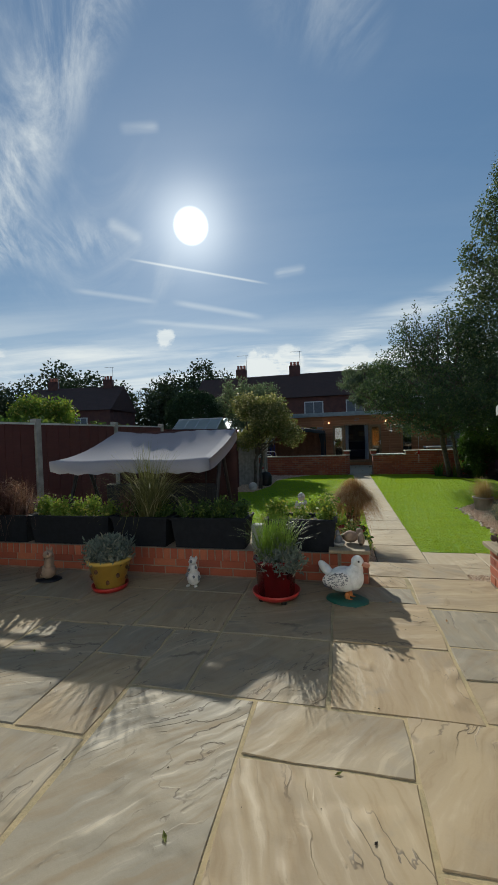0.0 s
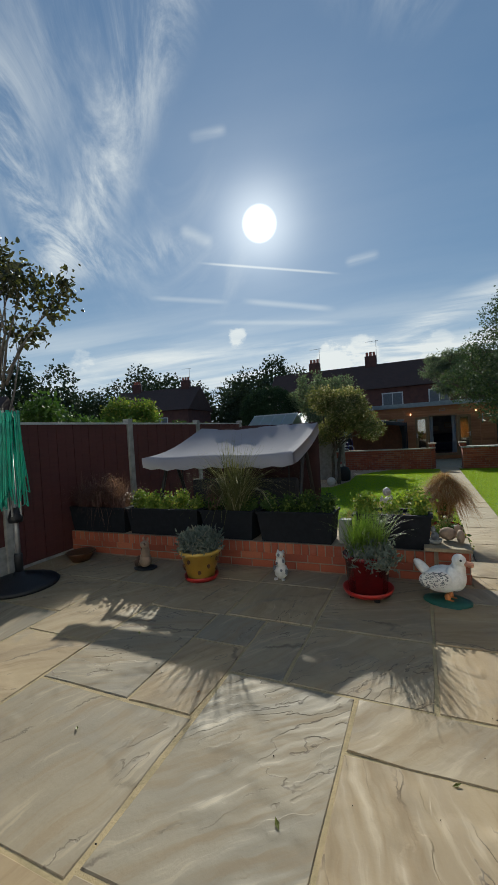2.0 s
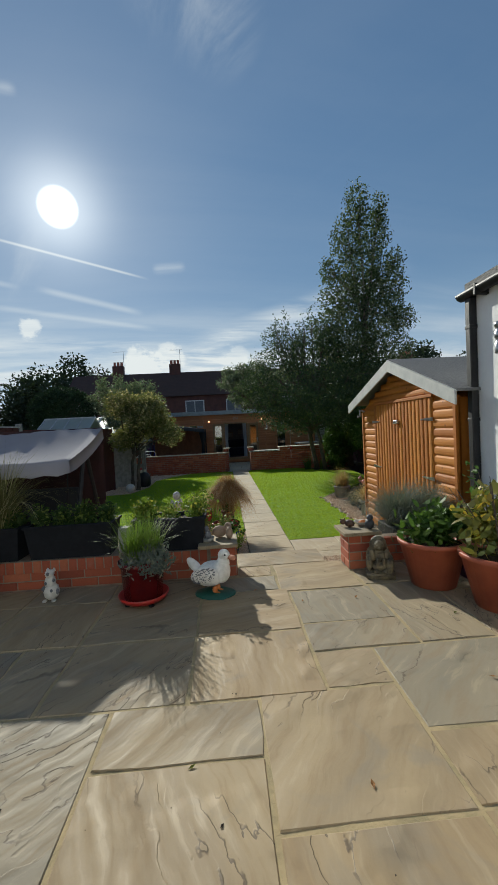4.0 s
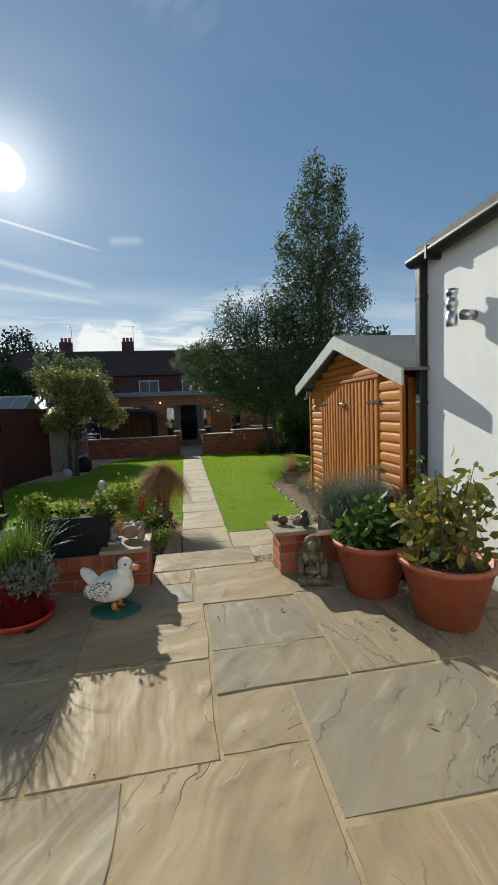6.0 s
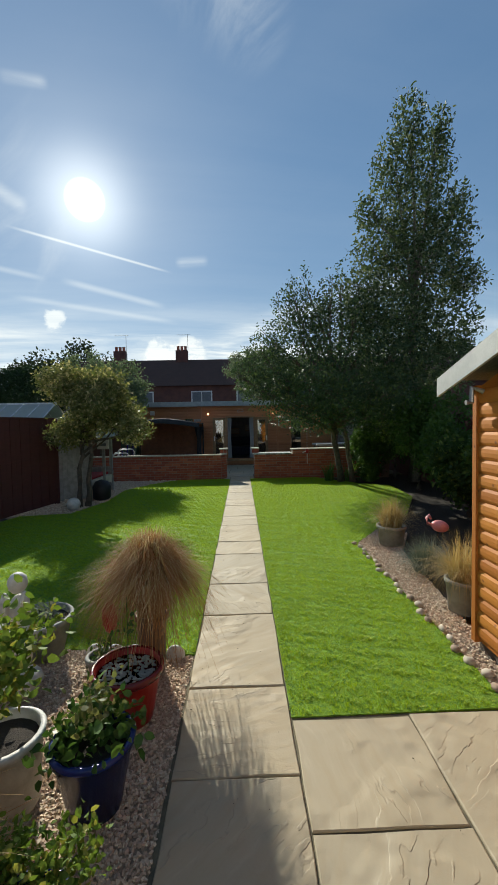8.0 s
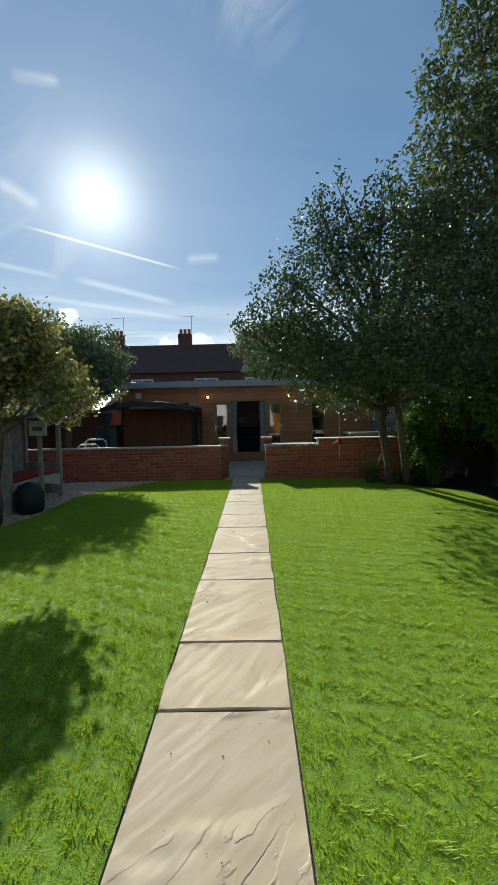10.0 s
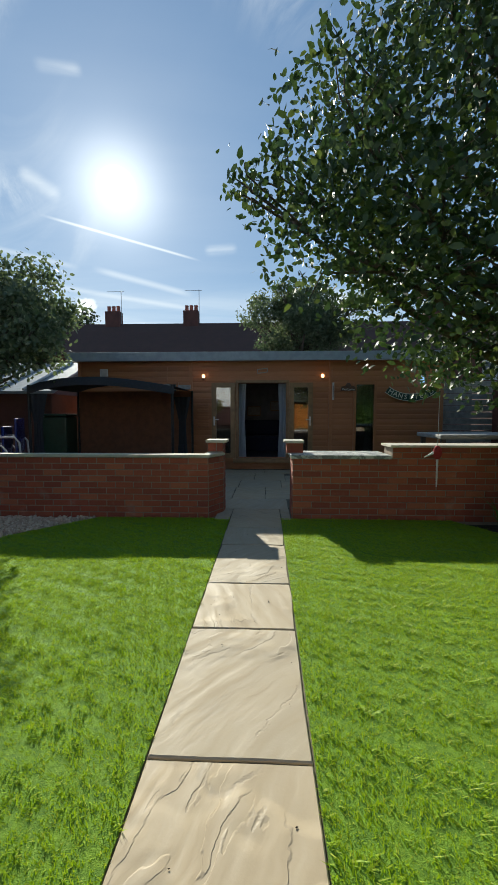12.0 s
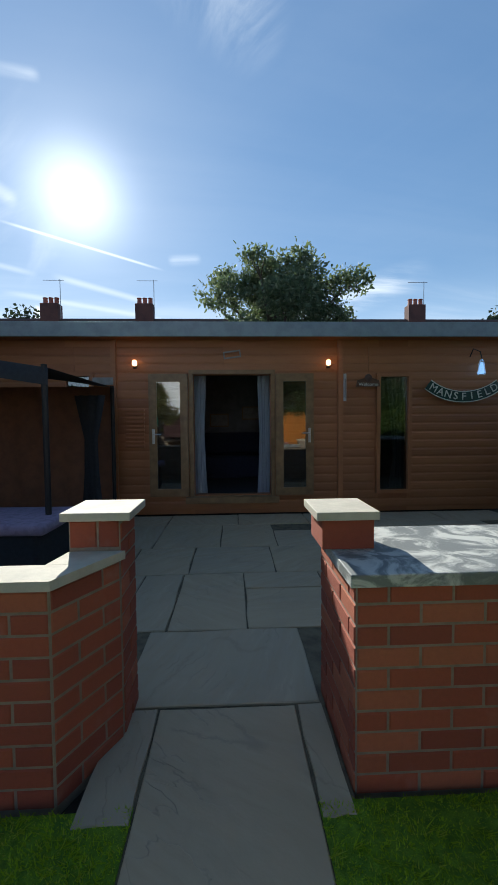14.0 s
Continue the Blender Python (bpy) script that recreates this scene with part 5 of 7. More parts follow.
for x, z in ((0.75, 1.35), (1.45, 1.5)):
    pic = thing("picture", "small pale framed picture on the cabin wall", "picture", x, CY + 3.1, z)
    part("frame", frame_bars(bmesh.new(), -0.2, 0.2, -0.14, 0.14, 0.02, -0.02, 0.0), M_FRAME, pic)
    part("print", boxed(-0.18, 0.18, -0.01, -0.004, -0.12, 0.12), M_GREYPOT, pic)

for x in (-0.28, 2.37):
    wl_ = thing("wall_lantern", "small lit copper wall lantern with an orange glow", "wall lamp", x, CY - 0.02, 2.08, group="cabin wall lamps")
    part("bracket", boxed(-0.02, 0.02, -0.02, 0.0, -0.05, 0.02), M_BLACK, wl_)
    part("body", lathe([(0.012, -0.06), (0.028, -0.05), (0.028, -0.03), (0.012, -0.025)], 12, m=Matrix.Translation((0, -0.05, 0))), M_OCHREDARK, wl_, smooth=True)
    part("bulb", lathe([(0.012, -0.02), (0.030, -0.012), (0.034, 0.02), (0.030, 0.05), (0.01, 0.06)], 12, m=Matrix.Translation((0, -0.05, 0))), M_BULB, wl_, "glowing warm bulb", smooth=True)
sgn = thing("name_sign", "curved dark green name sign with pale raised letters and border", "sign", 4.30, CY - 0.03, 1.62)
bm, bd = bmesh.new(), bmesh.new()
R = 0.85


def arc_strip(bm, r0, r1, a0, a1, y0, y1, n=24):
    rows = []
    for k in range(n + 1):
        a = radians(a0 + (a1 - a0) * k / n)
        rows.append([bm.verts.new((r * math.sin(a), y, R - r * math.cos(a))) for r in (r0, r1) for y in (y0, y1)])
    for p, q in zip(rows, rows[1:]):
        for i, j in ((0, 1), (1, 3), (3, 2), (2, 0)):
            bm.faces.new((p[i], p[j], q[j], q[i]))
    bm.faces.new((rows[0][0], rows[0][1], rows[0][3], rows[0][2]))
    bm.faces.new((rows[-1][2], rows[-1][3], rows[-1][1], rows[-1][0]))
    bmesh.ops.recalc_face_normals(bm, faces=bm.faces)


arc_strip(bm, R - 0.075, R + 0.075, -37, 37, -0.02, 0.0)
arc_strip(bd, R + 0.068, R + 0.08, -37.5, 37.5, -0.028, -0.019)
arc_strip(bd, R - 0.08, R - 0.068, -37.5, 37.5, -0.028, -0.019)
part("board", bm, M_SIGN, sgn)
part("border", bd, M_SIGNLETTER, sgn, "pale raised border")
for k, ch in enumerate("MANSFIELD"):
    a = radians(-31 + k * 62 / 8)
    lettering(ch, 0.145, 0.005, M_SIGNLETTER, sgn, Matrix.Translation((R * math.sin(a), -0.026, R - R * math.cos(a))) @ Matrix.Rotation(-a, 4, "Y") @ pose(0, 0, 0, 90), label="pale raised letter")
lan = thing("hanging_lantern", "small hanging lantern with cool white lights on an iron bracket", "lantern", 4.52, CY - 0.10, 1.98)
part("bracket", tube([(-0.12, 0.08, 0.20), (-0.12, 0.0, 0.30), (-0.02, 0.0, 0.26), (0.0, 0.0, 0.17)], 0.008, 6), M_BLACK, lan)
part("cage", lathe([(0.05, -0.06), (0.055, -0.05), (0.03, 0.13), (0.012, 0.16)], 8), M_GLASS, lan)
part("lights", lathe([(0.035, -0.045), (0.04, -0.03), (0.022, 0.10), (0.01, 0.12)], 8), M_BLUEBULB, lan, "cool white lights")
wel = thing("welcome_plaque", "small dark carved wooden welcome plaque", "sign", 2.94, CY - 0.02, 1.80)
part("board", extruded([(-0.17, -0.03), (0.17, -0.03), (0.15, 0.06), (0.05, 0.09), (-0.05, 0.09), (-0.15, 0.06)], 0, 0.02), M_OCHREDARK, wel, at=pose(0, 0, 0, 90))
part("ornament", lathe([(0.055, 0), (0.05, 0.012), (0.01, 0.02)], 14), M_TABBY, wel, at=pose(0, -0.02, 0.09, 90))
lettering("Welcome", 0.07, 0.003, M_SIGNLETTER, wel, Matrix.Translation((0, -0.022, 0.0)) @ pose(0, 0, 0, 90), name="lettering")
aw = thing("wall_ornament", "small pale metal word ornament above the doors", "wall ornament", 1.05, CY - 0.02, 2.22)
part("bars", frame_bars(bmesh.new(), -0.13, 0.11, -0.05, 0.05, 0.018, -0.02, 0.0), M_GREYPOT, aw, at=pose(0, 0, 0, 0, -8))
th = thing("thermometer", "tall white outdoor thermometer", "thermometer", 2.61, CY - 0.03, 1.72)
part("plate", boxed(-0.02, 0.02, -0.012, 0.0, -0.15, 0.23, 0.003), M_WHITE, th)
part("tube", boxed(-0.004, 0.004, -0.018, -0.012, -0.1, 0.16), M_BLACK, th)
sn = thing("small_white_box", "small white wall box", "junction box", -2.55, CY - 0.03, 2.18)
part("body", boxed(-0.09, 0.09, -0.04, 0, -0.08, 0.09, 0.01), M_WHITE, sn)
p2 = thing("wall_plaque", "small blue and white plaque on the cabin", "plaque", -0.72, CY - 0.03, 1.86)
part("plate", boxed(-0.14, 0.14, -0.012, 0, -0.05, 0.05, 0.004), M_GREYPOT, p2)
cabin_vent = thing("slatted_vent", "brown louvred vent panel beside the doors", "vent", -0.30, CY - 0.02, 0.95)
for k in range(10):
    part("slat", boxed(-0.13, 0.13, -0.03, 0.0, k * 0.055, k * 0.055 + 0.035, 0.006, pose(0, 0, 0)), M_CABIN, cabin_vent)



# ------------------------------------------------------------------ houses beyond


def house_row(name, label, x, y, rz, length, depth, eave, ridge, stacks, windows, gable=0.0):
    h = thing(name, label, "terraced houses", x, y, 0, rz)
    part("wall", boxed(0, length, 0, depth, -0.05, eave), M_HOUSEBRICK, h)
    bm = bmesh.new()
    pts = [(-0.2, -0.3, eave), (length + 0.2, -0.3, eave), (length + 0.2, depth + 0.3, eave), (-0.2, depth + 0.3, eave), (-0.2 + gable, depth / 2, ridge), (length + 0.2 - gable, depth / 2, ridge)]
    v = [bm.verts.new(p) for p in pts]
    for f in ((0, 1, 5, 4), (2, 3, 4, 5), (1, 2, 5), (3, 0, 4), (3, 2, 1, 0)):
        bm.faces.new([v[i] for i in f])
    part("roof", bm, M_ROOFTILE, h, "old dark clay tiled roof")
    for sx in stacks:
        ch = part("chimney", boxed(sx - 0.48, sx + 0.48, depth / 2 - 0.3, depth / 2 + 0.3, ridge - 0.5, ridge + 0.75, 0.02), M_HOUSEBRICK, h, "brick chimney stack")
        for k in range(3):
            part("chimney_pot", lathe([(0.13, 0), (0.11, 0.3), (0.14, 0.33), (0.12, 0.36)], 10), M_TERRA, ch, at=pose(sx - 0.3 + 0.3 * k, depth / 2, ridge + 0.75))
        ae = part("aerial", tube([(sx + 0.5, depth / 2, ridge), (sx + 0.5, depth / 2, ridge + 2.1)], 0.02, 5), M_ALU, h, "thin television aerial")
        part("aerial_boom", tube([(sx - 0.4, depth / 2, ridge + 2.05), (sx + 0.7, depth / 2, ridge + 2.05)], 0.015, 5), M_ALU, ae)
    for wx, wz, ww, wh in windows:
        w = part("window", frame_bars(bmesh.new(), wx - ww / 2, wx + ww / 2, wz, wz + wh, 0.09, -0.06, -0.005), M_WHITEPAINT, h, "white framed window")
        part("mullion", boxed(wx - 0.03, wx + 0.03, -0.055, -0.006, wz + 0.09, wz + wh - 0.09), M_WHITEPAINT, w)
        # opaque matte pane, its flat grey painted in place of a reflection
        part("pane", boxed(wx - ww / 2 + 0.09, wx + ww / 2 - 0.09, -0.03, -0.01, wz + 0.09, wz + wh - 0.09), M_GREYSPOT, w, "matte grey pane with the reflection put into its colour")
    return h


house_row("terrace_houses", "row of old brick terraced houses with dark roofs and chimneys", -12.5, 34.0, 0, 36.0, 5.2, 4.7, 7.1, (3.75, 8.8, 23.9, 30.5), [(22.7, 2.3, 1.6, 1.1), (1.5, 3.2, 1.5, 1.1), (6.2, 3.2, 1.5, 1.1), (10.6, 3.2, 1.6, 1.1), (14.0, 3.2, 1.5, 1.1), (18.6, 3.2, 1.5, 1.1), (26.5, 3.2, 1.5, 1.1)])
house_row("west_houses", "distant brick houses with gabled roofs", -31.0, 33.0, 10, 9.5, 7, 4.6, 7.3, (2.0, 8.0), [(3.0, 2.9, 1.4, 1.0), (6.5, 2.9, 1.4, 1.0)])
house_row("far_west_houses", "distant brick houses with gabled roofs", -44.0, 18.0, 35, 10, 7, 4.4, 6.9, (2.0, 7.5), [(4.0, 2.9, 1.4, 1.0)])
glasshouse = thing("conservatory", "pale grey glazed lean-to roof beyond the fence", "conservatory", -6.6, 19.5, 0)
part("base", boxed(0, 3.0, 0, 2.2, -0.05, 1.7), M_HOUSEBRICK, glasshouse)
bm = bmesh.new()
a = [bm.verts.new(p) for p in ((-0.1, -0.1, 1.7), (3.1, -0.1, 1.7), (3.1, 2.2, 2.6), (-0.1, 2.2, 2.6), (-0.1, -0.1, 1.76), (3.1, -0.1, 1.76), (3.1, 2.2, 2.66), (-0.1, 2.2, 2.66))]
for f in ((3, 2, 1, 0), (4, 5, 6, 7), (0, 1, 5, 4), (1, 2, 6, 5), (2, 3, 7, 6), (3, 0, 4, 7)):
    bm.faces.new([a[i] for i in f])
part("roof", bm, M_FASCIA, glasshouse, "pale grey panelled roof")
for k in range(6):
    part("glazing_bar", tube([(-0.05 + k * 0.62, -0.1, 1.79), (-0.05 + k * 0.62, 2.2, 2.69)], 0.03, 4), M_WHITEPAINT, glasshouse)

gh = thing("greenhouse", "white framed greenhouse roof beyond the fence", "greenhouse", -6.3, 14.4, 0)
GX, GY = 1.9, 2.2
for x in (0.0, GX - 0.05):
    for y in (0.0, GY - 0.05):
        part("post", boxed(x, x + 0.05, y, y + 0.05, -0.05, 1.75), M_WHITEPAINT, gh)
for y in (0.0, GY - 0.04):
    part("eave_rail", boxed(0.0, GX, y, y + 0.04, 1.752, 1.80), M_WHITEPAINT, gh)
part("ridge_rail", boxed(0.0, GX, GY / 2 - 0.02, GY / 2 + 0.02, 2.36, 2.41), M_WHITEPAINT, gh)
for k in range(5):
    x = k * (GX - 0.03) / 4
    for y in (0.02, GY - 0.02):
        part("glazing_bar", tube([(x + 0.015, y, 1.79), (x + 0.015, GY / 2, 2.38)], 0.018, 4), M_WHITEPAINT, gh)
        if k < 4:
            bm = bmesh.new()
            w = (GX - 0.03) / 4
            c = [(x + 0.04, y, 1.78), (x + w - 0.01, y, 1.78), (x + w - 0.01, GY / 2, 2.37), (x + 0.04, GY / 2, 2.37)]
            lo_ = [bm.verts.new(v) for v in c]
            hi_ = [bm.verts.new((v[0], v[1], v[2] + 0.006)) for v in c]
            bm.faces.new(lo_)
            bm.faces.new(list(reversed(hi_)))
            for j in range(4):
                bm.faces.new((lo_[j], hi_[j], hi_[(j + 1) % 4], lo_[(j + 1) % 4]))
            bmesh.ops.recalc_face_normals(bm, faces=bm.faces)
            part("roof_pane", bm, M_MILKY, gh, "pale cloudy roof pane")

# ------------------------------------------------------------------ trees and hedges

tree("pear_tree", "broad fruit tree with dark glossy leaves beside the lawn", 3.95, 14.65, 0, 1.9,
     [((a, b, c * 0.93), r) for (a, b, c), r in [((-1.2, -0.9, 2.5), (1.1, 1.0, 0.8)), ((-0.3, -1.6, 3.2), (1.0, 0.9, 0.9)), ((0.4, -0.6, 3.0), (1.2, 1.1, 1.0)), ((-1.4, -0.4, 3.6), (1.0, 1.0, 0.9)), ((-0.5, -0.6, 4.3), (1.0, 1.0, 0.9)),
      ((-1.9, -0.9, 2.9), (0.7, 0.7, 0.6)), ((0.9, -1.4, 3.6), (0.9, 0.9, 0.9)), ((-1.0, -0.6, 4.8), (0.5, 0.5, 0.7)), ((0.1, -1.0, 4.7), (0.55, 0.55, 0.6)), ((-0.8, -1.9, 2.6), (0.8, 0.7, 0.6)), ((0.6, 0.3, 4.3), (0.9, 0.9, 0.9)), ((0.5, -1.9, 2.5), (0.8, 0.7, 0.6)),
      ((-2.25, -0.6, 3.5), (0.6, 0.6, 0.6)), ((-1.5, -0.3, 5.1), (0.5, 0.5, 0.7)), ((-0.6, -1.0, 5.1), (0.35, 0.35, 0.7)), ((-1.45, -0.3, 5.4), (0.18, 0.18, 0.7)), ((-1.1, -0.4, 5.7), (0.15, 0.15, 0.6)), ((-0.2, -0.5, 5.7), (0.18, 0.18, 0.6)), ((-2.3, -0.6, 2.7), (0.6, 0.6, 0.5)), ((-1.5, 0.2, 2.9), (0.7, 0.6, 0.5)), ((-0.2, 0.2, 2.7), (0.9, 0.8, 0.6)), ((-2.05, -0.3, 4.2), (0.55, 0.5, 0.5)), ((-2.6, -0.3, 3.3), (0.45, 0.45, 0.45)), ((-2.95, -0.5, 3.2), (0.2, 0.2, 0.3)), ((-1.6, 0.65, 3.15), (0.45, 0.4, 0.55)), ((-0.4, -1.7, 2.15), (0.9, 0.7, 0.55)), ((0.7, -1.3, 2.1), (0.9, 0.8, 0.6)), ((-1.3, -0.6, 2.05), (0.9, 0.7, 0.5)), ((0.9, 0.2, 2.4), (0.9, 0.8, 0.8)), ((-0.3, 0.4, 1.95), (1.2, 0.7, 0.55)), ((0.3, -0.2, 5.2), (0.5, 0.5, 0.6)), ((-1.3, -0.3, 4.4), (0.7, 0.6, 0.8)), ((-0.6, -0.3, 4.9), (0.5, 0.5, 0.7)), ((0.9, -0.2, 4.8), (0.35, 0.35, 0.7)), ((1.2, -0.6, 2.9), (0.6, 0.6, 0.6))]],
     L_PEAR, 13500, 0.043, 31, 0.13, lean=(-0.35, -0.35), shell=0.15, stems=3)
tall = [((0.0, 0.0, 3.0), (1.5, 1.5, 1.0)), ((0.6, 0.2, 4.2), (1.3, 1.2, 0.9)), ((-0.7, -0.1, 4.4), (1.2, 1.2, 0.9)), ((0.2, 0.0, 5.6), (1.3, 1.2, 1.0)), ((-0.8, 0.1, 6.3), (0.8, 0.8, 0.8)), ((0.8, 0.0, 6.6), (0.8, 0.8, 0.8)),
        ((0.0, 0.0, 7.2), (0.9, 0.9, 0.9)), ((-0.5, 0.0, 8.3), (0.6, 0.6, 0.9)), ((0.5, 0.1, 8.5), (0.6, 0.6, 0.9)), ((-0.1, 0.0, 9.5), (0.45, 0.45, 0.9)), ((1.3, 0.0, 5.4), (0.6, 0.6, 0.5)), ((-1.4, 0.0, 5.2), (0.6, 0.6, 0.6)), ((0.7, 0.0, 9.3), (0.3, 0.3, 0.7)), ((1.2, 0.0, 7.5), (0.35, 0.4, 0.5)), ((-1.2, 0.0, 7.2), (0.35, 0.4, 0.5))]
tree("poplar_tree", "tall slender grey-green tree with an airy crown", 5.75, 14.3, 0, 6.0, tall, L_TALL, 11000, 0.050, 32, 0.14, M_PALEBARK, shell=0.1, long=2.0)
tree("variegated_shrub_tree", "small round tree with cream-edged leaves on a bare trunk", -2.35, 11.9, 0, 1.35,
     lumpy((0.45, -0.2, 2.10), (1.12, 0.95, 0.80), 18, 33, 0.40) + [((1.2, -0.2, 1.60), (0.4, 0.4, 0.3)), ((-0.2, -0.2, 1.5), (0.35, 0.35, 0.3))], L_VARI, 6800, 0.040, 33, 0.08, lean=(0.1, 0), shell=0.3, stems=2)
# the pale leaf colour here stands for bright haze over the corner tree
tree("corner_tree", "leafy tree beside the seat arbour and cabin corner", -3.75, 17.4, 0, 1.8, lumpy((0.2, 0.2, 2.75), (1.8, 1.2, 1.3), 26, 34, 0.33) + [((-0.9, 0, 3.7), (0.25, 0.25, 0.55)), ((-0.2, 0, 3.8), (0.2, 0.2, 0.5)), ((0.5, 0, 3.5), (0.2, 0.2, 0.5))], L_WILLOWHAZE, 6500, 0.055, 34, 0.1, shell=0.25)
tree("backdrop_willow", "feathery green tree rising behind the cabin roof", 2.2, 25.0, 0, 2.2, lumpy((0.2, 0.0, 4.4), (2.9, 1.6, 1.75), 30, 35, 0.25), L_WILLOWHAZE, 7600, 0.055, 35, 0.15, shell=0.15, long=2.2)
tree("topiary_tree", "dense dark clipped evergreen beyond the fence", -6.4, 17.6, 0, 1.2, [((0, 0, 2.7), (1.36, 1.2, 1.12))], L_CLIPPED, 7500, 0.045, 36, 0.1, shell=0.75)
tree("neighbour_shrub", "bright feathery green shrub over the fence", -8.0, 9.7, 0, 1.0, lumpy((0, 0, 2.35), (1.1, 0.95, 1.0), 12, 37, 0.42), L_LIME, 3600, 0.055, 37, 0.07, shell=0.3)
tree("open_branched_tree", "sparse dark-leaved tree with bare branches over the fence", -4.9, 3.5, 0, 2.2, lumpy((0.1, 0.1, 3.7), (1.3, 0.9, 0.85), 10, 38, 0.27), L_SPARSE, 560, 0.050, 38, 0.055, M_PALEBARK, shell=0.1)
for k, (x, y, r, h, m) in enumerate(((-5.4, 4.6, 0.8, 2.4, L_GREEN), (-6.0, 6.2, 0.9, 2.3, L_GREEN), (-6.8, 8.0, 0.8, 2.3, L_DARK), (-8.4, 12.0, 0.9, 2.2, L_DARK), (-7.2, 12.5, 0.6, 2.2, L_LIME))):
    tree("neighbour_bush", "leafy green bush just over the fence", x, y, 0, 1.0, lumpy((0, 0, h - r * 0.7), (r, r, r * 0.75), 7, 50 + k, 0.5), m, 1700, 0.05, 60 + k, 0.05, shell=0.4, category="bush")
# shrubs 0, 1, 4 and 6 get lighter leaves, sunlight put into their colour
for k, (x, y, r, h) in enumerate(((5.2, 9.2, 0.75, 2.0), (5.5, 11.4, 0.85, 2.3), (5.35, 7.4, 0.7, 1.9), (4.9, 16.0, 0.55, 1.6), (5.3, 13.0, 0.6, 2.2), (4.9, 10.2, 0.5, 1.4), (4.75, 15.05, 0.6, 1.7), (5.45, 14.8, 0.75, 2.4), (5.7, 16.6, 0.8, 2.5))):
    tree("border_shrub", "dense dark green shrub in the shaded border", x, y, 0, 0.6, lumpy((0, 0, h * 0.55), (r, r, h * 0.45), 8, 70 + k, 0.55), L_GREEN if k in (0, 1, 4, 6) else L_DARK, 2300, 0.05, 80 + k, 0.05, shell=0.4, category="shrub")
g = rng(91)
spots = []
for k in range(46):
    az = radians(-62 + k * 2.6)
    d = g.uniform(48, 62)
    hgt = 9.6 + 2.6 * noise.noise(Vector((k * 0.35, 0, 0))) + g.uniform(-0.8, 0.8)
    hgt *= 1.0 if k < 20 or k > 26 else 0.86
    spots.append(((math.sin(az) * d, math.cos(az) * d, hgt * 0.5), (3.6, 3.0, hgt * 0.55)))
woods = part("distant_woods", leaves_mesh("woods", cloud_points(150000, [l for c, r in spots for l in lumpy(c, r, 5, int(abs(c[0]) * 10), 0.75)], 92, 0.5), 0.30, 93, 1.3, far=True), L_FAR)
tagged(woods, "dark line of distant woodland along the skyline", "woods", kind="stuff")

# ------------------------------------------------------------------ swing seat with its canopy

swing = thing("swing_seat", "garden swing seat under a pale grey cloth canopy", "swing seat", -1.85, 4.2, 0)
bm = bmesh.new()
nx, ny = 16, 8
rows = []
for j in range(ny + 1):
    t = j / ny
    row = []
    for i in range(nx + 1):
        u = i / nx
        x = (-1.0 + 1.86 * u) * (1 - t) + (-0.66 + 1.58 * u) * t
        z = 1.45 + (1.76 - 1.45) * t - 0.05 * math.sin(math.pi * t) - 0.025 * math.sin(math.pi * u) - 0.012 * math.sin(u * 9 + t * 5)
        row.append(bm.verts.new((x, -0.42 + 0.85 * t, z)))
    rows.append(row)
for a, b in zip(rows, rows[1:]):
    for i in range(nx):
        bm.faces.new((a[i], a[i + 1], b[i + 1], b[i]))
edge = rows[0]
low = [bm.verts.new((v.co.x, v.co.y + 0.01, v.co.z - 0.11 - 0.02 * (i % 2))) for i, v in enumerate(edge)]
for i in range(nx):
    bm.faces.new((edge[i], low[i], low[i + 1], edge[i + 1]))
side = [r[-1] for r in rows]
lows = [low[-1]] + [bm.verts.new((v.co.x + 0.01, v.co.y, v.co.z - 0.12)) for v in side[1:]]
for i in range(ny):
    bm.faces.new((side[i], side[i + 1], lows[i + 1], lows[i]))
part("canopy", bm, M_CANOPY, swing, "faded pale grey canopy cloth", smooth=True)
bm = bmesh.new()
rows = [[bm.verts.new((-0.66 + 1.58 * j / 24, 0.43 + 0.018 * math.sin(j * 1.7 + z * 2), z)) for j in range(25)] for z in (0.62, 1.0, 1.4, 1.752)]
for a, b in zip(rows, rows[1:]):
    for j in range(24):
        bm.faces.new((a[j], a[j + 1], b[j + 1], b[j]))
part("back_curtain", bm, M_MAROONCLOTH, swing, "dark maroon cloth hanging at the back", smooth=True)
for x in (-0.88, 0.86):
    part("leg", tube([(x, -0.62, 0), (x, -0.05, 1.46)], 0.022, 8), M_BLACK, swing)
    part("leg", tube([(x, 0.72, 0), (x, 0.05, 1.46)], 0.022, 8), M_BLACK, swing)
part("crossbar", tube([(-0.9, 0, 1.46), (0.88, 0, 1.46)], 0.022, 8), M_BLACK, swing)
part("seat", boxed(-0.72, 0.70, -0.22, 0.22, 0.42, 0.52, 0.03), M_DARKCLOTH, swing, "dark padded swing seat")
part("backrest", boxed(-0.72, 0.70, 0.20, 0.28, 0.50, 1.12, 0.03), M_DARKCLOTH, swing, "dark padded backrest")
for x in (-0.70, 0.68):
    part("hanger", tube([(x, 0.0, 1.5), (x, -0.1, 0.46)], 0.008, 5), M_BLACK, swing)

# ------------------------------------------------------------------ seat arbour on the west side

arb = thing("seat_arbour", "weathered grey timber seat arbour with a green shingled roof", "garden arbour", -3.02, 12.50, 0, 0)
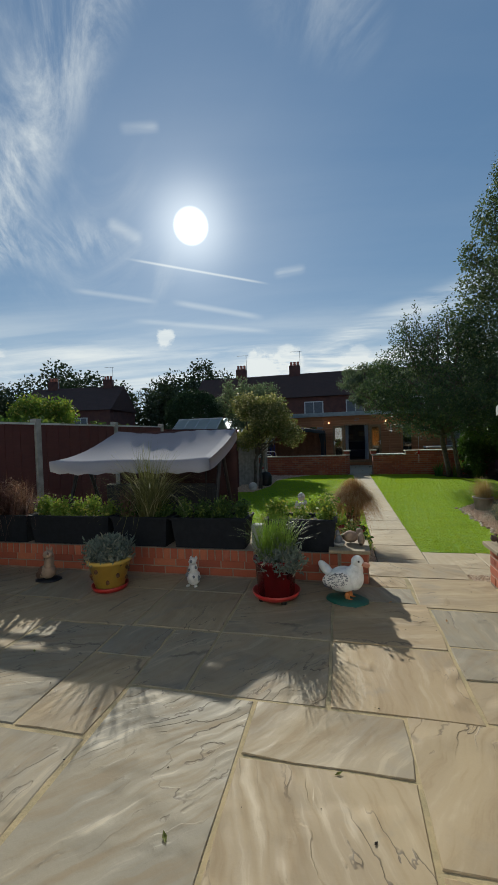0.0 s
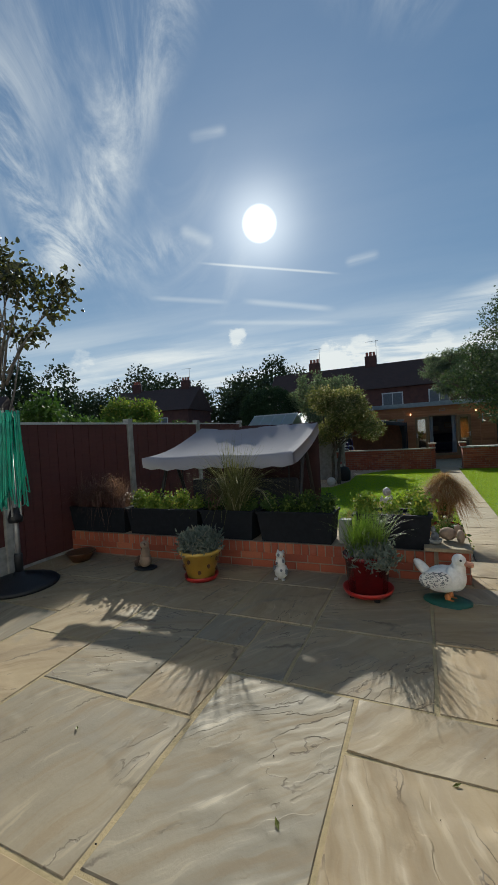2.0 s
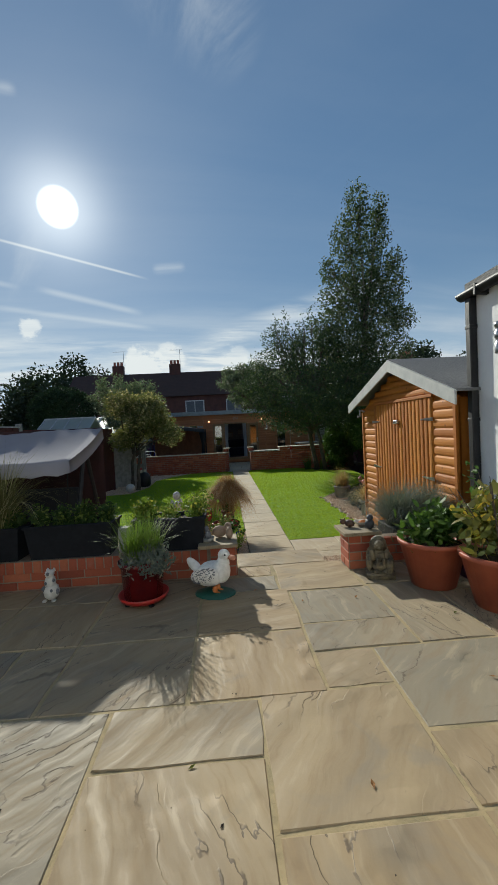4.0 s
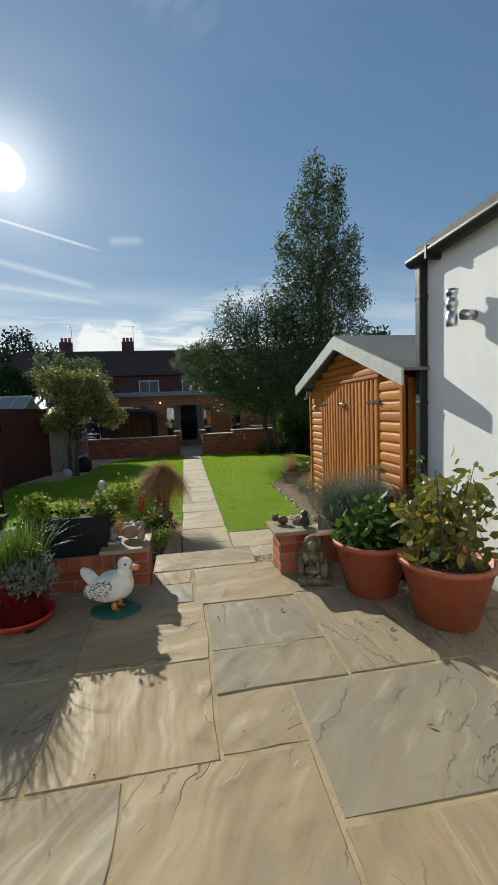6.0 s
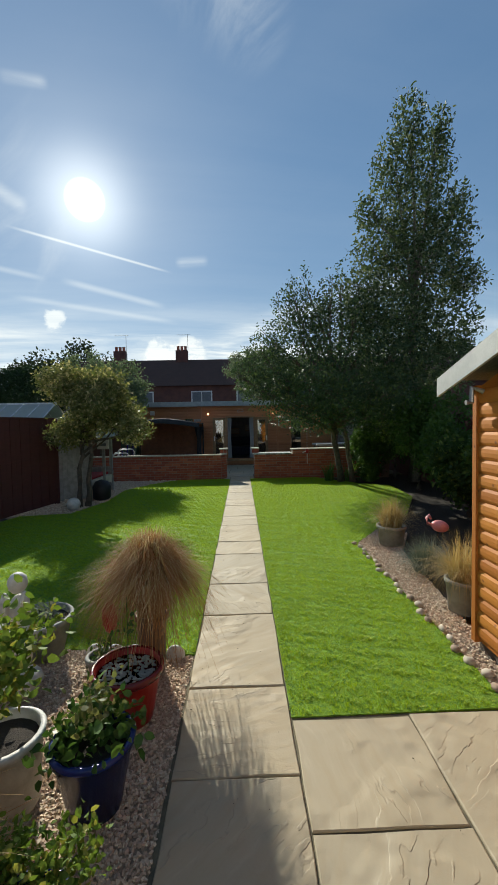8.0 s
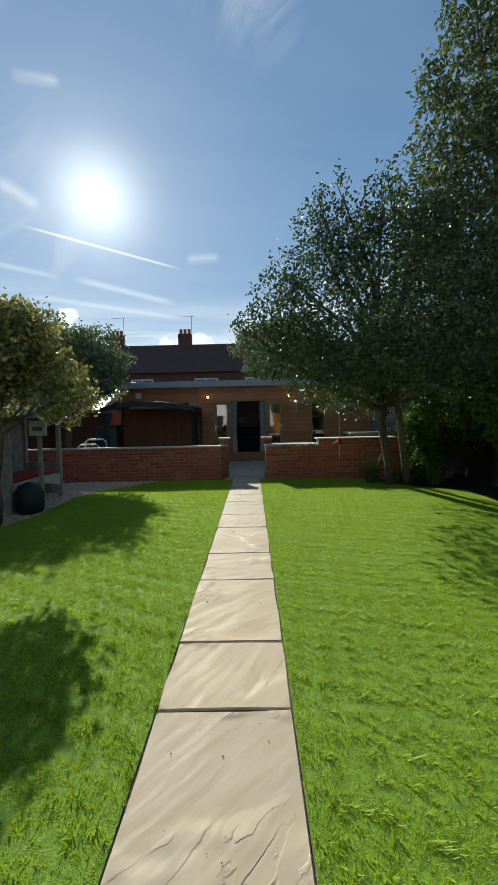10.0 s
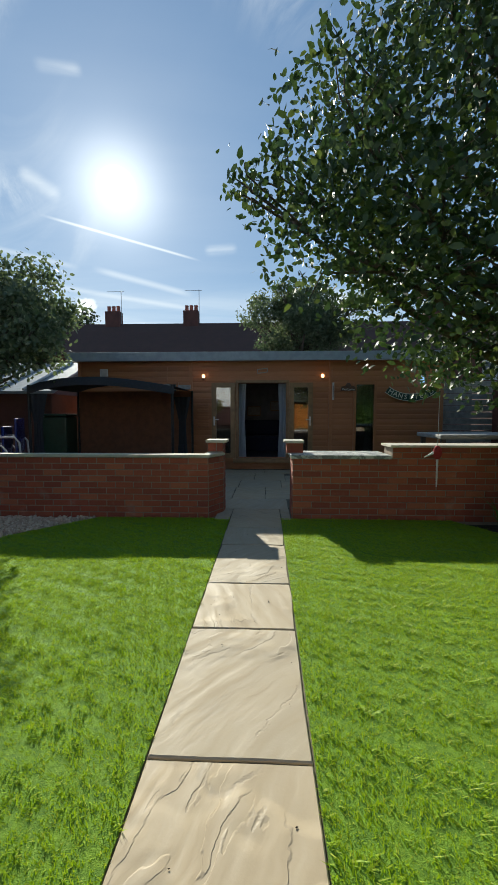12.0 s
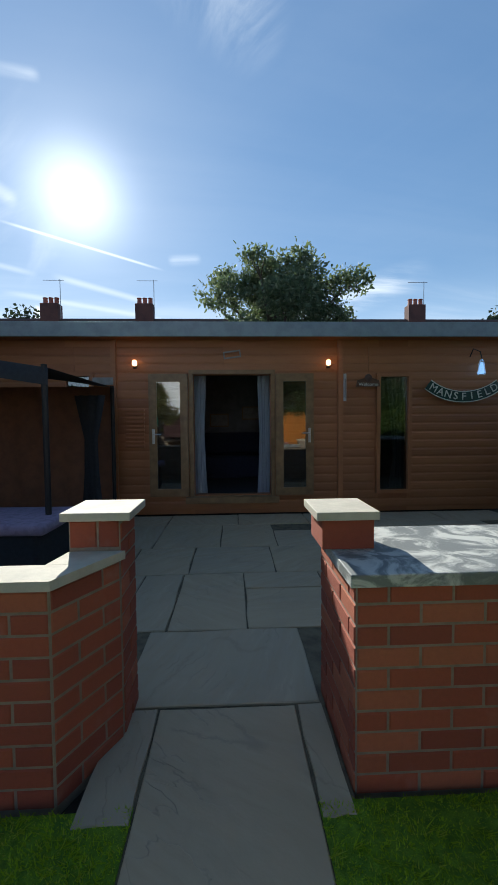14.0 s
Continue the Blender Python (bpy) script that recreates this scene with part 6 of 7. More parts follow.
for x, y in ((0, 0), (0.62, 0), (0, 1.5), (0.62, 1.5)):
    part("post", boxed(x, x + 0.07, y, y + 0.07, 0, 1.42, 0.004), M_CONCRETE, arb, "weathered grey post")
for y in (0.02, 1.53):
    for k in range(5):
        part("side_board", boxed(0.073 + k * 0.109, 0.073 + k * 0.109 + 0.105, y, y + 0.02, 0.05, 0.62 + (0.78 if y < 1 else 0.0)), M_CONCRETE, arb, "weathered grey side board")
for k in range(5):
    part("seat_slat", boxed(0.05 + k * 0.118, 0.05 + k * 0.118 + 0.108, 0.075, 1.495, 0.40, 0.425, 0.003), M_CREAM, arb)
for k in range(9):
    part("back_slat", boxed(0.005, 0.025, 0.08 + k * 0.158, 0.08 + k * 0.158 + 0.14, 0.45, 1.38), M_CONCRETE, arb)
apron = [(0.075, 0.42), (0.075, 0.20)] + [(0.075 + 1.42 * j / 10, 0.20 + 0.12 * math.sin(math.pi * j / 10)) for j in range(1, 10)] + [(1.495, 0.20), (1.495, 0.42)]
part("apron", extruded(apron, 0.645, 0.67), M_CREAM, arb, "cream arched seat apron", at=Matrix(((0, 0, 1, 0), (1, 0, 0, 0), (0, 1, 0, 0), (0, 0, 0, 1))))
for sx in (-1, 1):
    for k in range(5):
        t0, t1 = k / 5, (k + 1) / 5 + 0.03
        x0, z0, x1, z1 = 0.345 + sx * 0.56 * (1 - t0), 1.40 + 0.48 * t0, 0.345 + sx * 0.56 * (1 - t1), 1.40 + 0.48 * t1
        bm = bmesh.new()
        a_ = [bm.verts.new(c) for c in ((x0, -0.12, z0 + 0.02), (x1, -0.12, z1 + 0.008), (x1, -0.12, z1 - 0.01), (x0, -0.12, z0))]
        b_ = [bm.verts.new((v.co.x, 1.70, v.co.z)) for v in a_]
        bm.faces.new(a_)
        bm.faces.new(list(reversed(b_)))
        for j in range(4):
            bm.faces.new((a_[j], b_[j], b_[(j + 1) % 4], a_[(j + 1) % 4]))
        bmesh.ops.recalc_face_normals(bm, faces=bm.faces)
        part("roof_course", bm, M_SHINGLE, arb, "grey-green shingle course")
part("gable", extruded([(-0.1, 1.41), (0.345, 1.80), (0.79, 1.41)], -0.06, -0.04), M_CONCRETE, arb, at=Matrix(((1, 0, 0, 0), (0, 0, 1, 0), (0, 1, 0, 0), (0, 0, 0, 1))))
cush = thing("seat_cushion", "red seat cushion on the arbour bench", "cushion", -2.68, 13.28, 0.427)
part("pad", boxed(-0.27, 0.27, -0.68, 0.68, 0.0, 0.07, 0.03), M_REDCLOTH, cush)
bench_sign = thing("small_sign", "small white sign on a post", "sign", -2.27, 13.2, 0)
part("post", boxed(-0.03, 0.03, 0, 0.05, 0, 1.3), M_CONCRETE, bench_sign)
part("board", boxed(-0.14, 0.14, -0.02, 0, 1.12, 1.36), M_WHITE, bench_sign)
part("bar", boxed(-0.08, 0.08, -0.025, -0.02, 1.20, 1.26), M_GREYSPOT, bench_sign)
ball = thing("stone_ball", "white stone ball on the gravel", "garden ball", -2.32, 11.55, 0)
bm = bmesh.new()
blob(bm, (0, 0, 0.12), (0.13, 0.13, 0.13), 3)
part("sphere", bm, M_WHITE, ball, smooth=True)
hood = thing("storage_bag", "black covered pot beside the arbour", "pot", -2.13, 12.62, 0)
part("body", lathe([(0.14, 0), (0.19, 0.05), (0.2, 0.3), (0.14, 0.42), (0.02, 0.46)], 16), M_BLACK, hood, smooth=True)

# ------------------------------------------------------------------ terrace beyond the low wall

gaz = thing("dark_gazebo", "dark cloth gazebo with tied-back side curtains", "gazebo", -1.62, 18.5, 0.0)
n = 12
bm = bmesh.new()
rows = []
for y in (-0.9, 0.0, 0.95):
    rows.append([bm.verts.new((-1.35 + 2.55 * i / n, y, 1.72 + 0.22 * math.sin(math.pi * (i / n) ** 0.8) * (1.0 if y == 0 else 0.75))) for i in range(n + 1)])
for a, b in zip(rows, rows[1:]):
    for i in range(n):
        bm.faces.new((a[i], a[i + 1], b[i + 1], b[i]))
val = [bm.verts.new((v.co.x, v.co.y - 0.01, v.co.z - 0.14)) for v in rows[0]]
for i in range(n):
    bm.faces.new((rows[0][i], val[i], val[i + 1], rows[0][i + 1]))
part("canopy", bm, M_DARKCLOTH, gaz, "dark grey cloth canopy", smooth=True)
for x in (-1.33, 1.16):
    for y in (-0.88, 0.9):
        part("post", tube([(x, y, 0), (x, y, 1.75)], 0.025, 8), M_BLACK, gaz)
# added brown sheet that stands for the cabin wall in the canopy's shade
bm = bmesh.new()
rows = [[bm.verts.new((-1.30 + 2.44 * j / 28, 0.90 + 0.02 * math.sin(j * 1.9), z)) for j in range(29)] for z in (0.12, 0.7, 1.2, 1.74)]
for a, b in zip(rows, rows[1:]):
    for j in range(28):
        bm.faces.new((a[j], a[j + 1], b[j + 1], b[j]))
part("rear_curtain", bm, M_SHADEBROWN, gaz, "brown sheet added at the back for the shaded cabin wall", smooth=True)
for x, y in ((1.04, 0.45), (-1.2, -0.86)):
    bm = bmesh.new()
    rows = [[bm.verts.new((x + w * (j / 10 - 0.5), y + 0.03 * math.sin(j * 2.1), z)) for j in range(11)] for z, w in ((0.1, 0.26), (0.7, 0.16), (1.1, 0.14), (1.6, 0.34))]
    for a, b in zip(rows, rows[1:]):
        for j in range(10):
            bm.faces.new((a[j], a[j + 1], b[j + 1], b[j]))
    part("curtain", bm, M_DARKCLOTH, gaz, "grey tied-back curtain", smooth=True)
bed = thing("day_bed", "low dark day bed with a lilac cushion pad", "day bed", -0.95, 17.6, 0.1)
part("base", boxed(-0.95, 0.55, -0.3, 0.35, -0.1, 0.36, 0.03), M_DARKCLOTH, bed)
bm = boxed(-0.95, 0.62, -0.34, 0.38, 0.362, 0.45, 0.035)
bmesh.ops.subdivide_edges(bm, edges=bm.edges, cuts=2)
for v in bm.verts:
    v.co.z += 0.03 * noise.noise(v.co * 3)
part("pad", bm, M_LILAC, bed, "lilac cushion pad", smooth=True)
tin = thing("metal_bucket", "small pale metal bucket on the terrace", "bucket", -1.45, 19.1, 0)
part("body", lathe([(0.075, 0), (0.09, 0.2), (0.095, 0.205), (0.088, 0.21), (0.07, 0.02)], 18), M_ALU, tin, smooth=True)
gb = thing("gas_cylinder", "dark green storage bin by the cabin", "bin", -3.3, 19.2, 0)
part("body", boxed(-0.3, 0.3, -0.25, 0.25, 0, 1.2, 0.03), M_SIGN, gb)
part("lid", boxed(-0.32, 0.32, -0.27, 0.27, 1.202, 1.26, 0.02), M_SIGN, gb)
for k in range(3):
    ch = thing("garden_chair", "stacked white tubular garden chair with blue cloth", "garden chair", -3.05 + 0.16 * k, 16.5 + 0.05 * k, 0.12 * k, -70, group="garden chairs")
    for sx in (-0.25, 0.25):
        part("frame", tube([(sx, -0.25, 0), (sx, -0.22, 0.62), (sx, -0.15, 0.68), (sx, 0.2, 0.68), (sx, 0.26, 0.6), (sx, 0.3, 0)], 0.014, 8), M_WHITE, ch, "white tubular frame", smooth=True)
    part("seat", boxed(-0.24, 0.24, -0.22, 0.22, 0.40, 0.43, 0.01), M_BLUEPOT, ch)
    part("backrest", boxed(-0.24, 0.24, 0.20, 0.23, 0.45, 0.95, 0.01), M_BLUEPOT, ch)
table = thing("covered_table", "pale sheeted table top beyond the raised wall", "table", 3.95, 16.9, 0)
part("top", boxed(-0.42, 0.95, -0.4, 0.5, 0.90, 0.965, 0.02), M_GREYPOT, table)
for x in (-0.35, 0.85):
    for y in (-0.3, 0.4):
        part("leg", boxed(x - 0.03, x + 0.03, y - 0.03, y + 0.03, 0, 0.90), M_BARK, table)
hg = thing("hanging_ornament", "red and white bird ornament hanging on a thin cord", "hanging ornament", 3.02, 15.4, 0.62)
part("cord", tube([(0, 0, 0.25), (0.01, 0, 2.0)], 0.004, 4), M_WHITE, hg)
bm = bmesh.new()
blob(bm, (0, 0, 0.2), (0.05, 0.035, 0.08), 2)
part("body", bm, M_REDCLOTH, hg, smooth=True)
part("tail", tube([(0, 0, 0.14), (0.0, 0.0, -0.18)], [0.014, 0.008], 6), M_WHITE, hg)
part("wing", tube([(0.0, 0, 0.22), (-0.14, 0, 0.15)], [0.02, 0.006], 6), M_WHITE, hg)

# ------------------------------------------------------------------ planting along the patio edge

TROUGHS = [(-3.78, -2.92), (-2.90, -1.96), (-1.94, -1.34), (-1.31, -0.56), (-0.40, 0.24)]
for k, (a, b) in enumerate(TROUGHS):
    h = 0.29
    t = thing("trough", "long charcoal plastic planting trough on the low wall", "planter trough", (a + b) / 2, 3.66, PZ + 0.25, group="planting troughs")
    w = (b - a) / 2 - 0.01
    bm = bmesh.new()
    lo = [bm.verts.new((x * (w - 0.03), y * 0.12, 0)) for x, y in ((-1, -1), (1, -1), (1, 1), (-1, 1))]
    hi = [bm.verts.new((x * w, y * 0.15, h - 0.02)) for x, y in ((-1, -1), (1, -1), (1, 1), (-1, 1))]
    ri = [bm.verts.new((x * (w + 0.012), y * 0.162, h - 0.02)) for x, y in ((-1, -1), (1, -1), (1, 1), (-1, 1))]
    rt = [bm.verts.new((x * (w + 0.012), y * 0.162, h)) for x, y in ((-1, -1), (1, -1), (1, 1), (-1, 1))]
    inn = [bm.verts.new((x * (w - 0.02), y * 0.13, h)) for x, y in ((-1, -1), (1, -1), (1, 1), (-1, 1))]
    bot = [bm.verts.new((x * (w - 0.03), y * 0.12, h - 0.05)) for x, y in ((-1, -1), (1, -1), (1, 1), (-1, 1))]
    bm.faces.new(list(reversed(lo)))
    for r0, r1 in ((lo, hi), (hi, ri), (ri, rt), (rt, inn), (inn, bot)):
        for j in range(4):
            bm.faces.new((r0[j], r0[(j + 1) % 4], r1[(j + 1) % 4], r1[j]))
    part("box", bm, M_CHARCOAL, t)
    part("soil", boxed(-w + 0.03, w - 0.03, -0.125, 0.125, h - 0.06, h - 0.03), M_SOIL, t)
    g = rng(200 + k)
    if k in (0,):
        px = np.concatenate([disc_points(520, 0.13, 300 + j, h - 0.03, x) for j, x in enumerate((-0.25, 0.0, 0.2))])
        part("grass", blades_mesh("blades", px, 0.46, 0.75, 0.006, 301), L_PINKISH, t, "dusky pink feathery grass")
        part("flower_heads", leaves_mesh("heads", cloud_points(420, lumpy((0.05, 0, h + 0.20), (0.34, 0.16, 0.15), 12, 305, 0.4), 306, 0.3), 0.016, 307, 1.6, clump=2), L_PINKISH, t, "dusky pink flower heads")
    else:
        n = max(2, int((b - a) / 0.17))
        lumps = [((-w + 0.08 + (2 * w - 0.16) * j / (n - 1), 0.0, h + 0.02 + g.uniform(-0.04, 0.05)), (0.055 + g.uniform(0, 0.03), 0.08, 0.07 + g.uniform(0, 0.08))) for j in range(n)]
        part("foliage", leaves_mesh("hedge", cloud_points(int(900 * (b - a)) + 200, lumps, 310 + k, 0.2), 0.020, 311 + k, 1.5, -0.3, clump=3), L_LIME if k in (1, 4) else L_DARK, t, "small-leaved evergreen plants")
    if k == 2:
        part("grass", blades_mesh("blades", disc_points(620, 0.10, 320, h - 0.03, 0.05), 0.78, 0.70, 0.010, 321, 0.50), L_VARIBLADE, t, "tall arching variegated grass")
        part("heather", blades_mesh("stems", disc_points(160, 0.08, 322, h - 0.03, -0.2), 0.38, 0.35, 0.005, 323, 0.3), L_PINKISH, t, "dusky brown stems")


def fill_plant(t, z, name, mat, points, leaf, seed, label, clump=3, long=1.6, lift=0.0):
    return part(name, leaves_mesh(name, points, leaf, seed, long, lift, clump), mat, t, label)


# glazed and plastic pots on the patio
t, z = potted("flower_pot", "yellow glazed pot with brown pattern on a red saucer", -1.72, 3.12, PZ, 0.19, 0.12, 0.26, M_YELLOWPOT, saucer=M_REDPOT)
fill_plant(t, z, "lavender", L_FESCUE, cloud_points(800, [((0, 0, z + 0.08), (0.20, 0.20, 0.12))], 401, 0.1), 0.016, 402, "grey-green lavender mound", long=3.0, lift=-1.0)
bm = bmesh.new()
for k in range(12):
    a = k * 0.55 + 0.2
    zz = 0.08 + 0.05 * (k % 3)
    rr = 0.12 + 0.07 * zz / 0.26 + 0.004
    blob(bm, (rr * math.cos(a), rr * math.sin(a), zz + 0.014), (0.018, 0.018, 0.022), 1)
part("painted_spots", bm, M_OCHREDARK, t, "brown painted pattern")
t, z = potted("flower_pot", "tall maroon glazed pot of fresh green grasses on a saucer", -0.24, 3.12, PZ + 0.03, 0.175, 0.145, 0.29, M_MAROON, saucer=M_REDPOT)
part("grass", blades_mesh("blades", disc_points(520, 0.13, 411, z), 0.42, 0.5, 0.009, 412, 0.35), L_BLADE, t, "fresh green upright blades")
fill_plant(t, z, "lavender", L_FESCUE, cloud_points(600, [((0.05, -0.08, z + 0.03), (0.18, 0.12, 0.10))], 413, 0.1), 0.015, 414, "grey-green lavender", long=3.0, lift=-1.0)
pf = thing("pot_feet", "small dark pot trolley under the maroon pot", "pot stand", -0.24, 3.12, PZ)
for k in range(4):
    a = k * math.pi / 2 + 0.6
    part("foot", lathe([(0.022, 0), (0.022, 0.028), (0.01, 0.03)], 10, m=Matrix.Translation((0.13 * math.cos(a), 0.13 * math.sin(a), 0))), M_BLACK, pf)
t, z = potted("flower_pot", "large terracotta-coloured pot with a glossy green shrub", 2.02, 3.04, PZ, 0.255, 0.165, 0.36, M_TERRA)
fill_plant(t, z, "foliage", L_GREEN, cloud_points(300, lumpy((0, 0, z + 0.10), (0.21, 0.21, 0.12), 8, 421, 0.45), 422, 0.2), 0.042, 423, "broad glossy green leaves", 2, 2.0, -0.3)
t, z = potted("flower_pot", "large terracotta-coloured pot with a yellowing hydrangea", 2.27, 2.60, PZ, 0.265, 0.17, 0.37, M_TERRA)
fill_plant(t, z, "foliage", L_YELLOW, cloud_points(260, lumpy((0, 0.05, z + 0.24), (0.33, 0.30, 0.24), 9, 431, 0.4), 432, 0.2), 0.045, 433, "yellowing broad leaves", 2, 1.9, 0.2)
bm = bmesh.new()
g = rng(434)
for k in range(11):
    d = Vector((g.normal(0, 0.13), g.normal(0, 0.13), 0.5))
    tube([(d.x * 0.2, d.y * 0.2, z), (d.x * 0.7, d.y * 0.7, z + 0.24), (d.x * 1.3, d.y * 1.3, z + 0.45 + 0.12 * g.uniform())], [0.006, 0.005, 0.002], 5, bm)
part("stems", bm, M_BARK, t, "thin brown stems")
t, z = potted("flower_pot", "purple pot with small yellow-green leaves behind the others", 2.43, 3.12, PZ, 0.19, 0.13, 0.27, M_PURPLEPOT)
fill_plant(t, z, "foliage", L_YELLOW, cloud_points(320, lumpy((0, 0, z + 0.13), (0.22, 0.22, 0.14), 7, 441, 0.45), 442, 0.2), 0.032, 443, "small yellow-green leaves", 2, 1.8)
tall_stem = part("tall_stem", tube([(0, 0, z), (0.02, 0.0, z + 0.35), (0.0, 0.02, z + 0.68)], [0.008, 0.006, 0.003], 6), M_BARK, t)
fill_plant(t, z, "stem_leaves", L_GREEN, np.array([(0.01 + 0.01 * (k % 2), 0.0, z + 0.30 + 0.045 * k) for k in range(9)]), 0.035, 444, "dark leaves up the tall stem", 3, 1.6)

# planted behind the brick piers
fes = thing("fescue_planter", "black trough of large blue-grey fescue grass clumps", "planter trough", 2.15, 3.98, 0.05)
part("box", boxed(-0.12, 0.55, -0.20, 0.20, 0, 0.56, 0.015), M_BLACK, fes)
for k, (x, y, s) in enumerate(((0.02, -0.02, 1.0), (0.36, 0.03, 0.95))):
    part("grass", blades_mesh("blades", disc_points(2600, 0.12, 451 + k, 0.55, x, y), 0.56 * s, 1.0, 0.0045, 453 + k, 0.25, even=0.38), L_FESCUE, fes, "blue-grey fescue clump")
t, z = potted("grass_pot", "bronze grass arching over a bright red pot", 0.40, 5.82, 0, 0.195, 0.13, 0.30, M_REDPOT, fill=M_GRAVELBED)
part("rim", lathe([(0.197, z + 0.0), (0.203, z + 0.028), (0.196, z + 0.040), (0.178, z + 0.038), (0.176, z + 0.0)]), M_MAROON, t, "dark maroon glazed rim", smooth=True)
g = rng(460)
pts = disc_points(240, 0.155, 461, z + 0.0)
bm = bmesh.new()
for p in pts:
    blob(bm, p, (0.012, 0.010, 0.008), 1)
part("chippings", bm, M_GREYPOT, t, "grey slate chippings", kind="stuff")
part("stem", tube([(0, 0, z), (0.005, 0.0, z + 0.22), (0.0, 0.01, z + 0.42)], [0.004, 0.003, 0.002], 5), L_GREEN, t)
fill_plant(t, z, "sprig", L_GREEN, np.array([(0.0, 0.0, z + 0.22 + 0.04 * k) for k in range(5)]), 0.025, 462, "thin green sprig", 3, 1.8)
t, z = potted("grass_pot", "tall grey-brown pot of arching bronze sedge", 0.44, 6.24, 0, 0.11, 0.08, 0.40, M_OCHREDARK)
part("grass", fountain_mesh("blades", disc_points(3400, 0.075, 471, z), 0.56, 0.46, 0.0055, 472, hang=0.75), L_BROWN, t, "arching bronze sedge")
part("pale_grass", fountain_mesh("blades", disc_points(900, 0.08, 473, z), 0.60, 0.50, 0.0050, 474, hang=0.35), L_STRAW, t, "pale straw blades")
t, z = potted("flower_pot", "cobalt blue glazed pot with leafy variegated plant", 0.40, 5.30, 0, 0.175, 0.11, 0.31, M_BLUEPOT)
fill_plant(t, z, "foliage", L_GREEN, cloud_points(230, lumpy((0, 0, z + 0.05), (0.18, 0.18, 0.09), 7, 481, 0.45), 482, 0.2), 0.036, 483, "broad green leaves", 2, 1.4)
fill_plant(t, z, "pale_leaves", L_VARI, cloud_points(60, lumpy((0, 0, z + 0.17), (0.13, 0.13, 0.06), 5, 484, 0.45), 485, 0.2), 0.026, 486, "pale variegated leaves", 2, 1.4)
t, z = potted("flower_pot", "cobalt blue glazed pot of small-leaved green herbs", 0.42, 4.72, 0, 0.125, 0.085, 0.26, M_BLUEPOT)
fill_plant(t, z, "foliage", L_LIME, cloud_points(560, lumpy((0, 0, z + 0.08), (0.19, 0.19, 0.11), 8, 491, 0.45), 492, 0.2), 0.019, 493, "small light green leaves", 3, 1.4)
t, z = potted("flower_pot", "tall white pot with a leafy climbing plant", 0.0, 5.32, 0, 0.17, 0.14, 0.32, M_WHITE)
fill_plant(t, z, "foliage", L_LIME, cloud_points(430, lumpy((0, 0, z + 0.28), (0.27, 0.27, 0.26), 9, 495, 0.4), 496, 0.2), 0.032, 497, "light green toothed leaves", 2, 1.4)
t, z = potted("flower_pot", "round grey stone bowl of small plants", -0.45, 6.5, 0, 0.24, 0.17, 0.27, M_GREYPOT)
fill_plant(t, z, "foliage", L_FESCUE, cloud_points(200, [((0, 0, z + 0.03), (0.18, 0.18, 0.05))], 501, 0.2), 0.02, 502, "low grey-green plants", 2, 1.8)
t, z = potted("flower_pot", "small grey stone pot beside the lawn edging", 0.10, 6.22, 0, 0.095, 0.07, 0.13, M_GREYPOT)
fill_plant(t, z, "foliage", L_GREEN, cloud_points(60, [((0, 0, z + 0.05), (0.08, 0.08, 0.07))], 503, 0.2), 0.02, 504, "small green sprigs", 2, 1.8)
lf = thing("red_leaf_ornament", "bright red pointed glass garden ornament", "garden ornament", 0.13, 6.33, 0)
bm = bmesh.new()
blob(bm, (0, 0, 0.33), (0.055, 0.018, 0.12), 2)
part("petal", bm, M_REDPOT, lf, smooth=True)
part("stake", tube([(0, 0, 0), (0, 0, 0.24)], 0.006, 6), M_BLACK, lf)
for k in range(5):
    es = thing("edging_stone", "pale scalloped edging stone along the lawn", "edging stone", -0.02 + 0.145 * k, 6.46 - 0.012 * k, 0, group="lawn edging stones")
    bm = bmesh.new()
    blob(bm, (0, 0, 0.0), (0.072, 0.028, 0.075), 2)
    part("body", bm, M_WHITE, es, smooth=True)
st = thing("cherub_statue", "white stone cherub statue among the plants", "statue", -0.32, 6.05, 0)
bm = bmesh.new()
blob(bm, (0, 0, 0.08), (0.12, 0.12, 0.08), 2)
blob(bm, (0, 0, 0.30), (0.07, 0.06, 0.18), 2)
blob(bm, (0.0, 0, 0.52), (0.066, 0.055, 0.11), 2)
blob(bm, (0.0, -0.01, 0.70), (0.058, 0.058, 0.068), 2)
blob(bm, (0.06, -0.05, 0.58), (0.03, 0.03, 0.09), 2)
blob(bm, (-0.07, -0.03, 0.55), (0.03, 0.03, 0.10), 2)
tagged(part("figure", bm, M_WHITE, st, smooth=True))
bgp = thing("meadow_grass", "wide mound of golden arching grass behind the brick pier", "ornamental grass", -0.10, 4.50, -0.02)
part("clump", fountain_mesh("blades", disc_points(3000, 0.24, 511, 0.0, -0.22, 0.10), 0.80, 0.55, 0.0055, 512, hang=0.5), L_STRAW, bgp, "golden straw-coloured grass")
part("inner_clump", fountain_mesh("blades", disc_points(4200, 0.24, 513, 0.0, 0.02, -0.06), 0.66, 0.56, 0.0055, 514, hang=0.7), L_BROWN, bgp, "bronze grass stems")

# border along the shed side
t, z = potted("grass_pot", "grey pot of pale straw-coloured grass", 3.05, 8.85, 0, 0.19, 0.15, 0.26, M_GREYPOT)
part("grass", blades_mesh("blades", disc_points(1100, 0.12, 521, z), 0.50, 0.75, 0.005, 522, 0.5), L_STRAW, t, "pale arching grass")
t, z = potted("grass_pot", "grey pot of pale grass beside the shed", 2.95, 6.95, 0, 0.15, 0.12, 0.28, M_GREYPOT)
